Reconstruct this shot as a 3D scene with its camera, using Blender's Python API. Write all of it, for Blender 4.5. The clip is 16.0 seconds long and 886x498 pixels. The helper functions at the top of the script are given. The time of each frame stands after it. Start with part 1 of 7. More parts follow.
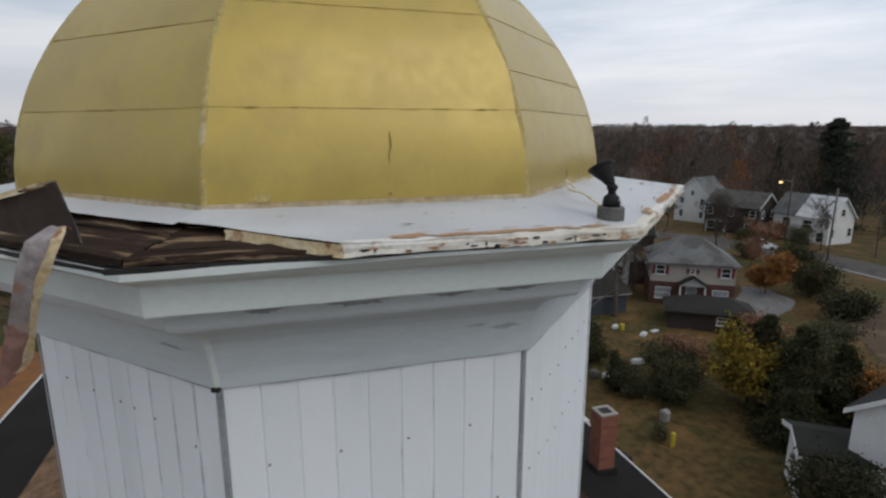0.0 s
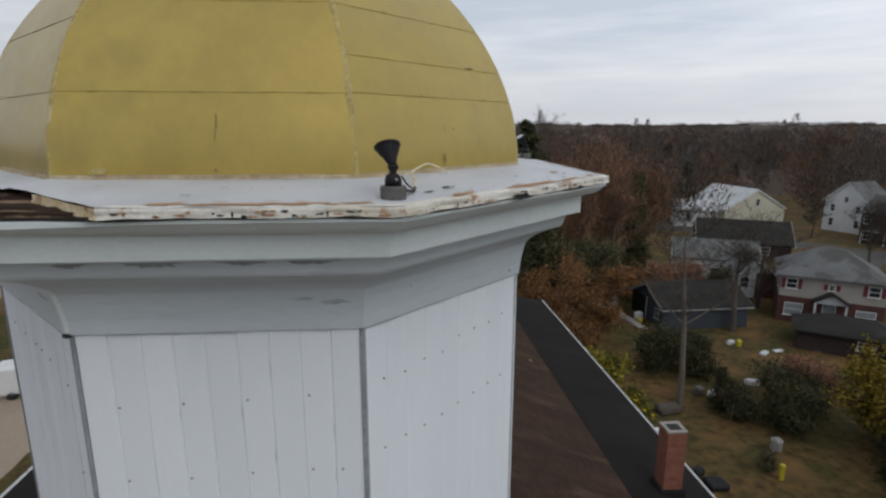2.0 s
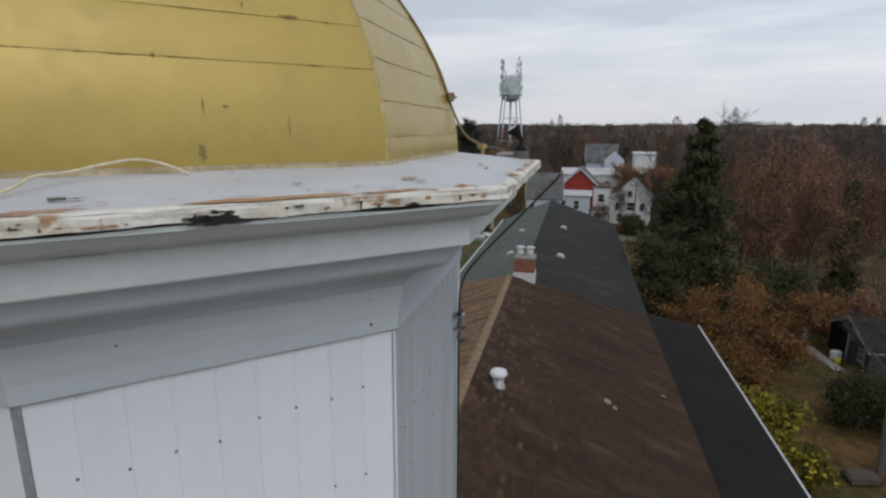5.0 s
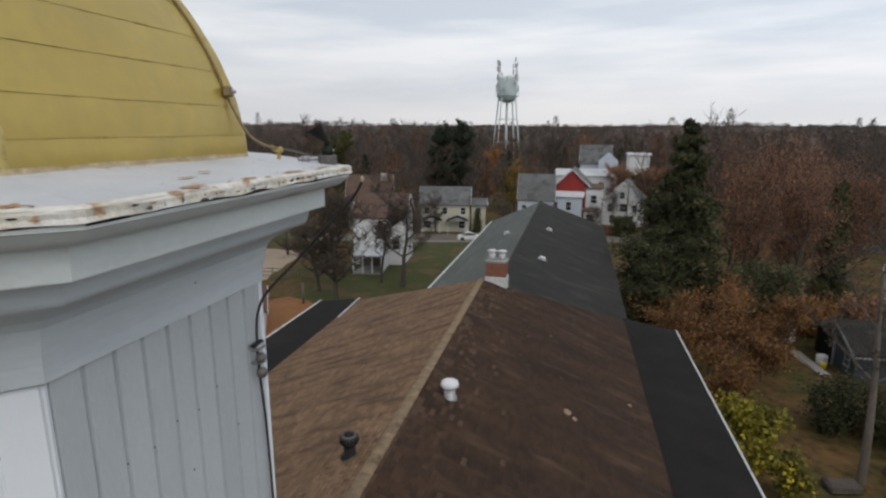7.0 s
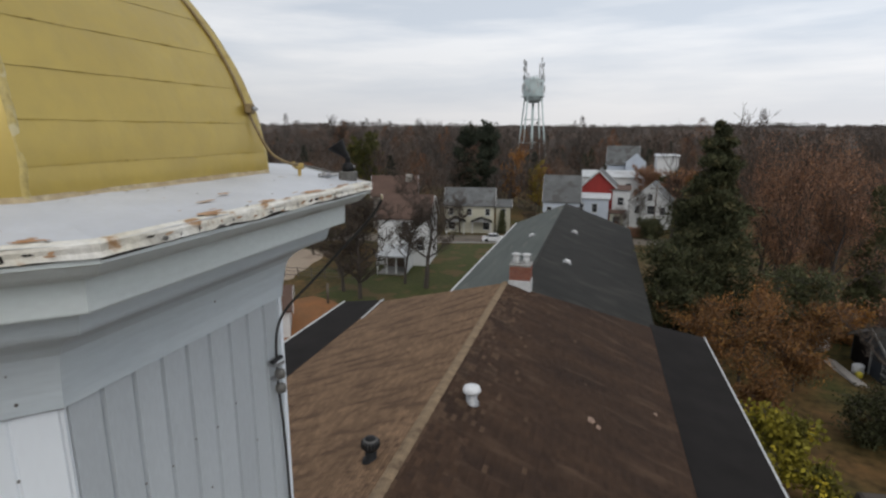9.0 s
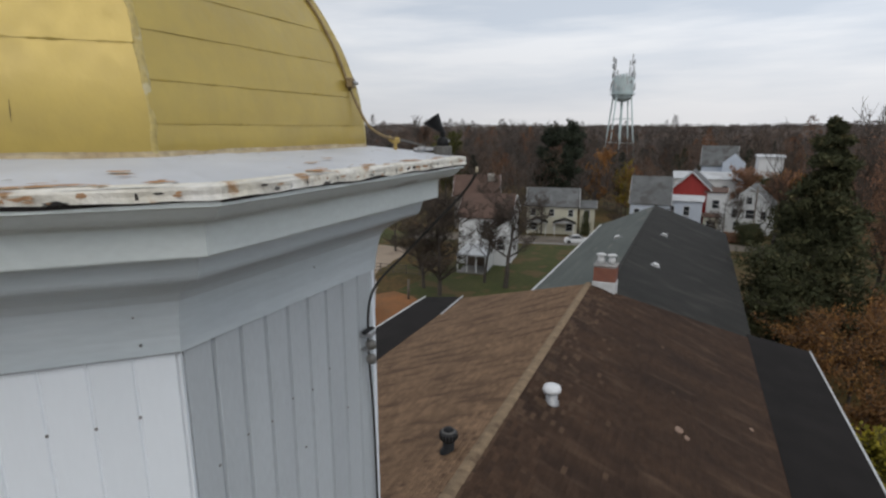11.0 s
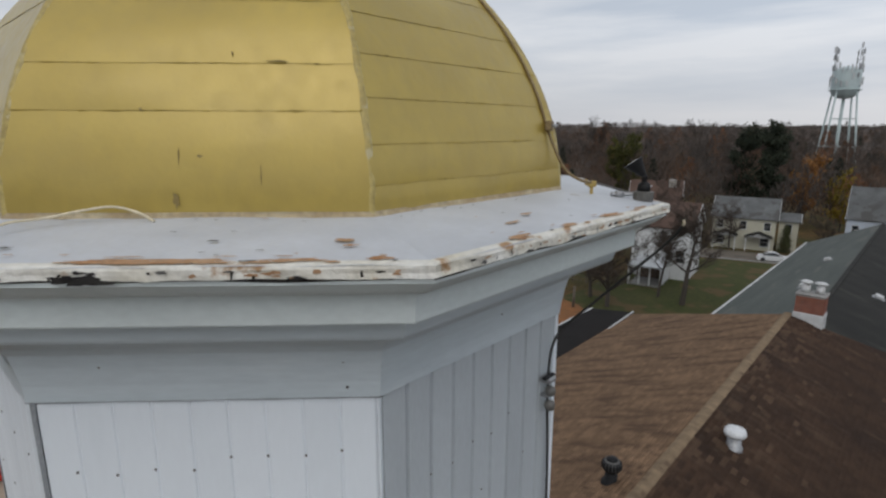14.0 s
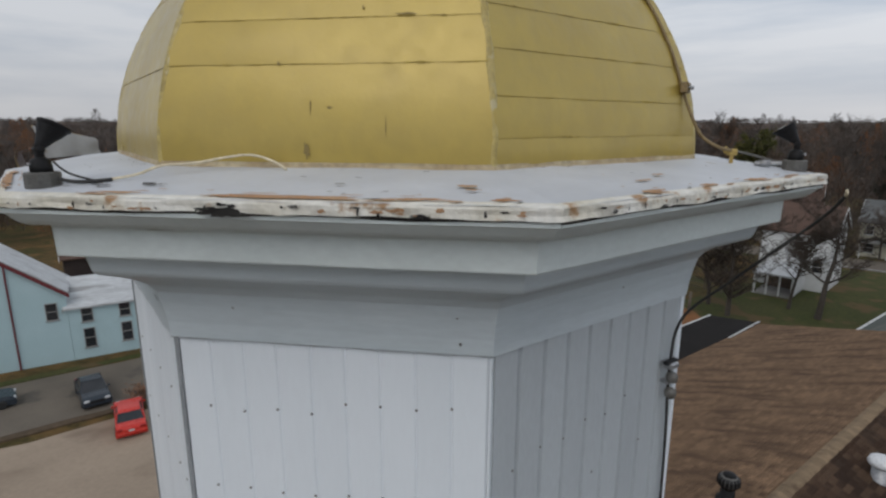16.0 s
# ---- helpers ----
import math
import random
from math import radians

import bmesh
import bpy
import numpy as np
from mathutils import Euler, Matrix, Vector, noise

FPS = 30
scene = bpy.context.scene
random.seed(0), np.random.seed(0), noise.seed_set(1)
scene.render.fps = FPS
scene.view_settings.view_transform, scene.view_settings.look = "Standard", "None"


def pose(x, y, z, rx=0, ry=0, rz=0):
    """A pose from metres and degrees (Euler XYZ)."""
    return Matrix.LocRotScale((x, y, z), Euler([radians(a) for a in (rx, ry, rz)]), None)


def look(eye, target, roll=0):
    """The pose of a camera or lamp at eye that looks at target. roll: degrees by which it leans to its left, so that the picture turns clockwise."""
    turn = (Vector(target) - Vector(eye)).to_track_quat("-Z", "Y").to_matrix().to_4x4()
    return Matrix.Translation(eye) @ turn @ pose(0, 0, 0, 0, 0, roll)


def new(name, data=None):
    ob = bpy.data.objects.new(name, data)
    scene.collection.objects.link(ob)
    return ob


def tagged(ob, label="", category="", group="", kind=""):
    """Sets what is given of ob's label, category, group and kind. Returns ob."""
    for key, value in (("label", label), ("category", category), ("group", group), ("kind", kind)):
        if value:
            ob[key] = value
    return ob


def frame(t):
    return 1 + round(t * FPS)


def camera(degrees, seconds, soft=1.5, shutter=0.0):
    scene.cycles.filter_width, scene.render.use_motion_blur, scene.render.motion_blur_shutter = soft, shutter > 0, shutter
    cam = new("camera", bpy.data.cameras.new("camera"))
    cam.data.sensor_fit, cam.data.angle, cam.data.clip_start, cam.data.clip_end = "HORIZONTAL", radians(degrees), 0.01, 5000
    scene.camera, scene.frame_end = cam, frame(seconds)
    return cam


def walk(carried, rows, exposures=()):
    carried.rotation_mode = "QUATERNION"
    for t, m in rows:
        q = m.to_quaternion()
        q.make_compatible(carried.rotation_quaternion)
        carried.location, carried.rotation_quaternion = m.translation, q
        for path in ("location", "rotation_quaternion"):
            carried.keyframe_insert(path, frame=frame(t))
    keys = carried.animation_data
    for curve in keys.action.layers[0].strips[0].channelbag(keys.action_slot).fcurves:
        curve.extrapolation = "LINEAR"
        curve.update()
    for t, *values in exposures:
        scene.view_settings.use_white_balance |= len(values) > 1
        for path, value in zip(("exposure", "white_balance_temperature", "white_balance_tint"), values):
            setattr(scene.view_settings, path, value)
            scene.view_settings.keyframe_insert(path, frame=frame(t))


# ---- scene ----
cam = camera(78.3, 16.0, soft=2.4)
PATH = [
    (0, (-0.025, -0.076, 15.337), (0.547, 1.793, 14.912), -0.0),
    (0.5, (0.382, -0.241, 15.278), (0.861, 1.653, 14.848), -0.0),
    (1, (0.822, -0.39, 15.182), (1.198, 1.525, 14.747), 0.1),
    (1.5, (1.271, -0.494, 15.159), (1.533, 1.44, 14.721), 0.2),
    (2, (1.667, -0.501, 15.245), (1.816, 1.446, 14.813), 0.1),
    (2.5, (2.01, -0.377, 15.32), (2.049, 1.575, 14.887), 0.1),
    (3, (2.316, -0.152, 15.349), (2.249, 1.799, 14.916), 0.1),
    (3.5, (2.566, 0.155, 15.352), (2.395, 2.099, 14.917), 0.1),
    (4, (2.837, 0.502, 15.36), (2.561, 2.433, 14.918), 0.3),
    (4.5, (3.212, 0.853, 15.28), (2.836, 2.768, 14.843), 0.4),
    (5, (3.666, 1.223, 15.148), (3.203, 3.12, 14.715), 0.2),
    (7.5, (5.081, 2.375, 15.147), (4.622, 4.274, 14.718), 0.2),
    (8, (5.072, 2.393, 15.223), (4.598, 4.288, 14.796), 0.0),
    (8.5, (5.04, 2.385, 15.28), (4.537, 4.273, 14.852), 0.1),
    (11, (4.924, 2.348, 15.072), (4.105, 4.122, 14.644), -0.0),
    (11.5, (4.882, 2.35, 15.061), (3.981, 4.083, 14.632), 0.0),
    (12, (4.84, 2.355, 15.108), (3.853, 4.041, 14.68), -0.0),
    (12.5, (4.81, 2.36, 15.122), (3.734, 3.991, 14.692), -0.0),
    (13, (4.777, 2.369, 15.156), (3.616, 3.94, 14.727), 0.0),
    (13.5, (4.743, 2.376, 15.241), (3.5, 3.884, 14.812), 0.0),
    (14, (4.712, 2.373, 15.369), (3.392, 3.814, 14.942), 0.1),
    (14.5, (4.697, 2.366, 15.454), (3.3, 3.732, 15.028), 0.0),
    (15, (4.681, 2.357, 15.426), (3.216, 3.649, 14.998), -0.0),
    (15.5, (4.66, 2.348, 15.296), (3.136, 3.57, 14.867), -0.0),
    (16, (4.639, 2.343, 15.155), (3.066, 3.497, 14.715), 0.1),
]
walk(cam, [(t, look(eye, target, roll)) for t, eye, target, roll in PATH], ((0.0, -0.11, 6500, 10), (3.5, -0.20, 6500, 10), (5.0, -0.11, 6500, 10), (7.5, 0.09, 6700, 10), (11.0, 0.03, 6600, 10), (16.0, -0.17, 6500, 10)))


# ---- world and sun ----
GZ = -4.2                      # level of the ground round the church
CX, CY = 0.508, 4.998          # middle of the tower
T8 = math.tan(math.pi / 8)

world = bpy.data.worlds.new("overcast")
scene.world = world
world.use_nodes = True
wn, wl = world.node_tree.nodes, world.node_tree.links
wn.clear()
w_out = wn.new("ShaderNodeOutputWorld")
w_bg = wn.new("ShaderNodeBackground")
w_sky = wn.new("ShaderNodeTexSky")
w_sky.sky_type = 'NISHITA'
w_sky.sun_disc = False
w_sky.sun_elevation, w_sky.sun_rotation = radians(47), radians(149)
w_sky.dust_density = 3.0
w_co = wn.new("ShaderNodeTexCoord")
w_sep = wn.new("ShaderNodeSeparateXYZ")
w_map = wn.new("ShaderNodeMapping")
w_map.inputs["Scale"].default_value = (1.2, 1.6, 10.0)
w_map.inputs["Rotation"].default_value = (0.05, -0.04, 0.3)
w_noise = wn.new("ShaderNodeTexNoise")
w_noise.inputs["Scale"].default_value = 1.7
w_noise.inputs["Detail"].default_value = 6
w_noise.inputs["Roughness"].default_value = 0.55
w_ramp = wn.new("ShaderNodeValToRGB")
w_ramp.color_ramp.elements[0].position, w_ramp.color_ramp.elements[0].color = 0.38, (6.3, 7.0, 8.0, 1)
w_ramp.color_ramp.elements[1].position, w_ramp.color_ramp.elements[1].color = 0.64, (8.9, 9.2, 9.7, 1)
w_hor = wn.new("ShaderNodeMapRange")        # an overcast sky is brighter overhead
w_hor.inputs["From Min"].default_value, w_hor.inputs["From Max"].default_value = 0.0, 1.0
w_hor.inputs["To Min"].default_value, w_hor.inputs["To Max"].default_value = 1.05, 0.74
w_side = wn.new("ShaderNodeMapRange")
w_side.inputs["From Min"].default_value, w_side.inputs["From Max"].default_value = -1.0, 1.0
w_side.inputs["To Min"].default_value, w_side.inputs["To Max"].default_value = 0.86, 1.28
w_both = wn.new("ShaderNodeMath")
w_both.operation = 'MULTIPLY'
w_mul = wn.new("ShaderNodeVectorMath")
w_mul.operation = 'SCALE'
w_mix = wn.new("ShaderNodeMix")
w_mix.data_type = 'RGBA'
w_mix.inputs["Factor"].default_value = 0.93
wl.new(w_co.outputs["Generated"], w_map.inputs["Vector"])
wl.new(w_co.outputs["Generated"], w_sep.inputs[0])
wl.new(w_map.outputs[0], w_noise.inputs["Vector"])
wl.new(w_noise.outputs["Fac"], w_ramp.inputs[0])
wl.new(w_sep.outputs["Z"], w_hor.inputs["Value"])
w_low = wn.new("ShaderNodeMapRange")        # paler, warmer band of cloud over the horizon
w_low.inputs["From Min"].default_value, w_low.inputs["From Max"].default_value = 0.0, 0.16
w_low.inputs["To Min"].default_value, w_low.inputs["To Max"].default_value = 0.75, 0.0
w_warm = wn.new("ShaderNodeMix")
w_warm.data_type = 'RGBA'
w_warm.inputs["B"].default_value = (6.7, 6.7, 6.9, 1)
wl.new(w_sep.outputs["Z"], w_low.inputs["Value"])
wl.new(w_low.outputs[0], w_warm.inputs["Factor"])
wl.new(w_ramp.outputs[0], w_warm.inputs["A"])
wl.new(w_warm.outputs["Result"], w_mul.inputs[0])
wl.new(w_sep.outputs["X"], w_side.inputs["Value"])
wl.new(w_hor.outputs[0], w_both.inputs[0])
wl.new(w_side.outputs[0], w_both.inputs[1])
wl.new(w_both.outputs[0], w_mul.inputs["Scale"])
wl.new(w_sky.outputs[0], w_mix.inputs["A"])
wl.new(w_mul.outputs[0], w_mix.inputs["B"])
wl.new(w_mix.outputs["Result"], w_bg.inputs["Color"])
wl.new(w_bg.outputs[0], w_out.inputs[0])
w_bg.inputs["Strength"].default_value = 0.093

sun = new("sun", bpy.data.lights.new("sun", 'SUN'))
sun.data.energy, sun.data.angle, sun.data.color = 0.75, radians(40), (1.0, 0.96, 0.9)
sun.matrix_world = look((25, -42, 52), (0, 0, 0))


# ---- materials ----
def material(name, a, b, scale=2.0, rough=0.7, metal=0.0, bump=0.15, fine=30.0, spots=None, spot_size=1.5, spot_cut=0.62,
             stretch=(1, 1, 1), island=0.0, gloss=0.5, shade=0.25, spot_soft=0.06, coat=0.0):
    """A surface of two colours mixed by a coarse and a fine noise, with spots of a third colour, relief, and a random tone for each piece."""
    m = bpy.data.materials.new(name)
    m.use_nodes = True
    n, l = m.node_tree.nodes, m.node_tree.links
    p = n["Principled BSDF"]
    p.inputs["Metallic"].default_value = metal
    p.inputs["Specular IOR Level"].default_value = gloss
    p.inputs["Coat Weight"].default_value, p.inputs["Coat Roughness"].default_value = coat, 0.26
    co, info, mp = n.new("ShaderNodeTexCoord"), n.new("ShaderNodeObjectInfo"), n.new("ShaderNodeMapping")
    mp.inputs["Scale"].default_value = stretch
    shift = n.new("ShaderNodeVectorMath")
    shift.operation = 'SCALE'
    shift.inputs[0].default_value = (37.0, 17.0, 53.0)
    l.new(info.outputs["Random"], shift.inputs["Scale"])
    l.new(shift.outputs[0], mp.inputs["Location"])
    l.new(co.outputs["Object"], mp.inputs["Vector"])

    def noise_of(size, detail):
        t = n.new("ShaderNodeTexNoise")
        t.inputs["Scale"].default_value, t.inputs["Detail"].default_value = size, detail
        l.new(mp.outputs[0], t.inputs["Vector"])
        return t.outputs["Fac"]

    def mixed(kind, fac, x, y):
        t = n.new("ShaderNodeMix")
        t.data_type, t.blend_type = 'RGBA', kind
        for value, socket in ((fac, t.inputs["Factor"]), (x, t.inputs["A"]), (y, t.inputs["B"])):
            if isinstance(value, (int, float)):
                socket.default_value = value
            elif isinstance(value, tuple):
                socket.default_value = (*value, 1)
            else:
                l.new(value, socket)
        return t.outputs["Result"]

    def spread(value, low, high, to_low=0.0, to_high=1.0):
        t = n.new("ShaderNodeMapRange")
        for key, v in (("From Min", low), ("From Max", high), ("To Min", to_low), ("To Max", to_high)):
            t.inputs[key].default_value = v
        l.new(value, t.inputs["Value"])
        return t.outputs[0]

    big, small = noise_of(scale, 5), noise_of(fine, 3)
    colour = mixed('MIX', spread(big, 0.3, 0.7), a, b)
    tone = spread(small, 0.25, 0.75, 1 - shade, 1 + shade)
    rgb = n.new("ShaderNodeCombineColor")
    for c in range(3):
        l.new(tone, rgb.inputs[c])
    colour = mixed('MULTIPLY', 1.0, colour, rgb.outputs[0])
    if island:
        geo = n.new("ShaderNodeNewGeometry")
        both = n.new("ShaderNodeMath")
        both.operation = 'ADD'
        l.new(geo.outputs["Random Per Island"], both.inputs[0])
        l.new(info.outputs["Random"], both.inputs[1])
        part_tone = spread(both.outputs[0], 0.0, 2.0, 1 - island, 1 + island)
        rgb2 = n.new("ShaderNodeCombineColor")
        for c in range(3):
            l.new(part_tone, rgb2.inputs[c])
        colour = mixed('MULTIPLY', 1.0, colour, rgb2.outputs[0])
    if spots:
        colour = mixed('MIX', spread(noise_of(spot_size, 6), spot_cut, spot_cut + spot_soft), colour, spots)
    l.new(colour, p.inputs["Base Color"])
    if coat:
        p.inputs["Coat IOR"].default_value = 1.53
    l.new(spread(small, 0.2, 0.8, max(0.05, rough - 0.12), min(1, rough + 0.12)), p.inputs["Roughness"])
    if bump:
        bp = n.new("ShaderNodeBump")
        bp.inputs["Strength"].default_value, bp.inputs["Distance"].default_value = bump, 0.02
        l.new(small, bp.inputs["Height"])
        l.new(bp.outputs[0], p.inputs["Normal"])
    return m


GOLD = material("gold_paint", (0.490, 0.362, 0.080), (0.425, 0.310, 0.068), 1.3, 0.50, 0.50, 0.10, 12, (0.395, 0.290, 0.072), 2.8, 0.50, (1.2, 1.2, 1.0), 0.07, 0.6, 0.07, 0.32, 0.5)
GOLD_RIB = material("gold_rib_paint", (0.47, 0.375, 0.14), (0.38, 0.285, 0.08), 7, 0.5, 0, 0.2, 40, (0.52, 0.45, 0.25), 9, 0.60)
LAP = material("lap_seam_dirt_and_shadow", (0.31, 0.225, 0.055), (0.42, 0.30, 0.055), 5, 0.8, 0, 0.2, 40)
CAULK = material("dirty_base_caulk", (0.46, 0.39, 0.26), (0.33, 0.24, 0.13), 7, 0.8, 0, 0.3, 30)
SEAM = material("seam_grime", (0.19, 0.14, 0.055), (0.30, 0.22, 0.065), 4, 0.8, 0, 0.2, 40)
SIDING = material("white_siding", (0.835, 0.885, 0.935), (0.785, 0.838, 0.888), 1.1, 0.5, 0, 0.012, 40, (0.70, 0.755, 0.80), 1.5, 0.62, (1, 1, 0.22), 0.03, 0.4, 0.012, 0.2)
SIDING_GREY = material("grey_siding", (0.52, 0.56, 0.585), (0.45, 0.485, 0.51), 1.2, 0.5, 0, 0.03, 60, (0.38, 0.41, 0.44), 1.2, 0.60, (1, 1, 0.25), 0.05, 0.4, 0.05, 0.2)
TRIM = material("white_trim_paint", (0.70, 0.76, 0.755), (0.635, 0.69, 0.685), 2.5, 0.55, 0, 0.06, 35, (0.47, 0.49, 0.48), 2.6, 0.64, (0.5, 1, 1), 0.03, 0.4, 0.05)
FRIEZE = material("grey_coil_metal", (0.635, 0.70, 0.735), (0.525, 0.585, 0.62), 1.1, 0.45, 0, 0.05, 25, (0.76, 0.81, 0.835), 1.3, 0.58, (0.35, 1, 1.6), 0.04, 0.5, 0.05, 0.14)
STRIP = material("grey_corner_channel", (0.34, 0.36, 0.38), (0.26, 0.28, 0.30), 3, 0.5, 0, 0.05, 30)
DECK = material("white_painted_deck", (0.60, 0.62, 0.655), (0.49, 0.51, 0.545), 2.0, 0.55, 0, 0.12, 26, (0.42, 0.40, 0.38), 5.5, 0.70, (1, 1, 1), 0.0, 0.45, 0.05)
FLASH = material("worn_edge_flashing", (0.77, 0.76, 0.72), (0.62, 0.58, 0.48), 3.5, 0.6, 0, 0.4, 30, (0.38, 0.23, 0.12), 7.0, 0.61, (1, 1, 1), 0, 0.4, 0.14)
RUST = material("rust_patch", (0.36, 0.185, 0.085), (0.46, 0.30, 0.18), 9, 0.9, 0, 0.3, 45)
SHADE_MARK_BLACK = material("black_shade_and_marks", (0.015, 0.014, 0.013), (0.03, 0.027, 0.025), 8, 0.9)
ROTWOOD = material("rotten_wood", (0.018, 0.012, 0.010), (0.070, 0.046, 0.033), 4, 0.95, 0, 0.9, 26, (0.27, 0.19, 0.12), 4.0, 0.57, (0.35, 3, 3), 0.4, 0.08)
BLACK = material("black_enamel", (0.011, 0.011, 0.012), (0.020, 0.020, 0.021), 12, 0.55, 0, 0.1, 40, None, 1, 1, (1, 1, 1), 0, 0.18)
BOXGREY = material("grey_cast_box", (0.085, 0.082, 0.076), (0.125, 0.12, 0.112), 12, 0.7, 0, 0.2, 60)
LENS = material("lamp_glass", (0.55, 0.57, 0.58), (0.62, 0.63, 0.64), 12, 0.12)
WIRE_WHITE = material("cream_cable", (0.62, 0.54, 0.37), (0.70, 0.62, 0.46), 20, 0.6)
WIRE_BLACK = material("black_cable", (0.02, 0.02, 0.02), (0.035, 0.033, 0.03), 20, 0.7)
COPPER = material("old_copper_rope", (0.20, 0.14, 0.07), (0.28, 0.21, 0.11), 30, 0.6, 0.4, 0.3, 80)
BRASS = material("yellow_clamp", (0.46, 0.34, 0.11), (0.36, 0.25, 0.08), 20, 0.5, 0.3)
STEEL = material("dull_steel", (0.42, 0.43, 0.44), (0.30, 0.30, 0.31), 18, 0.45, 0.6)
CERAMIC = material("grey_insulator", (0.10, 0.098, 0.09), (0.165, 0.155, 0.14), 14, 0.4)
SCREW = material("screw_head", (0.15, 0.15, 0.15), (0.24, 0.23, 0.22), 20, 0.6)
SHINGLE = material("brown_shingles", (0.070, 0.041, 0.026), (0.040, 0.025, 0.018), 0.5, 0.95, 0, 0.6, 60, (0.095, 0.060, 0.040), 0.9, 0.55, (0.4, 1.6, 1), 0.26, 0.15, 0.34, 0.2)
WORN = material("worn_tan_shingles", (0.096, 0.060, 0.039), (0.070, 0.044, 0.029), 0.9, 0.95, 0, 0.6, 60, (0.046, 0.030, 0.021), 1.1, 0.53, (0.5, 1.6, 1), 0.24, 0.15, 0.3, 0.10)
BAREWOOD = material("bare_wood_patch", (0.30, 0.20, 0.145), (0.20, 0.135, 0.10), 6, 0.9)
SHINGLE_L = material("lighter_brown_shingles", (0.270, 0.168, 0.100), (0.180, 0.112, 0.069), 1.0, 0.95, 0, 0.7, 30, (0.115, 0.071, 0.045), 1.0, 0.52, (0.55, 1.9, 1), 0.34, 0.15, 0.38, 0.16)
RIDGECAP = material("tan_ridge_shingle", (0.25, 0.178, 0.11), (0.175, 0.125, 0.08), 3, 0.95, 0, 0.4, 50, (0.13, 0.088, 0.056), 2.2, 0.54, (1, 1, 1), 0.25, 0.3, 0.28, 0.15)
MEMBRANE_BAY_SHADE = material("black_membrane_and_bay_shade", (0.0135, 0.0118, 0.0112), (0.021, 0.0185, 0.0175), 0.6, 0.9, 0, 0.15, 30, None, 1, 1, (1, 1, 1), 0, 0.12)
ALU = material("white_aluminium", (0.60, 0.61, 0.61), (0.48, 0.48, 0.47), 4, 0.5, 0, 0.1, 30, (0.22, 0.20, 0.18), 3.0, 0.62)
BRICK = material("red_brick", (0.28, 0.105, 0.065), (0.21, 0.075, 0.05), 4, 0.9, 0, 0.4, 60, None, 1, 1, (1, 1, 1), 0.3)
MORTAR = material("mortar", (0.34, 0.31, 0.28), (0.27, 0.25, 0.23), 9, 0.95, 0, 0.4, 70)
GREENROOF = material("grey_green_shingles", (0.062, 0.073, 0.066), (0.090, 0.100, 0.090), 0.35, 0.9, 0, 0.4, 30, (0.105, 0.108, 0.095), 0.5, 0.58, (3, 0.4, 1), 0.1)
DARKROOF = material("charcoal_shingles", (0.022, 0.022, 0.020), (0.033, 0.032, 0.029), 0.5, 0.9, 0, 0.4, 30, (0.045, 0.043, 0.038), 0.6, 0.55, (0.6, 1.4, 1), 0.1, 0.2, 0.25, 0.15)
GREYROOF = material("grey_shingles", (0.092, 0.095, 0.095), (0.142, 0.146, 0.147), 0.6, 0.9, 0, 0.4, 12, (0.082, 0.080, 0.076), 0.5, 0.54, (1, 1, 1), 0.1)
BROWNROOF = material("red_brown_roof", (0.085, 0.050, 0.038), (0.115, 0.070, 0.052), 0.7, 0.9, 0, 0.4, 12)
WHITEROOF = material("white_metal_roof", (0.56, 0.58, 0.59), (0.42, 0.43, 0.44), 0.9, 0.5, 0, 0.1, 6, (0.30, 0.30, 0.30), 0.6, 0.60, (0.3, 2, 1))
W_WHITE = material("white_clapboard", (0.70, 0.71, 0.71), (0.60, 0.61, 0.61), 0.5, 0.7, 0, 0.1, 8, None, 1, 1, (1, 1, 1), 0, 0.4, 0.07)
W_CREAM = material("cream_clapboard", (0.56, 0.54, 0.43), (0.48, 0.46, 0.37), 0.5, 0.7, 0, 0.1, 8, None, 1, 1, (1, 1, 1), 0, 0.4, 0.07)
W_BEIGE = material("beige_siding", (0.36, 0.335, 0.30), (0.30, 0.28, 0.25), 0.5, 0.7, 0, 0.1, 8, None, 1, 1, (1, 1, 1), 0, 0.4, 0.07)
W_BLUE = material("pale_blue_siding", (0.50, 0.55, 0.62), (0.44, 0.49, 0.56), 0.5, 0.7, 0, 0.1, 8, None, 1, 1, (1, 1, 1), 0, 0.4, 0.07)
W_SLATE = material("slate_blue_siding", (0.044, 0.053, 0.067), (0.035, 0.042, 0.053), 0.5, 0.7, 0, 0.1, 8, None, 1, 1, (1, 1, 1), 0, 0.4, 0.07)
W_TEAL = material("pale_teal_stucco", (0.44, 0.585, 0.62), (0.39, 0.53, 0.56), 0.35, 0.8, 0, 0.1, 10, None, 1, 1, (1, 1, 1), 0, 0.3, 0.05)
OLDROOF = material("weathered_brown_grey_shingles", (0.062, 0.060, 0.055), (0.085, 0.082, 0.074), 0.6, 0.9, 0, 0.4, 12, (0.052, 0.048, 0.042), 0.6, 0.55, (1, 1, 1), 0.1)
W_DARK = material("dark_brown_shingle_wall", (0.032, 0.023, 0.021), (0.045, 0.032, 0.028), 0.7, 0.85, 0, 0.1, 8, None, 1, 1, (1, 1, 1), 0, 0.4, 0.07)
W_BRICK = material("dark_red_brick_wall", (0.095, 0.040, 0.032), (0.07, 0.030, 0.026), 1.2, 0.9, 0, 0.2, 10)
W_RED = material("barn_red_wall", (0.30, 0.03, 0.025), (0.24, 0.025, 0.02), 0.8, 0.7, 0, 0.1, 8, None, 1, 1, (1, 1, 1), 0, 0.4, 0.07)
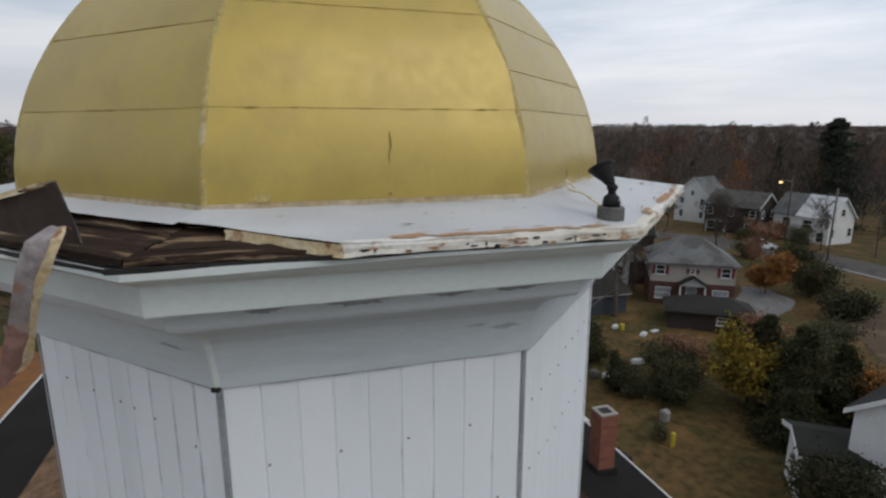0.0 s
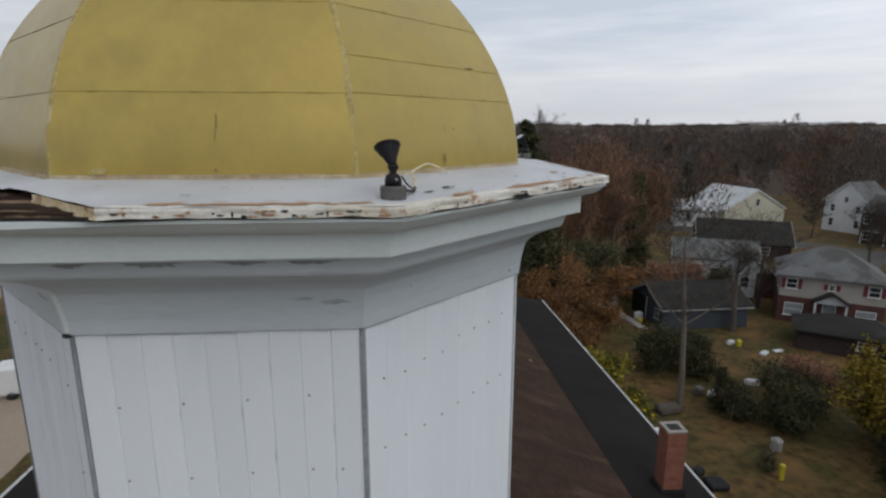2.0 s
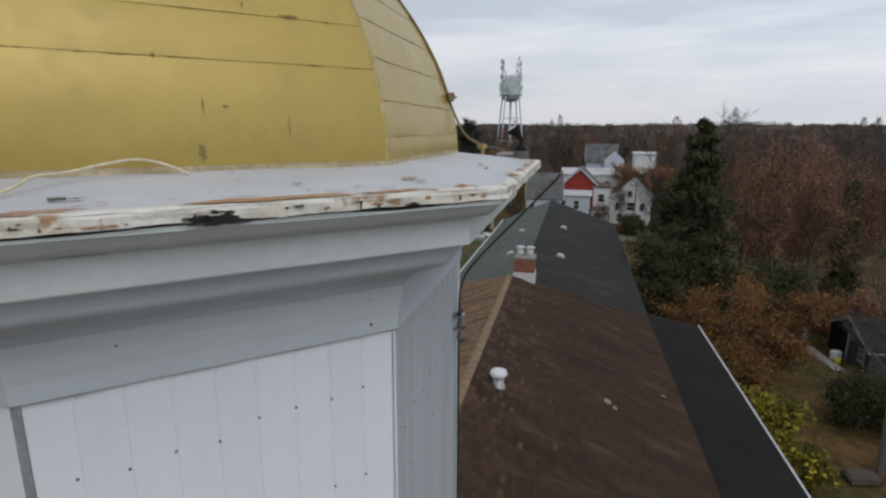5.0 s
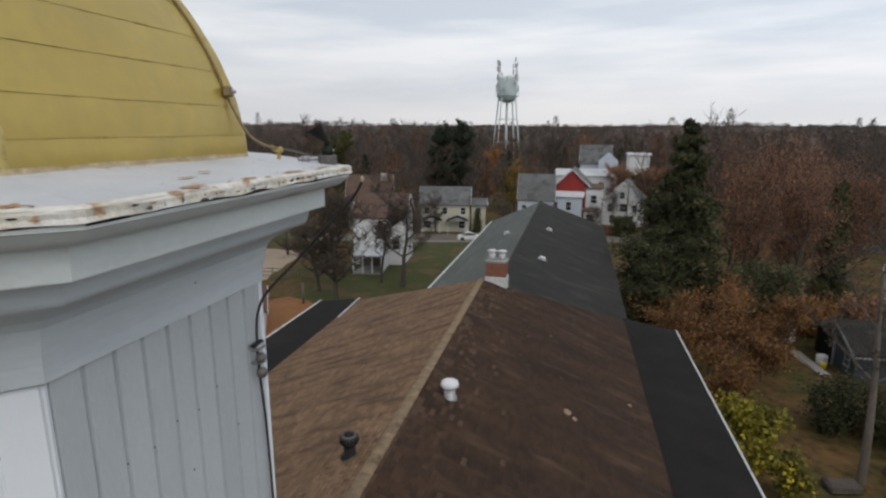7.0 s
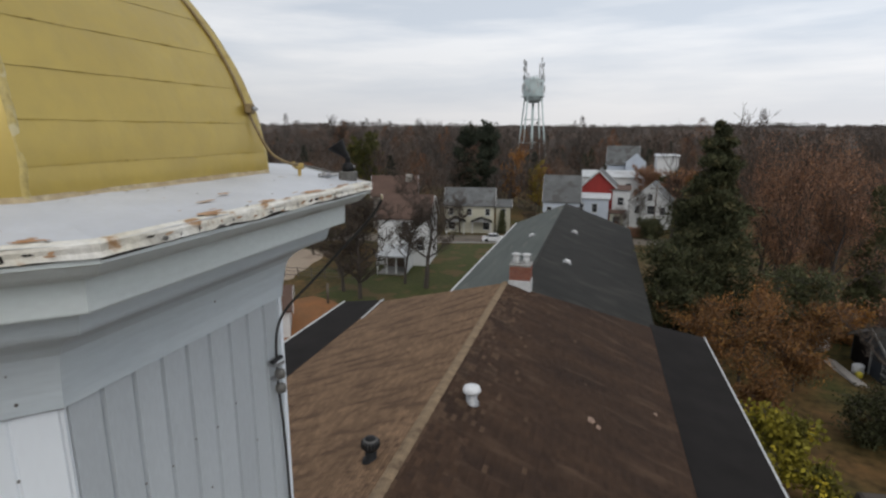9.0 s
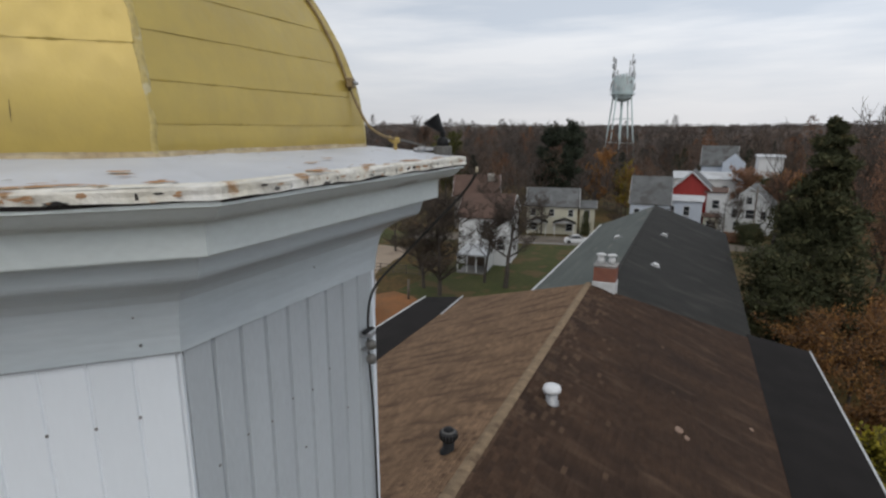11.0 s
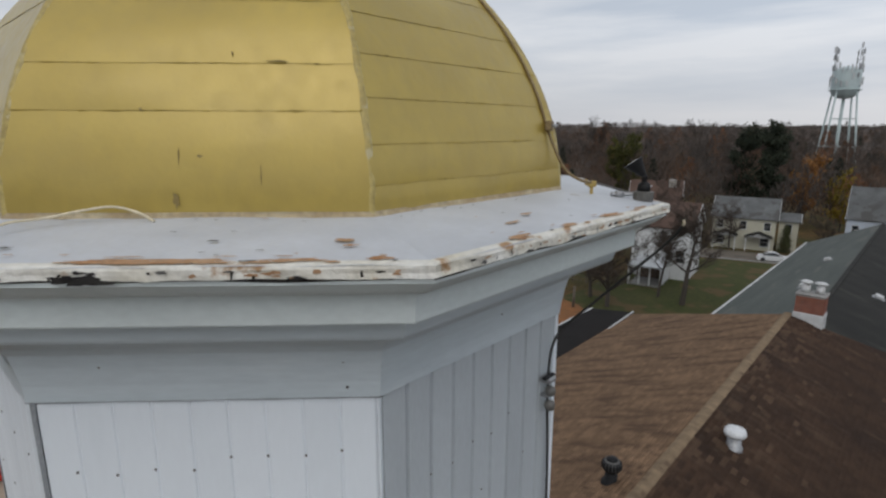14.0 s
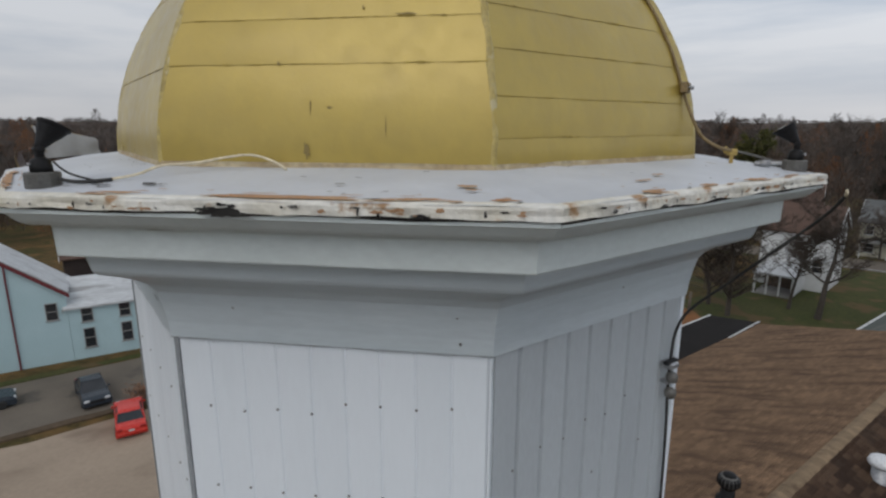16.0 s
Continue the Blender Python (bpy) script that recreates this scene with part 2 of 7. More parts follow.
W_GREY = material("grey_rendered_wall", (0.30, 0.30, 0.29), (0.24, 0.24, 0.235), 0.6, 0.8, 0, 0.1, 8, None, 1, 1, (1, 1, 1), 0, 0.4, 0.07)
REDTRIM = material("dark_red_trim", (0.16, 0.025, 0.03), (0.12, 0.02, 0.025), 2, 0.6)
PANE = material("dark_window_glass", (0.02, 0.023, 0.027), (0.035, 0.038, 0.042), 1.0, 0.12, 0, 0.0)
PORCH_SHADE = material("porch_shade_brown", (0.10, 0.07, 0.05), (0.14, 0.10, 0.07), 2, 0.6)
GRASS = material("autumn_lawn", (0.046, 0.050, 0.015), (0.112, 0.066, 0.026), 0.20, 0.95, 0, 0.5, 1.6, (0.190, 0.105, 0.042), 0.30, 0.54, (1, 1, 1), 0, 0.2, 0.5, 0.22)
FOREST = material("forest_floor", (0.060, 0.046, 0.038), (0.085, 0.062, 0.048), 0.02, 0.95, 0, 0.0, 0.3, (0.105, 0.068, 0.046), 0.012, 0.55, (1, 1, 1), 0, 0.15, 0.3)
GREEN = material("green_lawn", (0.050, 0.060, 0.018), (0.070, 0.070, 0.026), 0.25, 0.95, 0, 0.5, 3, (0.105, 0.075, 0.036), 0.3, 0.55, (1, 1, 1), 0, 0.2, 0.3)
DIRT = material("dirt_lot", (0.37, 0.295, 0.225), (0.29, 0.23, 0.175), 0.2, 0.95, 0, 0.3, 9, (0.21, 0.16, 0.12), 0.3, 0.56, (1, 0.5, 1), 0, 0.2, 0.1, 0.15)
DARKASPHALT = material("dark_asphalt", (0.070, 0.064, 0.058), (0.092, 0.084, 0.075), 0.3, 0.9, 0, 0.3, 8, (0.060, 0.055, 0.050), 0.35, 0.58, (1, 1, 1), 0, 0.3, 0.15)
ASPHALT = material("worn_asphalt", (0.125, 0.107, 0.087), (0.165, 0.140, 0.112), 0.3, 0.9, 0, 0.3, 8, (0.10, 0.088, 0.074), 0.35, 0.58, (1, 1, 1), 0, 0.3, 0.15)
LEAFLITTER = material("orange_leaf_litter", (0.27, 0.11, 0.035), (0.19, 0.09, 0.035), 0.5, 0.95, 0, 0.6, 6)
CONCRETE = material("pale_concrete", (0.30, 0.29, 0.275), (0.24, 0.235, 0.225), 0.9, 0.9, 0, 0.3, 10)
BARK = material("grey_bark", (0.060, 0.050, 0.042), (0.085, 0.072, 0.060), 2, 0.95, 0, 0.6, 12, None, 1, 1, (1, 1, 0.3))
BARK_PALE = material("pale_bark", (0.15, 0.125, 0.10), (0.11, 0.09, 0.075), 2, 0.95, 0, 0.6, 12, None, 1, 1, (1, 1, 0.3))


SCARRED = material("rusty_scraped_strip", (0.26, 0.22, 0.22), (0.34, 0.31, 0.32), 5, 0.65, 0, 0.4, 30, (0.34, 0.17, 0.11), 4.5, 0.60, (1, 1, 0.7))
HEM = material("cream_rusty_hem", (0.62, 0.54, 0.38), (0.50, 0.37, 0.19), 9, 0.7, 0, 0.4, 40, (0.28, 0.12, 0.05), 8.0, 0.58)
YARD = material("bare_brown_yard", (0.105, 0.075, 0.05), (0.075, 0.056, 0.036), 0.25, 0.95, 0, 0.5, 3, (0.14, 0.10, 0.066), 0.3, 0.58, (1, 1, 1), 0, 0.2, 0.3)


def foliage(name, a, b, c):
    return material(name, a, b, 0.35, 0.85, 0, 0.0, 3.0, c, 0.8, 0.58, (1, 1, 1), 0.45, 0.2, 0.3)


NEEDLES = foliage("spruce_needles", (0.030, 0.038, 0.026), (0.042, 0.050, 0.034), (0.056, 0.060, 0.038))
DARKLEAF = foliage("dark_evergreen_leaves", (0.056, 0.063, 0.032), (0.081, 0.083, 0.039), (0.122, 0.105, 0.049))
GARDENLEAF = foliage("dull_garden_leaves", (0.034, 0.040, 0.018), (0.052, 0.050, 0.022), (0.080, 0.062, 0.028))
YELLOWLEAF = foliage("yellow_leaves", (0.26, 0.185, 0.026), (0.18, 0.14, 0.024), (0.32, 0.21, 0.03))
OLIVELEAF = foliage("olive_autumn_leaves", (0.105, 0.105, 0.030), (0.075, 0.080, 0.026), (0.150, 0.125, 0.034))
YGLEAF = foliage("yellow_green_leaves", (0.22, 0.185, 0.022), (0.08, 0.08, 0.018), (0.46, 0.36, 0.035))
ORANGELEAF = foliage("orange_leaves", (0.30, 0.135, 0.038), (0.19, 0.092, 0.036), (0.44, 0.215, 0.05))
BURNTLEAF = foliage("burnt_orange_leaves", (0.235, 0.112, 0.040), (0.150, 0.080, 0.036), (0.34, 0.175, 0.052))
RUSTLEAF = material("rust_brown_leaves", (0.320, 0.168, 0.100), (0.240, 0.135, 0.086), 0.35, 0.85, 0, 0.0, 3.0, (0.38, 0.180, 0.085), 0.8, 0.58, (1, 1, 1), 0.25, 0.2, 0.25)
TWIG = foliage("bare_twigs", (0.085, 0.068, 0.056), (0.066, 0.053, 0.045), (0.11, 0.085, 0.066))


def far_wood(name, a, b, c):
    """Leafless or leafy woods far off: tones that change from tree to tree."""
    return material(name, a, b, 0.045, 0.9, 0, 0.0, 0.35, c, 0.03, 0.55, (1, 1, 1), 0.22, 0.15, 0.35, 0.12)


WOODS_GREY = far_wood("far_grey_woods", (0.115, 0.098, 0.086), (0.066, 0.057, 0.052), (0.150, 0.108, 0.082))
WOODS_BROWN = far_wood("far_brown_woods", (0.128, 0.090, 0.068), (0.072, 0.056, 0.047), (0.180, 0.102, 0.062))
WOODS_RUST = far_wood("far_rust_woods", (0.19, 0.092, 0.050), (0.13, 0.072, 0.045), (0.23, 0.108, 0.050))
WOODS_GREEN = far_wood("far_evergreen_woods", (0.034, 0.042, 0.028), (0.024, 0.030, 0.022), (0.055, 0.058, 0.034))
RED_PAINT = material("red_car_paint", (0.58, 0.035, 0.022), (0.52, 0.03, 0.02), 1, 0.25)
NAVY_PAINT = material("dark_blue_car_paint", (0.030, 0.040, 0.052), (0.024, 0.032, 0.042), 1, 0.22)
WHITE_PAINT = material("white_car_paint", (0.68, 0.69, 0.70), (0.64, 0.65, 0.66), 1, 0.3)
RUBBER = material("tyre_rubber", (0.02, 0.02, 0.02), (0.03, 0.03, 0.03), 4, 0.9)
TAILLIGHT = material("red_lamp_lens", (0.30, 0.01, 0.01), (0.25, 0.01, 0.01), 4, 0.2)
TANKPAINT = material("pale_green_tank_paint", (0.50, 0.58, 0.58), (0.42, 0.50, 0.50), 0.3, 0.6)
BLUETARP = material("blue_tarp", (0.02, 0.06, 0.36), (0.03, 0.08, 0.42), 1, 0.5)
YELLOWPLASTIC = material("yellow_plastic", (0.50, 0.42, 0.03), (0.42, 0.35, 0.03), 2, 0.5)
CURTAIN = material("grey_net_curtain", (0.27, 0.295, 0.31), (0.20, 0.22, 0.24), 3, 0.7, 0, 0.1, 8)
GRAVEL = material("pale_grey_gravel", (0.21, 0.21, 0.215), (0.15, 0.148, 0.145), 0.6, 0.95, 0, 0.4, 5, (0.13, 0.105, 0.075), 0.7, 0.56, (1, 1, 1), 0, 0.2, 0.3, 0.2)
LITTER = material("white_plastic", (0.62, 0.63, 0.63), (0.52, 0.53, 0.53), 2, 0.6)
GREENCLOTH = material("green_tarp", (0.02, 0.14, 0.06), (0.02, 0.11, 0.05), 2, 0.6)
GLOW = bpy.data.materials.new("sodium_glow")
GLOW.use_nodes = True
GLOW.node_tree.nodes["Principled BSDF"].inputs["Emission Color"].default_value = (1.0, 0.55, 0.10, 1)
GLOW.node_tree.nodes["Principled BSDF"].inputs["Emission Strength"].default_value = 2.0


# ---- building helpers ----
def mesh_of(name, verts, faces, mat, smooth=False):
    me = bpy.data.meshes.new(name)
    me.from_pydata([tuple(v) for v in verts], [], [tuple(f) for f in faces])
    me.materials.append(mat)
    if smooth:
        me.polygons.foreach_set("use_smooth", [True] * len(me.polygons))
    me.update()
    return me


def from_bm(name, bm, mat, smooth=False):
    bmesh.ops.recalc_face_normals(bm, faces=bm.faces)
    me = bpy.data.meshes.new(name)
    bm.to_mesh(me)
    bm.free()
    me.materials.append(mat)
    if smooth:
        me.polygons.foreach_set("use_smooth", [True] * len(me.polygons))
    return me


def thing(name, x, y, z, label, category, yaw=0.0, group="", kind=""):
    ob = new(name)
    ob.matrix_basis = pose(x, y, z, 0, 0, yaw)
    ob.empty_display_size = 0.2
    return tagged(ob, label, category, group, kind)


def part(name, data, mat, parent, label="", at=None):
    """Links a bmesh or a mesh as one object under a thing or a part. at: its place within the parent."""
    me = from_bm(name, data, mat) if isinstance(data, bmesh.types.BMesh) else data
    ob = new(name, me)
    ob.parent = parent
    if at is not None:
        ob.matrix_basis = at
    return tagged(ob, label)


def box(bm, x0, y0, z0, x1, y1, z1, bevel=0.0):
    r = bmesh.ops.create_cube(bm, size=1.0)
    for v in r["verts"]:
        v.co = Vector(((x0 + x1) / 2 + v.co.x * (x1 - x0), (y0 + y1) / 2 + v.co.y * (y1 - y0), (z0 + z1) / 2 + v.co.z * (z1 - z0)))
    if bevel:
        edges = list({e for v in r["verts"] for e in v.link_edges})
        bmesh.ops.bevel(bm, geom=edges, offset=bevel, segments=1, affect='EDGES')
    return bm


def boxed(name, x0, y0, z0, x1, y1, z1, mat, bevel=0.0):
    return from_bm(name, box(bmesh.new(), x0, y0, z0, x1, y1, z1, bevel), mat)


def turned(profile, n=20, close=True):
    """A lathe round z of (radius, z) rows, as verts and faces."""
    verts, faces = [], []
    for r, z in profile:
        verts += [(r * math.cos(2 * math.pi * i / n), r * math.sin(2 * math.pi * i / n), z) for i in range(n)]
    for k in range(len(profile) - 1):
        faces += [(k * n + i, k * n + (i + 1) % n, (k + 1) * n + (i + 1) % n, (k + 1) * n + i) for i in range(n)]
    if close:
        faces += [tuple(reversed(range(n))), tuple((len(profile) - 1) * n + i for i in range(n))]
    return verts, faces


def lathe(name, profile, mat, n=20, smooth=True, close=True):
    return mesh_of(name, *turned(profile, n, close), mat, smooth)


def tube(name, points, radius, mat, n=8, smooth=True, steps=6):
    """A round cable through points, eased between them."""
    pts = [Vector(p) for p in points]
    line = []
    for i in range(len(pts) - 1):
        a, b = pts[max(i - 1, 0)], pts[min(i + 2, len(pts) - 1)]
        p, q = pts[i], pts[i + 1]
        for k in range(steps):
            t = k / steps
            line.append(0.5 * ((2 * p) + (q - a) * t + (2 * a - 5 * p + 4 * q - b) * t * t + (3 * p - a - 3 * q + b) * t ** 3))
    line.append(pts[-1])
    verts, faces = [], []
    side = Vector((0.3, 0.5, 0.81))
    for i, p in enumerate(line):
        d = (line[min(i + 1, len(line) - 1)] - line[max(i - 1, 0)]).normalized()
        u = (side - d * side.dot(d)).normalized()
        side = u
        w = d.cross(u)
        verts += [p + radius * (math.cos(2 * math.pi * j / n) * u + math.sin(2 * math.pi * j / n) * w) for j in range(n)]
    for i in range(len(line) - 1):
        faces += [(i * n + j, i * n + (j + 1) % n, (i + 1) * n + (j + 1) % n, (i + 1) * n + j) for j in range(n)]
    faces += [tuple(reversed(range(n))), tuple((len(line) - 1) * n + j for j in range(n))]
    return mesh_of(name, verts, faces, mat, smooth)


def cloud_mesh(name, verts, faces, mat):
    """A mesh from numpy arrays of corners (n, 3) and triangles (m, 3)."""
    me = bpy.data.meshes.new(name)
    me.vertices.add(len(verts))
    me.vertices.foreach_set("co", np.asarray(verts, dtype=np.float32).ravel())
    me.loops.add(len(faces) * 3)
    me.loops.foreach_set("vertex_index", np.asarray(faces, dtype=np.int32).ravel())
    me.polygons.add(len(faces))
    me.polygons.foreach_set("loop_start", np.arange(0, len(faces) * 3, 3, dtype=np.int32))
    me.update(calc_edges=True)
    me.validate()
    me.materials.append(mat)
    return me


# ---- ground ----
def hill(x, y):
    """Rise of the land over the churchyard: a gentle fall to the street, then low wooded hills."""
    r = math.hypot(x, y)
    k = min(max((r - 260) / 1300, 0), 1)
    far = min(max((r - 1600) / 2200, 0), 1)
    return -0.019 * min(max(r - 80, 0), 100) + 24 * k * k * (3 - 2 * k) + 20 * far + 12 * k * noise.noise((x / 420, y / 420, 0.3)) + 5 * k * noise.noise((x / 130, y / 130, 1.7))


def ground_z(x, y):
    return GZ + hill(x, y)


def ground_sheet():
    rings = [0, 15, 30, 45, 60, 80, 100, 125, 150, 180, 215, 260, 310, 370, 450, 550, 680, 850, 1050, 1300, 1600, 2100, 2800, 3800]
    n = 96
    verts, faces = [(0, 0, GZ)], []
    for r in rings[1:]:
        for i in range(n):
            x, y = r * math.cos(2 * math.pi * i / n), r * math.sin(2 * math.pi * i / n)
            verts.append((x, y, GZ + hill(x, y)))
    faces += [(0, 1 + i, 1 + (i + 1) % n) for i in range(n)]
    for k in range(len(rings) - 2):
        a, b = 1 + k * n, 1 + (k + 1) * n
        faces += [(a + i, b + i, b + (i + 1) % n, a + (i + 1) % n) for i in range(n)]
    me = mesh_of("ground", verts, faces, GRASS, True)
    me.materials.append(FOREST)
    for poly in me.polygons:
        poly.material_index = 1 if math.hypot(poly.center.x, poly.center.y) > 230 else 0
    return me


tagged(new("ground", ground_sheet()), "brown autumn grass ground running out to wooded hills", "ground", kind="structure")


def sheet(name, corners, z, mat, label, category, rough_edge=0.0, steps=14):
    """A thin slab on the ground with an uneven outline."""
    top, n = [], len(corners)
    for i in range(n):
        a, b = Vector(corners[i]), Vector(corners[(i + 1) % n])
        for k in range(steps):
            p = a.lerp(b, k / steps)
            s = rough_edge * noise.noise((p.x * 0.35, p.y * 0.35, 2.0))
            t = rough_edge * noise.noise((p.x * 0.35, p.y * 0.35, 9.0))
            top.append((p.x + s, p.y + t))
    m = len(top)
    verts = [(x, y, ground_z(x, y) + z) for x, y in top] + [(x, y, ground_z(x, y) - 0.1) for x, y in top]
    faces = [tuple(range(m))] + [(i, m + i, m + (i + 1) % m, (i + 1) % m) for i in range(m)]
    bm = bmesh.new()
    vs = [bm.verts.new(v) for v in verts]
    for f in faces:
        bm.faces.new([vs[i] for i in f])
    bmesh.ops.triangulate(bm, faces=[f for f in bm.faces if len(f.verts) > 4])
    ob = new(name, from_bm(name, bm, mat))
    return tagged(ob, label, category, kind="structure")


sheet("dirt_lot", [(-35.2, -30), (-14, -30), (-14, 24), (-35.5, 22)], 0.03, DIRT, "pale brown dirt parking lot with worn tracks", "parking lot", 0.8)
sheet("road_west", [(-46.0, -40), (-36.6, -40), (-36.6, 40), (-45.4, 40)], 0.02, ASPHALT, "worn grey-brown road past the teal house", "road", 0.3, 24)
sheet("kerb_west", [(-37.3, -40), (-36.6, -40), (-36.2, 12), (-36.9, 12)], 0.10, YARD, "low earth and leaf kerb along the lot", "kerb", 0.25, 30)
sheet("verge_west", [(-46.9, -40), (-46.1, -40), (-45.5, 40), (-46.4, 40)], 0.06, GREEN, "narrow dark green grass verge by the wall", "verge", 0.2, 30)
sheet("leaf_litter_yard", [(-32, 43), (-13.5, 37), (-13.5, 52), (-17, 56), (-27, 58)], 0.03, LEAFLITTER, "ground covered with fallen orange leaves", "leaf litter", 2.0)
sheet("gravel_yard", [(-45, 22), (-22, 26), (-21, 38), (-30, 43), (-48, 44)], 0.028, DIRT, "pale gravel yard beside the hall", "yard", 1.2)
sheet("lawn_west", [(-27, 58), (-7.5, 47), (-7.5, 62), (-12.6, 95.6), (-26.5, 91)], 0.035, GREEN, "green mown lawn beside the long hall", "lawn", 0.7)
sheet("lawn_far", [(-75, 84), (-44, 82), (-43, 96), (-74, 104)], 0.035, GREEN, "bright green lawn far beyond the lot", "lawn", 1.0)
sheet("far_lot", [(-62, 66), (-34, 63), (-37, 81), (-64, 82)], 0.03, DIRT, "tan gravel parking lot behind the fence", "parking lot", 1.0)
sheet("street_north", [(-70, 84), (-26.5, 93.2), (-11, 97.5), (30, 107), (30, 113), (-12, 104.5), (-28, 101), (-70, 91)], 0.03, ASPHALT, "grey residential street with pale kerb", "road", 0.2, 20)
sheet("kerb_north", [(-26.5, 92.2), (-11.5, 96.4), (-11.6, 96.9), (-26.7, 92.8)], 0.14, CONCRETE, "pale concrete kerb along the street", "kerb", 0.0, 8)
sheet("street_east", [(74, 10), (78.2, 50), (78.6, 63), (70, 84), (52, 112), (58, 116), (78, 88), (87, 66), (87.5, 52), (84, 10)], 0.03, DARKASPHALT, "dark grey residential street curving uphill", "road", 0.2, 18)
sheet("kerb_east", [(73.2, 10), (77.3, 50), (77.8, 63), (78.4, 63), (77.9, 50), (73.9, 10)], 0.16, CONCRETE, "pale concrete pavement edge", "kerb", 0.0, 12)
sheet("driveway_east", [(70, 70), (83, 83), (80, 86), (66, 77)], 0.05, DARKASPHALT, "short asphalt driveway by the dark house", "driveway", 0.3)
sheet("patio_pale", [(48.1, 43.6), (52.3, 42.8), (57.2, 46.2), (58.4, 51.2), (56.6, 52.8), (50.2, 48.0)], 0.05, GRAVEL, "pale grey gravel patio under the orange tree", "patio", 0.9)
sheet("yard_brown", [(44, 24), (62, 26), (66, 42), (56, 40)], 0.028, YARD, "bare brown yard ground", "yard", 1.5)


# ---- church hall ----
RIDGE, PITCH, RX = 7.38, 0.38, 0.51
RIGHT_IN, LEFT_IN = 8.3, -8.55


def roof_end(x):
    return 29.8 + (0.46 * (x - RX) if x > RX else 0.58 * (RX - x))


def roof_z(x):
    return RIDGE - PITCH * abs(x - RX)


church = thing("church", 0.62, 16, GZ, "white church hall with a brown shingled gable roof", "church", 0.8)
BASE = Matrix.Translation((-RX, -16, -GZ))


def slab(points, thick):
    """A sloping slab under the outline points (x, y, z)."""
    n = len(points)
    verts = list(points) + [(x, y, z - thick) for x, y, z in points]
    faces = [tuple(range(n)), tuple(reversed(range(n, 2 * n)))] + [(i, n + i, n + (i + 1) % n, (i + 1) % n) for i in range(n)]
    return verts, faces


def outline(x0, x1, y0, end):
    xs = np.linspace(x0, x1, 10)
    return [(x0, y0, roof_z(x0)), (x1, y0, roof_z(x1))] + [(x, end(x), roof_z(x)) for x in reversed(xs)]


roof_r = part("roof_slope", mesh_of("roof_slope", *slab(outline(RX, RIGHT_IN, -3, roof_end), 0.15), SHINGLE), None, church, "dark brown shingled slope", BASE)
# The left slope takes the lighter of the two shingle colours.
roof_l = part("roof_slope", mesh_of("roof_slope", *slab(outline(RX, LEFT_IN, -3, roof_end), 0.15), SHINGLE_L), None, church, "lighter brown shingled slope", BASE)


def membrane(x0, z0, x1, z1, y0, y1, y2):
    return mesh_of("membrane", *slab([(x0, y0, z0), (x1, y0, z1), (x1, y2, z1), (x0, y1, z0)], 0.2), MEMBRANE_BAY_SHADE)


part("membrane", membrane(RIGHT_IN, roof_z(RIGHT_IN) + 0.02, 11.25, 3.82, -3, roof_end(RIGHT_IN) + 0.5, 34.2), None, church, "black membrane strip over the aisle", BASE)
part("membrane", membrane(LEFT_IN, roof_z(LEFT_IN) + 0.02, -11.6, 3.46, -3, 35.3, 35.7), None, church, "black membrane strip over the aisle", BASE)
part("eave_trim", boxed("eave_trim", 11.24, -3, 3.66, 11.32, 34.22, 3.845, ALU, 0.01), None, church, "white metal drip edge", BASE)
part("eave_trim", boxed("eave_trim", -11.70, -3, 3.30, -11.58, 35.72, 3.49, ALU, 0.01), None, church, "white metal drip edge", BASE)
part("gutter_end", boxed("gutter_end", 11.21, 17.2, 3.68, 11.45, 17.9, 3.89, ALU, 0.03), None, church, "", BASE)
part("flashing_strip", mesh_of("flashing_strip", *slab([(-8.46, 31.3, roof_z(-8.46) + 0.06), (-8.32, 31.3, roof_z(-8.32) + 0.06), (-8.52, 35.3, roof_z(-8.52) + 0.10), (-8.68, 35.3, roof_z(-8.68) + 0.10)], 0.05), ALU), None, church, "white metal flashing", BASE)
part("wall", boxed("wall", 10.8, -2.6, GZ, 11.1, 33.9, 3.7, W_WHITE), None, church, "", BASE)
part("wall", boxed("wall", -11.4, -2.6, GZ, -11.1, 35.2, 3.35, W_WHITE), None, church, "", BASE)
part("wall", mesh_of("wall", *slab([(8.3, roof_end(8.3) - 0.5, 4.2), (11.1, 33.9, 3.6), (11.1, 33.6, 3.6), (8.3, roof_end(8.3) - 0.9, 4.2)], 3.6 - GZ), W_WHITE), None, church, "", BASE)


def gable_wall(y):
    xs = [-11.1, RX, 10.8]
    zs = [2.5, RIDGE - 0.3, 3.1]
    verts = []
    for dy in (0, 0.3):
        verts += [(xs[0], y + dy, GZ), (xs[0], y + dy, zs[0]), (xs[1], y + dy, zs[1]), (xs[2], y + dy, zs[2]), (xs[2], y + dy, GZ)]
    return mesh_of("wall", verts, [(0, 1, 2, 3, 4), (9, 8, 7, 6, 5)] + [(i, 5 + i, 5 + (i + 1) % 5, (i + 1) % 5) for i in range(5)], W_WHITE)


part("wall", gable_wall(-2.6), None, church, "", BASE)
part("wall", gable_wall(29.4), None, church, "", BASE)

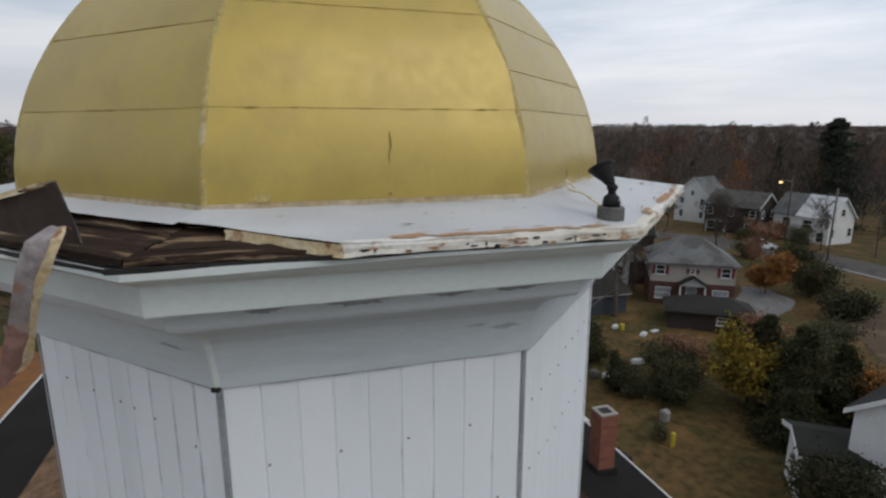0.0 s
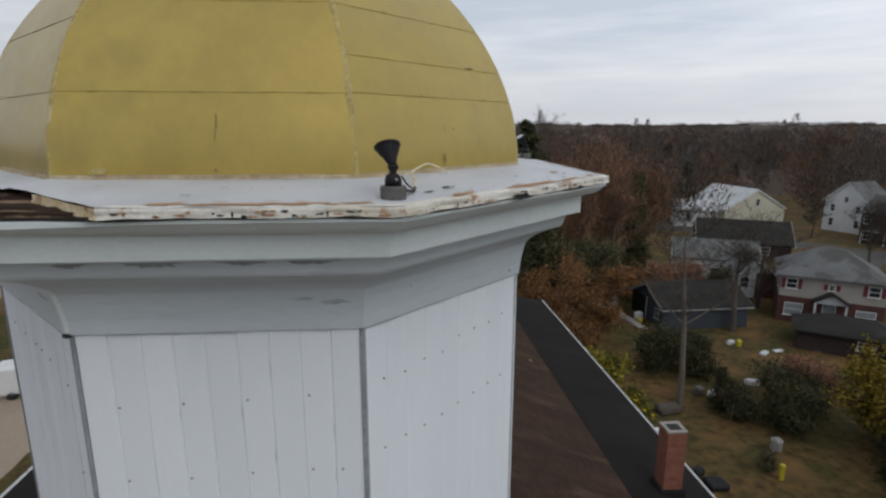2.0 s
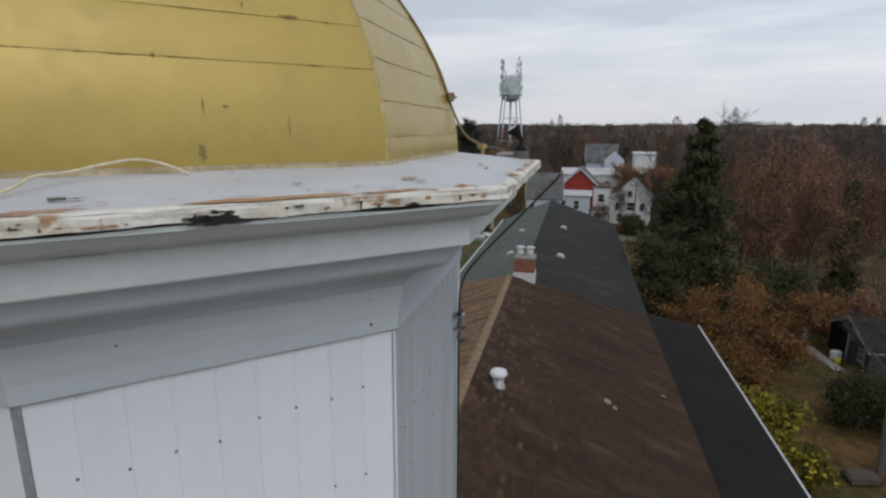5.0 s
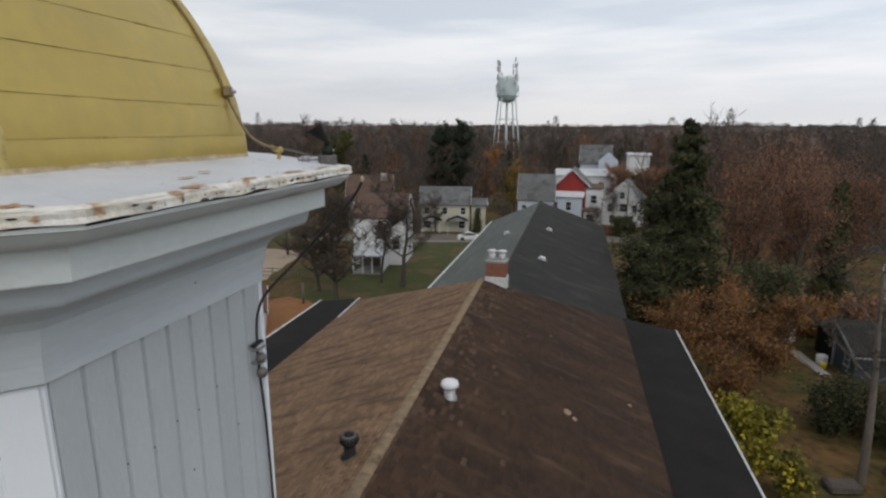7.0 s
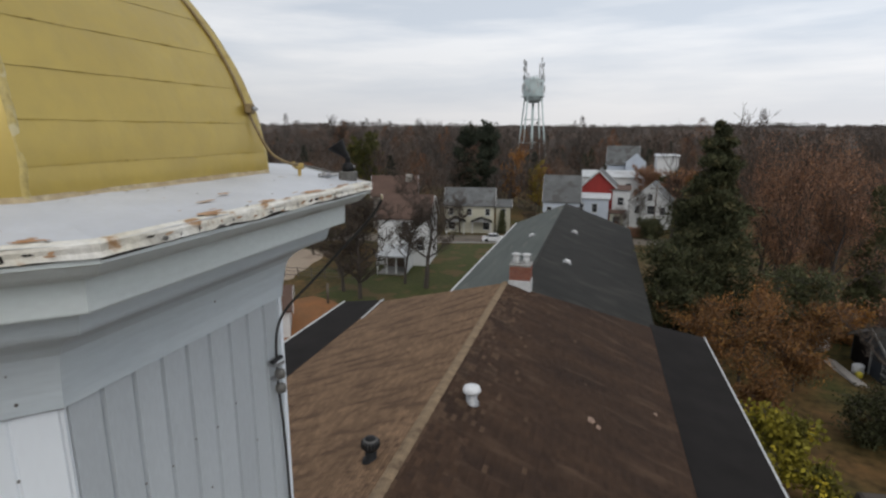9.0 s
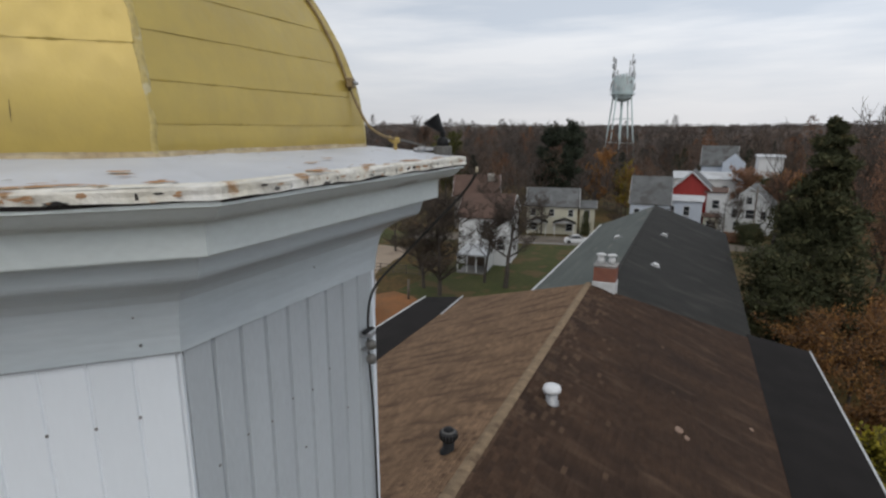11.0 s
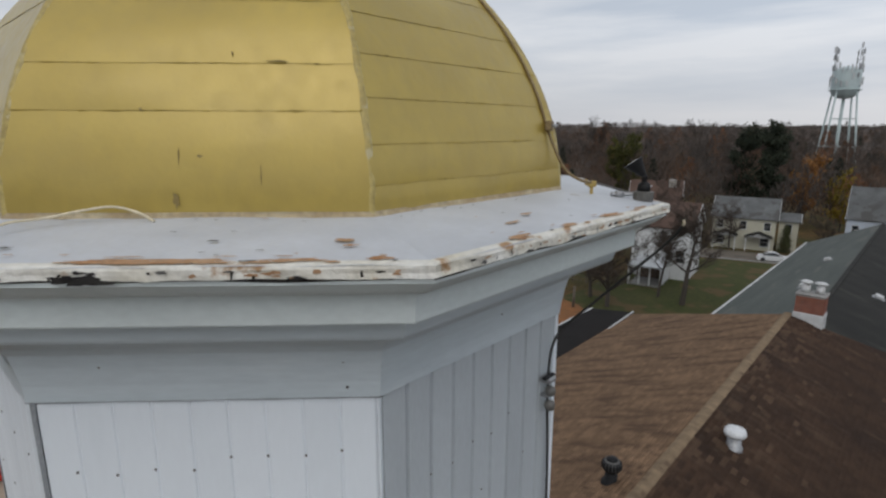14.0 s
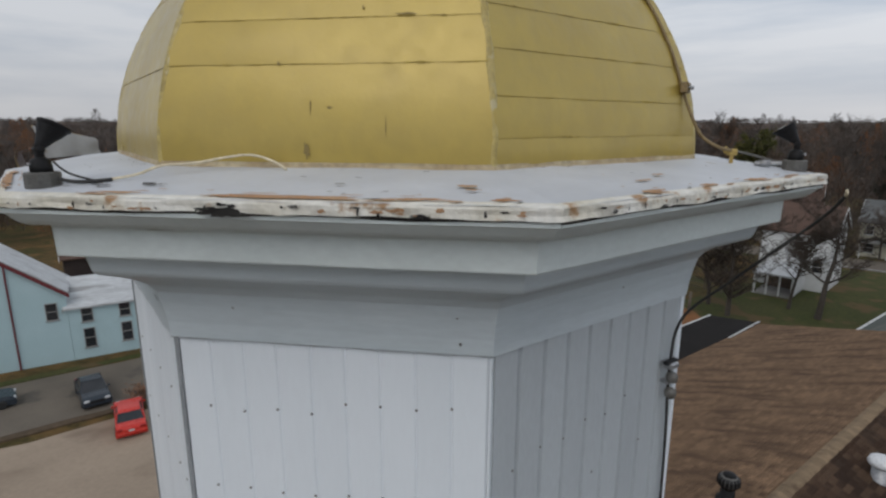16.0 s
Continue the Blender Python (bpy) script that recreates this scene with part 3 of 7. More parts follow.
# white patch left on the shingles
for px, py, sx, sy in ((5.12, 19.85, 0.15, 0.23), (5.36, 19.60, 0.10, 0.15), (7.5, 22.6, 0.08, 0.12)):
    pts = [(px + sx * math.cos(a) * (0.8 + 0.5 * noise.noise((math.cos(a) * 2, math.sin(a) * 2, px))), py + sy * math.sin(a) * (0.8 + 0.5 * noise.noise((math.cos(a) * 3, math.sin(a) * 3, py)))) for a in np.linspace(0, 2 * math.pi, 19)[:-1]]
    part("shingle_scar", mesh_of("shingle_scar", *slab([(x, y, roof_z(x) + 0.035) for x, y in pts], 0.03), BAREWOOD), None, church, "bare tan scar in the shingles", BASE)


# ---- long hall behind ----
hall = thing("long_hall", 0.55, 56, GZ, "long low hall with a two-tone shingled gable roof", "hall")
HB = Matrix.Translation((-RX, -56, -GZ))
HR, HE = 5.45, 2.7
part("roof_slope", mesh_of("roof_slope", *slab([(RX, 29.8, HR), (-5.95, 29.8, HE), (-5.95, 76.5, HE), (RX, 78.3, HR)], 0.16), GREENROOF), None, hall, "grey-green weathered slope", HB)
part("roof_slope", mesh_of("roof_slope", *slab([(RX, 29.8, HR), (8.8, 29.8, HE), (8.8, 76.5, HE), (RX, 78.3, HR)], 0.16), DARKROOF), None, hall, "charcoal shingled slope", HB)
part("ridge", boxed("ridge", RX - 0.14, 30.3, HR - 0.04, RX + 0.14, 78.3, HR + 0.03, DARKROOF, 0.02), None, hall, "", HB)
part("eave_trim", boxed("eave_trim", -6.09, 29.9, HE - 0.22, -5.93, 76.5, HE + 0.01, ALU), None, hall, "white gutter", HB)
part("eave_trim", boxed("eave_trim", 8.78, 29.9, HE - 0.22, 8.88, 76.5, HE - 0.02, DARKROOF), None, hall, "dark gutter", HB)
part("wall", boxed("wall", -5.5, 30.2, GZ, -5.2, 76.2, HE, W_WHITE), None, hall, "", HB)
part("wall", boxed("wall", 8.1, 30.2, GZ, 8.4, 76.2, HE, W_WHITE), None, hall, "", HB)
part("wall", mesh_of("wall", [(-5.5, 76.2, GZ), (-5.5, 76.2, HE), (RX, 76.2, HR - 0.2), (8.4, 76.2, HE), (8.4, 76.2, GZ), (-5.5, 75.9, GZ), (-5.5, 75.9, HE), (RX, 75.9, HR - 0.2), (8.4, 75.9, HE), (8.4, 75.9, GZ)],
     [(0, 1, 2, 3, 4), (9, 8, 7, 6, 5)] + [(i, 5 + i, 5 + (i + 1) % 5, (i + 1) % 5) for i in range(5)], W_WHITE), None, hall, "", HB)


def box_vent(x, y, z, tilt):
    v = thing("roof_vent", x, y, z, "small pale metal box vent on the shingled roof", "roof vent", group="box vents on the long hall")
    m = pose(0, 0, 0, 0, tilt, 0)
    part("flange", boxed("flange", -0.35, -0.3, -0.02, 0.35, 0.3, 0.03, STEEL), None, v, "", m)
    part("hood", boxed("hood", -0.24, -0.22, 0.03, 0.24, 0.22, 0.24, ALU, 0.05), None, v, "", m)


for x, y in ((-1.6, 58), (-1.5, 47.0), (2.6, 60), (2.7, 46.5)):
    sl = (HR - HE) / (RX + 5.95) if x < RX else (HR - HE) / (8.8 - RX)
    box_vent(x, y, HR - sl * abs(x - RX), math.degrees(math.atan(sl)) * (1 if x > RX else -1))


# ---- chimneys and roof vents ----
def brickwork(w, d, z0, z1, seed):
    """Rows of separate bricks round a chimney, joints recessed."""
    rnd = random.Random(seed)
    bm = bmesh.new()
    row, z = 0, z0
    while z + 0.06 < z1:
        for side in range(4):
            length = w if side % 2 == 0 else d
            depth = d if side % 2 == 0 else w
            x = -length / 2 + (0.0 if row % 2 else -0.10)
            while x < length / 2 - 0.02:
                a, b = max(x + 0.006, -length / 2), min(x + 0.206, length / 2)
                if b - a > 0.04:
                    o = rnd.uniform(0, 0.006)
                    v = [Vector((p, -depth / 2 - o, q)) for p, q in ((a, z), (b, z), (b, z + 0.062), (a, z + 0.062))]
                    v += [Vector((p.x, -depth / 2 + 0.02, p.z)) for p in v]
                    rot = Matrix.Rotation(side * math.pi / 2, 3, 'Z')
                    vs = [bm.verts.new(rot @ p) for p in v]
                    for f in ((0, 1, 2, 3), (0, 4, 5, 1), (1, 5, 6, 2), (2, 6, 7, 3), (3, 7, 4, 0)):
                        bm.faces.new([vs[i] for i in f])
                x += 0.212
        z += 0.074
        row += 1
    return bm


def chimney(x, y, z, w, d, h, label, seed):
    c = thing("chimney", x, y, z, label, "chimney", yaw=0)
    part("core", boxed("core", -w / 2 + 0.012, -d / 2 + 0.012, -0.3, w / 2 - 0.012, d / 2 - 0.012, h, MORTAR), None, c, "mortar joints")
    tagged(part("brickwork", brickwork(w, d, 0.0, h - 0.02, seed), BRICK, c, "red brick courses"), kind="stuff")
    return c


ch = chimney(9.93, 14.12, 4.0, 0.60, 0.60, 2.26, "red brick chimney with a worn mortar cap, aisle roof", 1)
cap = bmesh.new()
for x0, y0, x1, y1 in ((-0.32, -0.32, 0.32, -0.19), (-0.32, 0.19, 0.32, 0.32), (-0.32, -0.19, -0.19, 0.19), (0.19, -0.19, 0.32, 0.19)):
    box(cap, x0, y0, 2.25, x1, y1, 2.29, 0.015)
part("cap", cap, MORTAR, ch, "pale crumbling mortar cap")
part("flue", boxed("flue", -0.18, -0.18, 2.16, 0.18, 0.18, 2.27, SHADE_MARK_BLACK), None, ch, "dark open flue")
part("base_flashing", boxed("base_flashing", -0.40, -0.40, -0.4, 0.40, 0.40, 0.30, MEMBRANE_BAY_SHADE, 0.03), None, ch, "black membrane upstand")

c2 = chimney(1.16, 30.55, 6.82, 1.08, 0.9, 1.48, "broad red brick chimney with white flashing and metal caps", 2)
part("base_flashing", boxed("base_flashing", -0.58, -0.49, -0.6, 0.58, 0.49, 0.66, ALU, 0.02), None, c2, "white metal base flashing")
part("cap", boxed("cap", -0.58, -0.50, 1.45, 0.58, 0.50, 1.53, CONCRETE, 0.02), None, c2, "pale concrete cap")
for dx in (-0.27, 0.27):
    pot = part("flue_pipe", lathe("flue_pipe", [(0.17, 1.51), (0.17, 1.84), (0.12, 1.86), (0.12, 1.95)], ALU, 14), None, c2, "", Matrix.Translation((dx, 0, 0)))
    part("rain_cap", lathe("rain_cap", [(0.24, 1.96), (0.26, 1.99), (0.16, 2.05), (0.02, 2.07)], ALU, 16), None, pot, "white metal rain cap")

vent_w = thing("mushroom_vent", 1.57, 17.45, roof_z(1.46), "white capped round roof vent beside the ridge", "roof vent")
part("pipe", lathe("pipe", [(0.24, -0.2), (0.22, 0.02), (0.18, 0.05), (0.18, 0.36)], STEEL, 18), None, vent_w, "grey metal pipe")
part("cap", lathe("cap", [(0.20, 0.34), (0.27, 0.36), (0.285, 0.42), (0.25, 0.52), (0.14, 0.57), (0.01, 0.58)], WHITE_PAINT, 20), None, vent_w, "white domed cap")
vent_b = thing("turbine_vent", -0.17, 13.72, roof_z(-0.3), "dark bronze turbine vent on the lighter slope", "roof vent")
part("pipe", lathe("pipe", [(0.26, -0.2), (0.22, 0.02), (0.15, 0.04), (0.15, 0.30)], BLACK, 18), None, vent_b)
fins = bmesh.new()
for i in range(18):
    a = 2 * math.pi * i / 18
    for z0, z1, r0, r1 in ((0.30, 0.40, 0.17, 0.245), (0.40, 0.52, 0.245, 0.235), (0.52, 0.60, 0.235, 0.13)):
        vs = [fins.verts.new((r * math.cos(a + b), r * math.sin(a + b), z)) for r, b, z in ((r0, 0, z0), (r0, 0.27, z0), (r1 * 1.03, 0.27, z1), (r1, 0, z1))]
        fins.faces.new(vs)
tagged(part("turbine_head", fins, BLACK, vent_b), "finned dark metal head", kind="stuff")
part("bulb", lathe("bulb", [(0.15, 0.29), (0.20, 0.34), (0.228, 0.42), (0.222, 0.50), (0.17, 0.58), (0.10, 0.61)], BOXGREY, 20), None, vent_b)
part("crown", lathe("crown", [(0.135, 0.595), (0.12, 0.63), (0.01, 0.65)], BLACK, 18), None, vent_b)


# ---- bell tower ----
def around(k):
    return pose(0, 0, 0, 0, 0, 45 * k)


WALL, WALL_TOP, WALL_FOOT = 2.16, 14.0, 6.6
tower = thing("bell_tower", CX, CY, WALL_FOOT, "octagonal white bell tower clad in vertical siding", "tower")
DOWN = Matrix.Translation((0, 0, -WALL_FOOT))
HALF = WALL * T8
PLANKS = 9


def plank_mesh(w, z0, z1, mat, deep, soft=0.007):
    """A siding plank that faces -y, with a shallow groove and rounded edges at both sides."""
    rows = [(-w / 2, deep), (-w / 2 + 0.3 * soft, deep * 0.9), (-w / 2 + soft, 0.0), (w / 2 - soft, 0.0), (w / 2 - 0.3 * soft, deep * 0.9), (w / 2, deep)]
    verts = [(x, y, z) for z in (z0, z1) for x, y in rows]
    n = len(rows)
    return mesh_of("plank", verts, [(i, i + 1, n + i + 1, n + i) for i in range(n - 1)], mat)


PW = 2 * (HALF - 0.012) / PLANKS
plank_data = plank_mesh(PW, WALL_FOOT, WALL_TOP + 0.1, SIDING, 0.007, 0.011)
# Darker grey planks with deeper grooves, used on faces 2, 3 and 4.
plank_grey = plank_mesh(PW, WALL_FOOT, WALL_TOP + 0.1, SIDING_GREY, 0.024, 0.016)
core_data = mesh_of("wall_panel", [(-HALF + 0.01, -WALL + 0.026, WALL_FOOT), (HALF - 0.01, -WALL + 0.026, WALL_FOOT), (HALF - 0.01, -WALL + 0.026, 14.3), (-HALF + 0.01, -WALL + 0.026, 14.3)] +
                    [(-HALF + 0.06, -WALL + 0.12, WALL_FOOT), (HALF - 0.06, -WALL + 0.12, WALL_FOOT), (HALF - 0.06, -WALL + 0.12, 14.3), (-HALF + 0.06, -WALL + 0.12, 14.3)],
                    [(0, 1, 2, 3), (7, 6, 5, 4), (0, 4, 5, 1), (1, 5, 6, 2), (2, 6, 7, 3), (3, 7, 4, 0)], STRIP)
screw_data = lathe("screw", [(0.0080, 0.0), (0.0080, 0.004), (0.0045, 0.006)], SCREW, 8)
FACE_OUT = Matrix.Rotation(math.pi / 2, 4, 'X')
walls = []
for k in range(8):
    wall = part("wall_panel", core_data, None, tower, "white vertical plank siding with small screw heads", DOWN @ around(k))
    walls.append(wall)
    for i in range(PLANKS):
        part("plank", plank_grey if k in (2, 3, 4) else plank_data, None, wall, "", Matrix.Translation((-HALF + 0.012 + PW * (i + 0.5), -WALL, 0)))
GRIME = material("groove_grime", (0.50, 0.545, 0.585), (0.66, 0.71, 0.76), 6, 0.7, 0, 0.1, 30)


def groove_dirt(seed, strong):
    """A ragged, broken line of dirt lying in the groove between two planks."""
    n, verts = 90, []
    for side in (-1, 1):
        for i in range(n + 1):
            z = WALL_FOOT + (WALL_TOP - WALL_FOOT) * i / n
            w = max(0.0035 * strong + 0.007 * noise.noise((seed, z * 5, 1.0)) + 0.006 * noise.noise((seed, z * 17, 4.0)), 0.0004)
            verts.append((side * w + 0.003 * noise.noise((seed, z * 3, 8.0)), 0.0, z))
    return mesh_of("groove_dirt", verts, [(i, n + 1 + i, n + 2 + i, i + 1) for i in range(n)], GRIME)


for k, strong in ((7, 0.7), (0, -0.4)):
    for i in range(1, PLANKS):
        part("groove_dirt", groove_dirt(i * 3.7 + k, strong), None, walls[k], "", Matrix.Translation((-HALF + 0.012 + PW * i, -WALL - 0.0015, 0)))
# screw rows: along the face from its first corner, and height
ROWS_AB = [(-0.665, 13.49), (-0.265, 13.505), (0.14, 13.515), (0.535, 13.535), (-0.665, 12.96), (-0.265, 12.96), (0.135, 12.98), (0.535, 12.99), (0.735, 12.98)]
ROWS_BD = [(-0.718, 13.577), (-0.511, 13.557), (-0.309, 13.584), (-0.106, 13.575), (0.095, 13.65), (0.292, 13.652), (0.494, 13.648), (0.688, 13.673),
           (-0.722, 13.055), (-0.514, 13.058), (-0.311, 13.046), (-0.11, 13.05), (0.09, 13.07), (0.292, 13.08), (0.494, 13.09), (0.688, 13.10)]
ROWS_DE = [(-0.72, 13.25), (-0.50, 13.32), (-0.30, 13.30), (-0.10, 13.36), (0.10, 13.33), (0.30, 13.40), (-0.6, 12.9), (0.0, 12.95), (0.5, 13.0)]
ROWS_ZA = [(-0.60, 13.72), (-0.30, 13.70), (-0.02, 13.69), (0.31, 13.66), (0.66, 13.58), (0.12, 13.68), (0.70, 12.95)]
for k, rows in ((0, ROWS_AB), (1, ROWS_BD), (2, ROWS_DE), (7, ROWS_ZA)):
    for x, z in rows:
        part("screw", screw_data, None, walls[k], "", Matrix.Translation((x, -WALL, z)) @ FACE_OUT)


def corner_channel(w, out):
    """A thin folded channel over the joint of two walls, at the first corner of a face."""
    r = WALL + out
    row = []
    for d in (w, w - 0.012, 0.004):
        row.append((-r * T8 + d, -r - (0.004 if d == w - 0.012 else 0)))
    tip = (-r * T8 - 0.001, -r - 0.001)
    mirror = []
    for x, y in row:
        # the same on the neighbouring wall
        rr = math.hypot(x, y)
        th = -math.pi / 2 - math.pi / 8 - (math.atan2(y, x) - (-math.pi / 2 - math.pi / 8))
        mirror.append((rr * math.cos(th), rr * math.sin(th)))
    line = row + [tip] + mirror[::-1]
    n = len(line)
    verts = [(x, y, z) for z in (WALL_FOOT, WALL_TOP + 0.005) for x, y in line]
    return mesh_of("corner_channel", verts, [(i, i + 1, n + i + 1, n + i) for i in range(n - 1)], STRIP)


channel_data = corner_channel(0.022, 0.006)
bead = corner_channel(0.012, 0.005)
bead.materials.clear()
bead.materials.append(SIDING)
for k in range(8):
    part("corner_channel", channel_data if k in (0, 1, 7, 6) else bead, None, tower, "grey metal corner channel" if k in (0, 1, 7, 6) else "white corner bead", DOWN @ around(k))


def ring_side(name, profile, mat, n=24, rough=0.0, seed=0, back=lambda u: 0.0, smooth=False, hem=0.0):
    """One mitred side of a moulding that runs round the octagon: rows of (distance from the middle, height)."""
    verts, faces = [], []
    for j, (ap, z) in enumerate(profile):
        for i in range(n + 1):
            u = -1 + 2 * i / n
            d = rough * noise.noise((u * 3 + seed, j * 0.7, seed * 1.7))
            a = ap - back(u) * min(max((ap - 2.66) / 0.14, 0), 1)
            verts.append((u * a * T8, -a - d, z + d + (hem * noise.noise((u * 5, seed, 2.0)) if j > len(profile) - 3 else 0) - back(u) * (0.5 if z > 14.79 else 0)))
    m = n + 1
    for j in range(len(profile) - 1):
        faces += [(j * m + i, j * m + i + 1, (j + 1) * m + i + 1, (j + 1) * m + i) for i in range(n)]
    return mesh_of(name, verts, faces, mat, smooth)


def arc(a0, z0, a1, z1, bulge, n=7):
    """Points of a curved profile between two corners; a positive bulge hollows it."""
    out = []
    for i in range(n + 1):
        t = i / n
        nx, nz = (z1 - z0), -(a1 - a0)
        s = math.sin(math.pi * t) * bulge
        out.append((a0 + (a1 - a0) * t + nx * s, z0 + (z1 - z0) * t + nz * s))
    return out


crown_profile = [(2.55, 14.85), (2.820, 14.845), (2.823, 14.794), (2.812, 14.790)] + arc(2.806, 14.788, 2.664, 14.718, -0.14) + [(2.655, 14.712), (2.648, 14.700)]
fascia_profile = [(2.648, 14.702), (2.645, 14.575), (2.642, 14.567), (2.560, 14.560)]
frieze_profile = [(2.58, 14.562), (2.546, 14.556), (2.538, 14.535), (2.517, 14.462), (2.508, 14.447), (2.492, 14.434), (2.455, 14.420), (2.395, 14.398), (2.325, 14.362), (2.268, 14.322), (2.232, 14.275), (2.212, 14.200), (2.192, 14.090), (2.184, 14.000), (2.150, 13.998)]


def rotted(k, u):
    """How far the moulding has crumbled back near the torn corner."""
    if k == 0:
        f = (0.25 - u) / 1.25
    elif k == 7:
        f = 0.6 + 0.4 * u
    else:
        f = 0
    f = min(max(f, 0), 1)
    return 0.068 * f * f * (3 - 2 * f)


for name, profile, mat, label in (("crown_moulding", crown_profile, TRIM, "white painted crown moulding"), ("fascia", fascia_profile, TRIM, "white painted fascia board"), ("frieze", frieze_profile, FRIEZE, "grey coved metal frieze with dull patches")):
    for k in range(8):
        bare = name == "crown_moulding" and k in (0, 7)
        rows = [(2.55, 14.80), (2.776, 14.80), (2.784, 14.826), (2.815, 14.828)] + profile[2:] if bare else profile
        part(name, ring_side(name, rows, mat, 30, 0.0025, k + 1, (lambda u, k=k: rotted(k, u)) if bare else (lambda u: 0.0), False, 0.007 if name == "frieze" else 0.0), None, tower, label, DOWN @ around(k))


def frieze_cap():
    rows = [q for q in frieze_profile if q[1] < 14.37][:-1]
    ang = -math.pi / 2 - math.pi / 8
    e, t = Vector((math.cos(ang), math.sin(ang))), Vector((-math.sin(ang), math.cos(ang)))
    verts, faces = [], []
    for ap, z in rows:
        r = ap / math.cos(math.pi / 8)
        for d, o in ((-0.022, 0.001), (-0.006, 0.008), (0.006, 0.008), (0.022, 0.001)):
            q = e * (r + o - abs(d) * T8) + t * d
            verts.append((q.x, q.y, z))
    for j in range(len(rows) - 1):
        faces += [(j * 4 + i, j * 4 + i + 1, (j + 1) * 4 + i + 1, (j + 1) * 4 + i) for i in range(3)]
    return mesh_of("frieze_cap", verts, faces, TRIM)


def joint_gap(seed):
    """A thin uneven dark strip painting the joint's shadow where frieze metal meets planks."""
    n, verts = 50, []
    for side in (0, 1):
        for i in range(n + 1):
            u = -1 + 2 * i / n
            w = max(0.004 + 0.006 * noise.noise((u * 5, seed, 1.0)), 0.0006)
            verts.append((u * 2.186 * T8, -2.187, 13.999 + (0.002 if side else -w)))
    return mesh_of("joint_gap", verts, [(i, i + 1, n + 2 + i, n + 1 + i) for i in range(n)], STRIP)


for k in (0, 7, 1):
    part("joint_gap", joint_gap(k + 2.5), None, tower, "", DOWN @ around(k))
hole = boxed("corner_hole", -0.022, -0.012, 13.985, 0.022, 0.02, 14.012, SHADE_MARK_BLACK, 0.004)
part("corner_hole", hole, None, tower, "small black hole at the frieze corner", DOWN @ around(0) @ Matrix.Translation((-2.187 * T8, -2.187, 0)) @ Matrix.Rotation(-math.pi / 8, 4, 'Z'))
cap_strip = frieze_cap()
for k in (0,):
    part("frieze_cap", cap_strip, None, tower, "", DOWN @ around(k))


def blob(cx, cz, rx, rz, seed, lobes=14):
    """An irregular outline, ragged at several sizes."""
    out = []
    for a in np.linspace(0, 2 * math.pi, 2 * lobes + 1)[:-1]:
        c, s = math.cos(a), math.sin(a)
        r = 0.85 + 0.5 * noise.noise((c * 1.3, s * 1.3, seed * 1.37)) + 0.4 * noise.noise((c * 3.5, s * 3.5, seed * 2.1)) + 0.25 * noise.noise((c * 9, s * 9, seed * 0.7))
        out.append((cx + rx * c * max(r, 0.25), cz + rz * s * max(r, 0.25)))
    return out


def frieze_ap(z):
    for (a0, z0), (a1, z1) in zip(frieze_profile, frieze_profile[1:]):
        if z1 <= z <= z0 and z0 > z1:
            return a1 + (a0 - a1) * (z - z1) / (z0 - z1)
    return 2.2


SMEAR = material("dark_paint_smear", (0.42, 0.465, 0.49), (0.33, 0.37, 0.39), 6, 0.6, 0, 0.1, 30)
# dull smears of paint on the coved metal
for k, cx, z, rx, rz, mat in ((0, 0.72, 14.19, 0.10, 0.018, SMEAR), (0, 0.55, 14.215, 0.07, 0.010, SMEAR), (7, 0.62, 14.20, 0.12, 0.014, SMEAR)):
    pts = blob(cx, z, rx, rz, int(cx * 90) + 31 * k + 7, 20)
    mid = (cx, z)
    verts = [(x, -frieze_ap(zz) - 0.004, zz) for x, zz in [mid] + pts]
    part("paint_smear", mesh_of("paint_smear", verts, [(0, 1 + i, 1 + (i + 1) % len(pts)) for i in range(len(pts))], mat), None, tower, "", DOWN @ around(k))

# dark bare spots where the soffit paint is gone
for k, cx, rx in ((0, -0.18, 0.16), (0, 0.32, 0.17), (0, 0.68, 0.15), (0, -0.62, 0.10)):
    pts = blob(cx, 14.535, rx, 0.03, int(cx * 100) + 50)
    pts = [(x, min(max(z, 14.495), 14.534)) for x, z in pts]
    part("bare_spot", mesh_of("bare_spot", [(x, -2.541 + (14.535 - z) * 0.28, z) for x, z in pts], [tuple(range(len(pts)))], STRIP), None, tower, "", DOWN @ around(k))

for k, x, z in ((1, 0.72, 14.21), (1, 0.735, 14.06), (2, 0.12, 14.2), (1, -0.5, 14.2)):
    part("screw", screw_data, None, tower, "", DOWN @ around(k) @ Matrix.Translation((x, -2.186 - (z - 14.0) * 0.11, z)) @ FACE_OUT)

# ---- roof deck round the dome ----
EDGE, DECK_IN, DECK_OUT_Z, DECK_IN_Z = 2.838, 2.09, 14.872, 14.955
deck = thing("tower_roof_deck", CX, CY, 14.85, "white painted metal deck with rusted torn edge flashing", "roof deck")
DD = Matrix.Translation((0, 0, -14.85))


def deck_z(ap):
    return DECK_IN_Z + (DECK_OUT_Z - DECK_IN_Z) * (ap - DECK_IN) / (EDGE - DECK_IN)


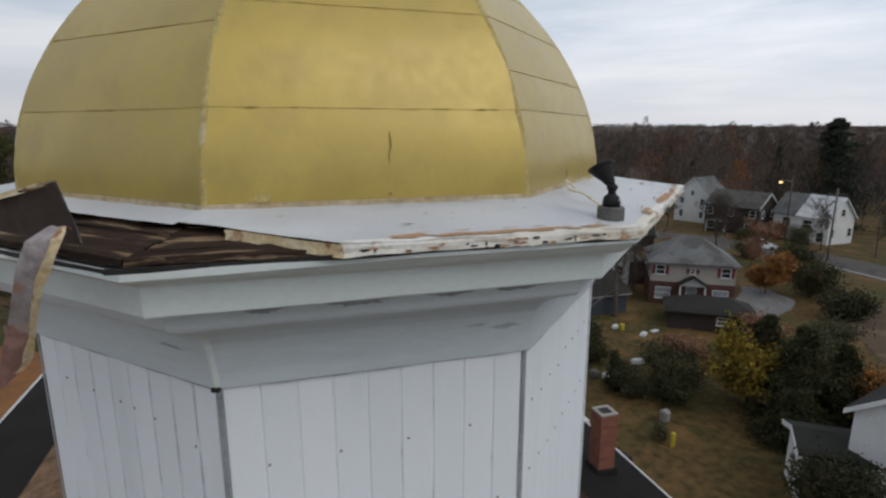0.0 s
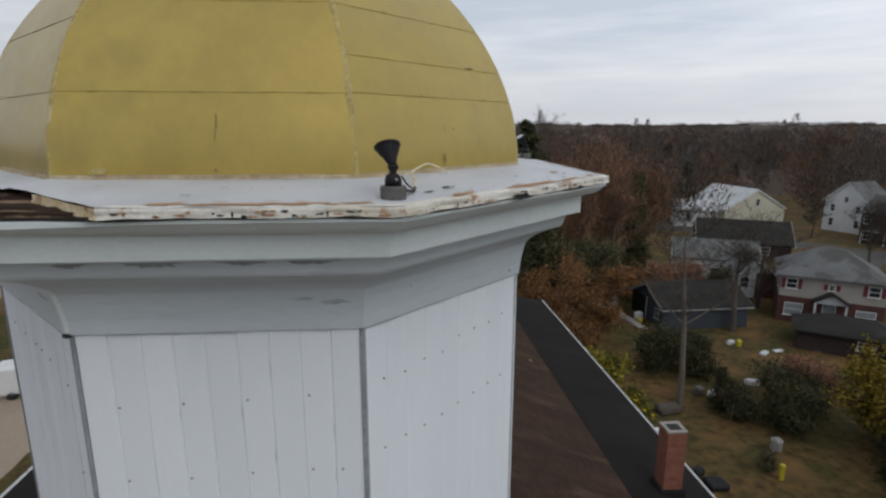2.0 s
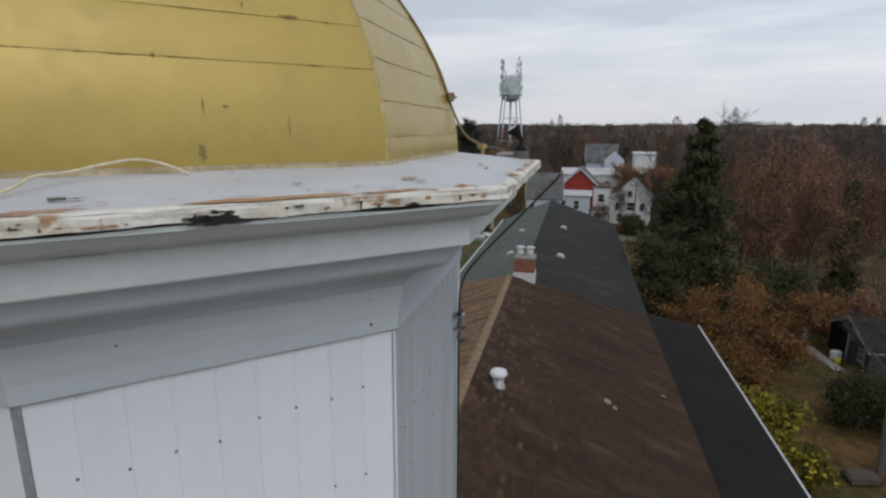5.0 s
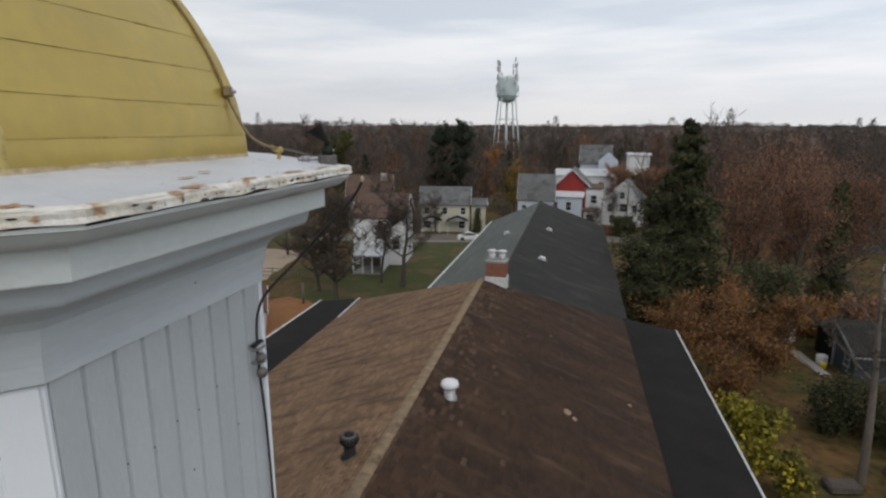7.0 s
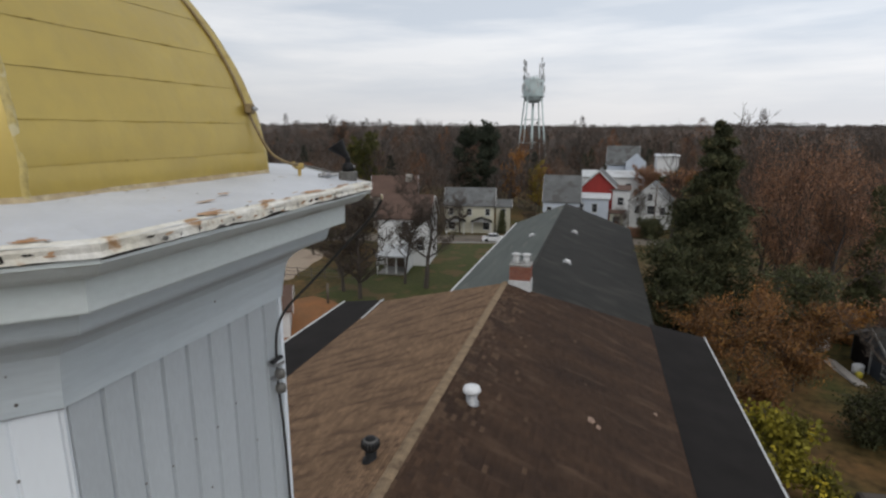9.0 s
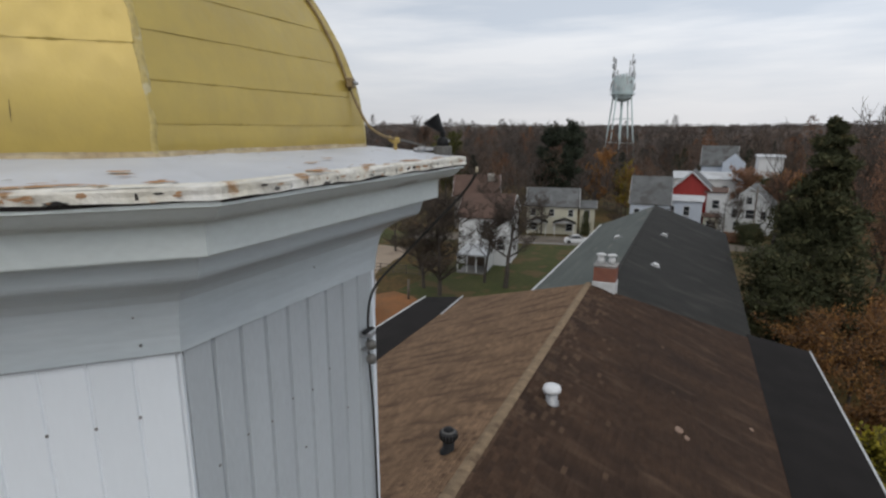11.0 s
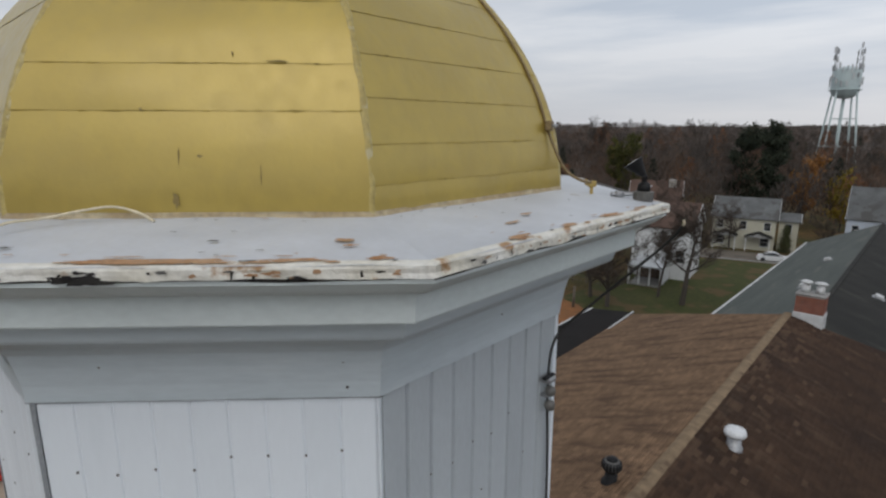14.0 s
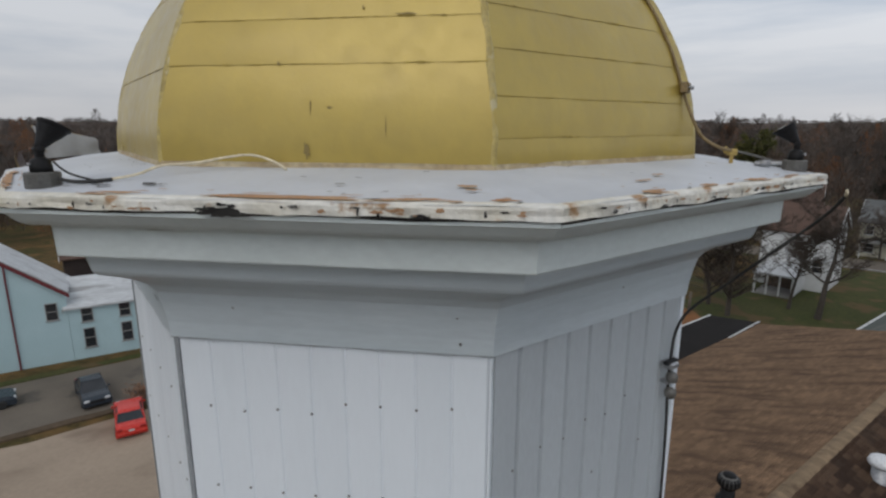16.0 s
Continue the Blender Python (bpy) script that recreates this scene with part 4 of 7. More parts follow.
def deck_sheet(k, left=None, outer=EDGE, lift=0.0):
    nu, nv = 36, 16
    verts, faces = [], []
    for j in range(nv + 1):
        ap = DECK_IN + (outer - DECK_IN) * j / nv
        x0 = -ap * T8 if left is None else left(ap)
        for i in range(nu + 1):
            x = x0 + (ap * T8 - x0) * i / nu
            calm = 1 - min(abs(x) / (ap * T8), 1) ** 6
            z = deck_z(ap) + calm * (0.006 * noise.noise((x * 3, ap * 4, k * 5.0)) + 0.003 * noise.noise((x * 11, ap * 11, k * 3.0)))
            if left is not None:
                z += lift * max(0, 1 - (x - x0) / 0.3) ** 2
            verts.append((x, -ap, z))
    m = nu + 1
    for j in range(nv):
        faces += [(j * m + i, j * m + i + 1, (j + 1) * m + i + 1, (j + 1) * m + i) for i in range(nu)]
    return mesh_of("deck_sheet", verts, faces, DECK, True)


def torn(ap):
    """The left end of the sheet that is left, at each distance from the middle."""
    if ap < 2.37:
        return -ap * T8
    if ap < 2.511:
        return -0.982 + 0.224 * (ap - 2.37) / 0.141 + 0.006 * math.sin(ap * 90)
    return -0.758 + 0.468 * (ap - 2.511) / 0.329


def edge_flashing(k, x0=None):
    """The folded strip along the edge: a narrow top lap, a lip, and a ragged lower rim."""
    n = 70
    verts, faces = [], []
    rows = [(EDGE - 0.045, 0.005), (EDGE - 0.012, 0.004), (EDGE, -0.002), (EDGE + 0.004, -0.012), (EDGE + 0.003, -0.030), (EDGE + 0.006, -0.050)]
    for j, (ap, dz) in enumerate(rows):
        a = -ap * T8 if x0 is None else x0
        for i in range(n + 1):
            x = a + (ap * T8 - a) * i / n
            wob = 0.009 * noise.noise((x * 6, k * 4.0, j * 0.4)) * (0.4 + 0.25 * j)
            rag = 0.010 * noise.noise((x * 5, k * 7.0, 5.0)) + (0.008 * noise.noise((x * 23, k, 1.0)) * max(0, noise.noise((x * 3, k, 4.0)) + 0.3) if j == 5 else 0)
            verts.append((x, -ap - wob, deck_z(min(ap, EDGE)) + dz + (rag if j > 3 else 0.3 * wob)))
    m = n + 1
    for j in range(len(rows) - 1):
        faces += [(j * m + i, j * m + i + 1, (j + 1) * m + i + 1, (j + 1) * m + i) for i in range(n)]
    return mesh_of("edge_flashing", verts, faces, FLASH, False)


for k in range(8):
    if k == 0:
        part("deck_sheet", deck_sheet(k, torn, EDGE, 0.008), None, deck, "torn white metal sheet", DD @ around(k))
        part("edge_flashing", edge_flashing(k, -0.29), None, deck, "", DD @ around(k))
    elif k == 7:
        part("deck_sheet", deck_sheet(k, None, 2.39), None, deck, "torn white metal sheet", DD @ around(k))
    else:
        part("deck_sheet", deck_sheet(k), None, deck, "", DD @ around(k))
        part("edge_flashing", edge_flashing(k), None, deck, "rusty cream edge flashing", DD @ around(k))


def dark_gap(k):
    """Shade drawn as a black strip in the gap between sprung flashing and moulding."""
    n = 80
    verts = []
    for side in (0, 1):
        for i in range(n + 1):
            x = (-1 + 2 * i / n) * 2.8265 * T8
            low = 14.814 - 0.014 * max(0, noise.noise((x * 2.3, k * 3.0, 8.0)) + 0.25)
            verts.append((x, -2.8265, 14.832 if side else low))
    return mesh_of("dark_gap", verts, [(i, i + 1, n + 2 + i, n + 1 + i) for i in range(n)], SHADE_MARK_BLACK)


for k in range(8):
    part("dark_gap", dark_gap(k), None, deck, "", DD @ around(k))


def rust(k, cx, ap, rx, rz, seed, mat=RUST):
    pts = blob(cx, ap, rx, rz, seed, 18)
    verts = [(x, -a, deck_z(min(a, EDGE)) + 0.0095) for x, a in pts] + [(cx, -ap, deck_z(ap) + 0.0105)]
    n = len(pts)
    part("rust_patch", mesh_of("rust_patch", verts, [(n, i, (i + 1) % n) for i in range(n)], mat), None, deck, "", DD @ around(k))


rnd = random.Random(5)
for k, places in ((0, [(0.02, 0.09), (0.28, 0.14), (0.52, 0.12), (0.72, 0.10), (0.93, 0.06)]), (1, [(-0.62, 0.10), (0.02, 0.20), (0.28, 0.13), (0.62, 0.10), (0.95, 0.05)]), (2, [(-0.55, 0.09), (-0.1, 0.05), (0.35, 0.09), (0.8, 0.07)])):
    for cx, rx in places:
        rust(k, cx, 2.790 + rnd.uniform(-0.010, 0.008), rx * 1.2, 0.018 + 0.014 * rnd.random(), int(cx * 100) + k * 31)
        rust(k, cx + rnd.uniform(-0.1, 0.1), 2.745, rx * 0.4, 0.006, int(cx * 90) + k * 17)
        rust(k, cx + rnd.uniform(-0.16, 0.16), 2.815, rx * 0.7, 0.012, int(cx * 70) + k * 13)
        rust(k, cx + rnd.uniform(-0.2, 0.2), 2.80, rx * 0.3, 0.007, int(cx * 60) + k * 19, BOXGREY)
for k, cx, ap, rx, rz, mat in ((1, 0.80, 2.55, 0.05, 0.018, RUST), (1, 0.83, 2.62, 0.035, 0.012, RUST), (2, -0.35, 2.60, 0.06, 0.016, RUST), (2, -0.10, 2.52, 0.05, 0.014, RUST),
                               (1, -0.88, 2.60, 0.035, 0.016, SHADE_MARK_BLACK), (1, -0.80, 2.66, 0.05, 0.014, SHADE_MARK_BLACK), (1, -0.55, 2.62, 0.03, 0.010, BOXGREY), (1, 0.25, 2.55, 0.03, 0.008, BOXGREY), (0, 0.05, 2.60, 0.03, 0.008, BOXGREY)):
    rust(k, cx, ap, rx, rz, int(ap * 100) + k, mat)
# brown specks blown against the dome's foot and over the deck
for k in (0, 1, 2):
    for i in range(14):
        rust(k, rnd.uniform(-0.1 if k == 0 else -0.85, 0.85), rnd.choice((2.19, 2.2, 2.22, 2.4, 2.66, 2.7)) + rnd.uniform(0, 0.04), rnd.uniform(0.006, 0.024), rnd.uniform(0.003, 0.006), 200 + i + 30 * k, rnd.choice((RUST, BOXGREY, BOXGREY)))


def lip_mark(k, cx, w, z, h, seed, mat):
    pts = blob(cx, z, w, h, seed, 12)
    part("edge_gap", mesh_of("edge_gap", [(x, -EDGE - 0.014, zz) for x, zz in pts], [tuple(range(len(pts)))], mat), None, deck, "", DD @ around(k))


lip_mark(1, -0.13, 0.115, 14.824, 0.022, 3, SHADE_MARK_BLACK)
lip_mark(1, -0.17, 0.06, 14.834, 0.016, 9, SHADE_MARK_BLACK)
for k in (0, 1, 2):
    for i in range(30):
        lip_mark(k, rnd.uniform(-0.2 if k == 0 else -1.1, 1.1), rnd.uniform(0.006, 0.05) * rnd.uniform(0.4, 1), rnd.uniform(14.828, 14.858), rnd.uniform(0.004, 0.009), 40 + i + 20 * k, rnd.choice((RUST, RUST, BOXGREY, SHADE_MARK_BLACK)))
for k, x in ((0, 0.35), (0, 0.8), (1, -0.78), (1, -0.2), (1, 0.42), (1, 0.9), (2, -0.7), (2, 0.1), (2, 0.55)):
    lip_mark(k, x, 0.006, 14.842, 0.017, int(x * 50) + k, SHADE_MARK_BLACK)

# bare rotten boards where the sheet is gone
for k in (0, 7):
    for i in range(6):
        a0, a1 = 2.13 + i * 0.111, 2.13 + i * 0.111 + 0.107
        x_end = 0.3 if k == 0 else None
        rows = []
        for ap in (a0, a1):
            r = ap * T8 if x_end is None else min(ap * T8, x_end)
            rows.append((-ap * T8, r))
        dz = -0.045 + 0.006 * ((i * 7) % 3)
        n = 40
        verts, faces = [], []
        for layer in (0, -0.03):
            for (l, r), ap in zip(rows, (a0, a1)):
                for q in range(n + 1):
                    x = l + (r - l) * q / n
                    a = ap - rotted(k, x / (ap * T8)) * (ap - 2.13) / 0.66 + (0.012 * noise.noise((x * 16, 3.0, i)) if i == 5 and ap == a1 else 0)
                    verts.append((x * a / ap, -a, deck_z(ap) + dz + layer + 0.008 * noise.noise((x * 9, ap * 30, i))))
        m = n + 1
        for q in range(n):
            faces += [(q, q + 1, m + q + 1, m + q), (2 * m + q, 3 * m + q, 3 * m + q + 1, 2 * m + q + 1), (m + q, m + q + 1, 3 * m + q + 1, 3 * m + q), (q, 2 * m + q, 2 * m + q + 1, q + 1)]
        part("deck_board", mesh_of("deck_board", verts, faces, ROTWOOD), None, deck, "dark rotten deck board", DD @ around(k))


# ---- gilded dome ----
dome = thing("dome", CX, CY, 14.94, "octagonal gold-painted metal dome with lapped sheets", "dome")
DB = Matrix.Translation((0, 0, -14.94))


def dome_ap(z):
    u = min(max((z - 14.94) / 2.2, 0), 1)
    return 2.14 * max(1 - u ** 1.95, 0) ** (1 / 1.6)


def dome_sheet(k, z0, z1, seed):
    nu, nv = 18, max(3, int((z1 - z0) / 0.07))
    verts, faces = [], []
    for j in range(nv + 1):
        z = z0 + (z1 - z0) * j / nv
        ap = dome_ap(z) + 0.0025 * (1 - j / nv) + 0.005 * math.sin(math.pi * j / nv)
        for i in range(nu + 1):
            u = -1 + 2 * i / nu
            x = u * ap * T8
            d = 0.010 * noise.noise((x * 2.2 + seed, z * 3, k * 9.0)) + 0.004 * noise.noise((x * 8, z * 8, k * 4.0 + seed))
            verts.append((x, -ap - d * (1 - u ** 6) * (0.12 + 0.88 * math.sin(math.pi * j / nv)), z))
    m = nu + 1
    for j in range(nv):
        faces += [(j * m + i, j * m + i + 1, (j + 1) * m + i + 1, (j + 1) * m + i) for i in range(nu)]
    return mesh_of("sheet", verts, faces, GOLD, True)


# Ragged strip whose dark colour adds grime and the lap's shadow.
def seam_line(k, z, seed):
    n = 60
    verts, faces = [], []
    for side in (0, 1):
        for i in range(n + 1):
            u = -0.985 + 1.97 * i / n
            ap = dome_ap(z)
            w = max(0.0004 + 0.0056 * noise.noise((u * 6, seed, 2.0)) + 0.006 * noise.noise((u * 26, seed, 5.0)), 0.0001)
            verts.append((u * ap * T8, -ap - 0.0065, z + (w if side else -w) + 0.004 * noise.noise((u * 3, seed, 7.0))))
    faces = [(i, i + 1, n + 2 + i, n + 1 + i) for i in range(n)]
    return mesh_of("seam", verts, faces, LAP)


WIDE = [14.94, 15.455, 16.02, 16.62, 17.12]
MID = [14.94, 15.46, 15.69, 16.02, 16.35, 16.8, 17.12]
NARROW = [14.94, 15.10, 15.30, 15.53, 15.75, 15.97, 16.2, 16.45, 16.8, 17.12]
LEFTSET = [14.94, 15.45, 15.90, 16.4, 17.12]
for k, seams in enumerate((WIDE, MID, NARROW, NARROW, MID, WIDE, MID, LEFTSET)):
    facet = part("facet", dome_sheet(k, seams[0], seams[1], 0.0), None, dome, "", DB @ around(k))
    for i in range(1, len(seams) - 1):
        part("sheet", dome_sheet(k, seams[i], seams[i + 1], i * 3.3), None, facet)
        part("seam", seam_line(k, seams[i], i + k * 2.0), None, facet, "faint lap seam coloured with grime and shadow")


def dome_rib():
    """A narrow raised strip over the joint of two facets."""
    verts, faces = [], []
    zs = np.linspace(14.93, 17.10, 110)
    for j, z in enumerate(zs):
        ap = dome_ap(z)
        r = ap / math.cos(math.pi / 8)
        wob = 0.005 * noise.noise((0, z * 7, 1.0)) + 0.003 * noise.noise((0, z * 22, 4.0))
        for d, o in ((-0.028, -0.004), (-0.017 + wob, 0.005), (0.0 + wob, 0.009 + 0.5 * wob), (0.017 + wob, 0.005), (0.028, -0.004)):
            ang = -math.pi / 2 - math.pi / 8
            e = Vector((math.cos(ang), math.sin(ang)))
            t = Vector((-e.y, e.x))
            p = e * (r + o - abs(d) * T8) + t * d
            verts.append((p.x, p.y, z))
    for j in range(len(zs) - 1):
        faces += [(j * 5 + i, j * 5 + i + 1, (j + 1) * 5 + i + 1, (j + 1) * 5 + i) for i in range(4)]
    return mesh_of("rib", verts, faces, GOLD_RIB, True)


rib_data = dome_rib()
foot_data = ring_side("base_flange", [(2.1445, 14.975), (2.147, 14.965), (2.150, 14.956), (2.156, 14.946)], CAULK, 20, 0.003, 3)
part("crown_cap", lathe("crown_cap", [(0.34, 17.02), (0.30, 17.10), (0.14, 17.17), (0.02, 17.19)], GOLD_RIB, 16), None, dome, "", DB)
for k in range(8):
    part("rib", rib_data, None, dome, "pale gold joint strip", DB @ around(k))
    part("base_flange", foot_data, None, dome, "", DB @ around(k))
# dents, scratches and dark stains with a shape of their own
for k, x, z, rx, rz, mat in ((0, 0.075, 15.28, 0.006, 0.055, SEAM), (0, 0.065, 15.20, 0.004, 0.04, SEAM), (0, -0.60, 15.0, 0.06, 0.02, GOLD_RIB), (0, 0.06, 15.0, 0.012, 0.012, SEAM),
                             (1, 0.06, 15.245, 0.016, 0.008, SEAM), (1, -0.04, 15.245, 0.004, 0.045, SEAM), (1, -0.06, 15.035, 0.02, 0.045, SEAM), (1, 0.35, 15.15, 0.003, 0.05, SEAM), (1, -0.22, 15.465, 0.008, 0.012, SEAM), (1, 0.42, 15.70, 0.06, 0.006, SEAM), (1, 0.2, 15.74, 0.006, 0.012, SEAM)):
    pts = blob(x, z, rx, rz, int(1000 * rx) + k)
    part("stain", mesh_of("stain", [(a, -dome_ap(b) - 0.0105, b) for a, b in pts], [tuple(range(len(pts)))], mat), None, dome, "", DB @ around(k))


# ---- fittings on the tower ----
def floodlight(x, y, z, yaw, tilt, label):
    f = thing("floodlight", x, y, z, label, "floodlight", yaw, "floodlights on the tower edge")
    f.matrix_basis = f.matrix_basis @ Matrix.Diagonal((0.89, 0.89, 0.78, 1.0))
    part("junction_box", lathe("junction_box", [(0.078, -0.03), (0.080, 0.0), (0.080, 0.062), (0.074, 0.070), (0.02, 0.071)], BOXGREY, 10, False), None, f, "grey cast junction box")
    part("socket_dome", lathe("socket_dome", [(0.050, 0.069), (0.050, 0.105), (0.043, 0.135), (0.026, 0.152), (0.01, 0.155)], BLACK, 14), None, f)
    part("bolt", lathe("bolt", [(0.009, 0), (0.009, 0.012), (0.004, 0.014)], STEEL, 8), None, f, "", Matrix.Translation((0, -0.046, 0.115)) @ FACE_OUT)
    part("knuckle", boxed("knuckle", -0.017, -0.02, 0.145, 0.017, 0.02, 0.205, BLACK, 0.006), None, f)
    part("swivel", lathe("swivel", [(0.016, -0.028), (0.022, -0.024), (0.022, 0.024), (0.016, 0.028)], BLACK, 10), None, f, "", Matrix.Translation((0, 0, 0.195)) @ Matrix.Rotation(math.pi / 2, 4, 'Y'))
    head = Matrix.Translation((0, 0, 0.20)) @ Matrix.Rotation(radians(tilt), 4, 'X')
    shade = part("lamp_head", lathe("lamp_head", [(0.020, 0.0), (0.026, 0.02), (0.034, 0.04), (0.040, 0.062), (0.058, 0.10), (0.068, 0.128), (0.071, 0.140), (0.079, 0.144), (0.080, 0.158), (0.074, 0.160)], BLACK, 24), None, f, "black bell-shaped lamp head", head)
    fins = bmesh.new()
    for i in range(10):
        a = 2 * math.pi * i / 10
        rot = Matrix.Rotation(a, 4, 'Z')
        vs = [fins.verts.new(rot @ Vector(p)) for p in ((0.040, -0.002, 0.062), (0.040, 0.002, 0.062), (0.072, 0.002, 0.128), (0.072, -0.002, 0.128), (0.062, -0.002, 0.11), (0.062, 0.002, 0.11))]
        fins.faces.new((vs[0], vs[1], vs[2], vs[3]))
        fins.faces.new((vs[0], vs[3], vs[4]))
        fins.faces.new((vs[1], vs[5], vs[2]))
    part("fins", fins, BLACK, shade)
    part("lens", lathe("lens", [(0.072, 0.156), (0.05, 0.160), (0.01, 0.163)], LENS, 20), None, shade, "frosted glass lens")
    return f


floodlight(1.625, 2.345, 14.90, 22, -34, "black floodlight on a grey box, aimed up at the dome")
floodlight(3.175, 6.13, 14.90, 112, -38, "black floodlight beside the conduit, aimed up at the dome")

cable = thing("lamp_cable", 1.75, 2.5, 14.90, "cream cable looping from the floodlight to the dome foot", "cable")
CB = Matrix.Translation((-1.75, -2.5, -14.90))
part("sheath", tube("sheath", [(1.742, 2.585, 14.917), (1.750, 2.70, 14.935), (1.735, 2.81, 14.970), (1.730, 2.95, 14.975), (1.79, 3.09, 15.002), (1.845, 3.20, 15.013), (1.92, 3.28, 14.985), (1.986, 3.325, 14.945)], 0.0065, WIRE_WHITE), None, cable, "cream plastic sheath", CB)
part("tail", tube("tail", [(1.69, 2.40, 14.925), (1.72, 2.46, 14.912), (1.738, 2.53, 14.912), (1.744, 2.60, 14.917)], 0.009, WIRE_BLACK), None, cable, "black taped tail", CB)
part("lead", tube("lead", [(1.67, 2.39, 15.0), (1.70, 2.44, 14.95), (1.735, 2.53, 14.915)], 0.005, WIRE_BLACK), None, cable, "", CB)
chip = thing("broken_sheet_scrap", 0.0, 0.0, 0.0, "small dark scrap lying on the white deck", "scrap")
chip.matrix_basis = pose(1.93, 2.72, 14.905, 0, 0, 50)
part("flake", boxed("flake", -0.028, -0.009, -0.004, 0.028, 0.009, 0.006, BOXGREY, 0.003), None, chip)

# lightning conductor: up the dome rib, over the deck, off the edge and down the wall


def rib_point(z, out):
    a = math.pi / 8 - 0.045
    r = dome_ap(z) / math.cos(a) + out
    return (CX + r * math.cos(a), CY + r * math.sin(a), z)


rod = thing("lightning_conductor", CX + 2.3, CY + 0.95, 14.95, "twisted copper lightning conductor running down the dome", "conductor")
RB = Matrix.Translation((-CX - 2.3, -CY - 0.95, -14.95))
part("dome_rope", tube("dome_rope", [rib_point(z, 0.014) for z in np.linspace(17.05, 15.42, 22)] + [rib_point(15.25, 0.04), rib_point(15.10, 0.10), rib_point(15.03, 0.20), (2.86, 5.97, 15.005)], 0.010, COPPER), None, rod, "brown twisted rope", RB)
part("deck_rope", tube("deck_rope", [(2.86, 5.97, 15.005), (2.95, 6.01, 14.985), (3.05, 6.08, 14.95), (3.12, 6.12, 14.935), (3.15, 6.12, 14.93)], 0.008, BOXGREY), None, rod, "grey weathered rope", RB)
part("hanging_cable", tube("hanging_cable", [(3.54, 5.90, 14.785), (3.475, 5.95, 14.70), (3.375, 5.98, 14.59), (3.22, 5.94, 14.42), (2.98, 5.90, 14.16), (2.79, 5.80, 13.94), (2.725, 5.76, 13.78), (2.712, 5.745, 13.58), (2.71, 5.75, 13.30), (2.70, 5.80, 12.9), (2.695, 5.83, 12.3), (2.695, 5.85, 11.0), (2.695, 5.86, 8.6), (2.695, 5.86, 7.0)], 0.010, WIRE_BLACK), None, rod, "black cable hanging from the edge", RB)
part("cut_end", tube("cut_end", [(3.54, 5.90, 14.785), (3.55, 5.885, 14.80), (3.548, 5.88, 14.82)], 0.008, WIRE_WHITE), None, rod, "", RB)
clamp = thing("dome_clamp", *rib_point(15.40, 0.02), "old metal cable clamp on the dome rib", "clamp", 22.5)
part("saddle", boxed("saddle", -0.01, -0.05, -0.035, 0.04, 0.05, 0.035, COPPER, 0.008), None, clamp)
part("bolt", lathe("bolt", [(0.012, 0), (0.012, 0.02), (0.006, 0.024)], STEEL, 8), None, clamp, "", Matrix.Translation((0.04, -0.03, 0)) @ Matrix.Rotation(math.pi / 2, 4, 'Y'))
part("bolt", lathe("bolt", [(0.012, 0), (0.012, 0.02), (0.006, 0.024)], STEEL, 8), None, clamp, "", Matrix.Translation((0.04, 0.03, 0)) @ Matrix.Rotation(math.pi / 2, 4, 'Y'))
yclamp = thing("deck_clamp", 2.86, 5.97, 14.885, "yellow brass rope stand-off standing on the deck", "clamp", 25)
part("post", boxed("post", -0.012, -0.012, -0.02, 0.012, 0.012, 0.09, BRASS, 0.003), None, yclamp)
part("jaw", boxed("jaw", -0.034, -0.016, 0.088, 0.034, 0.016, 0.132, BRASS, 0.009), None, yclamp)
part("ear", boxed("ear", -0.050, -0.008, 0.100, -0.03, 0.008, 0.145, BRASS, 0.005), None, yclamp)
conduit = thing("conduit", 3.0, 6.05, 14.90, "rusty grey steel conduit lying across the deck", "conduit")
part("pipe", tube("pipe", [(-0.02, -0.02, 0.025), (0.10, 0.06, 0.030), (0.18, 0.10, 0.034)], 0.016, STEEL), None, conduit)
part("connector", lathe("connector", [(0.022, -0.03), (0.024, 0.0), (0.022, 0.03)], STEEL, 10), None, conduit, "", Matrix.Translation((0.03, 0.01, 0.028)) @ pose(0, 0, 0, 90, 0, -58))
ins = thing("cable_insulator", 2.672, 5.735, 13.40, "stacked grey cable insulator bolted to the siding", "insulator")
part("bracket", boxed("bracket", -0.01, -0.03, -0.02, 0.06, 0.03, 0.0, STEEL, 0.004), None, ins)
for dz in (-0.09, 0.03):
    part("disc", lathe("disc", [(0.013, -0.040), (0.036, -0.031), (0.042, 0.0), (0.036, 0.027), (0.013, 0.040)], CERAMIC, 14), None, ins, "", Matrix.Translation((0.062, 0.01, dz)))
part("clamp_top", boxed("clamp_top", -0.01, -0.05, 0.10, 0.09, 0.05, 0.15, STEEL, 0.012), None, ins, "pale metal clamp")
part("wing", boxed("wing", 0.03, -0.075, 0.135, 0.075, 0.06, 0.165, BLACK, 0.01), None, ins)
trim_c = thing("corner_trim", CX + WALL + 0.004, CY + HALF - 0.01, 7.0, "thin white metal trim on the tower corner", "trim", kind="structure")
part("angle", boxed("angle", -0.008, -0.018, 0, 0.008, 0.022, 7.02, SIDING), None, trim_c)


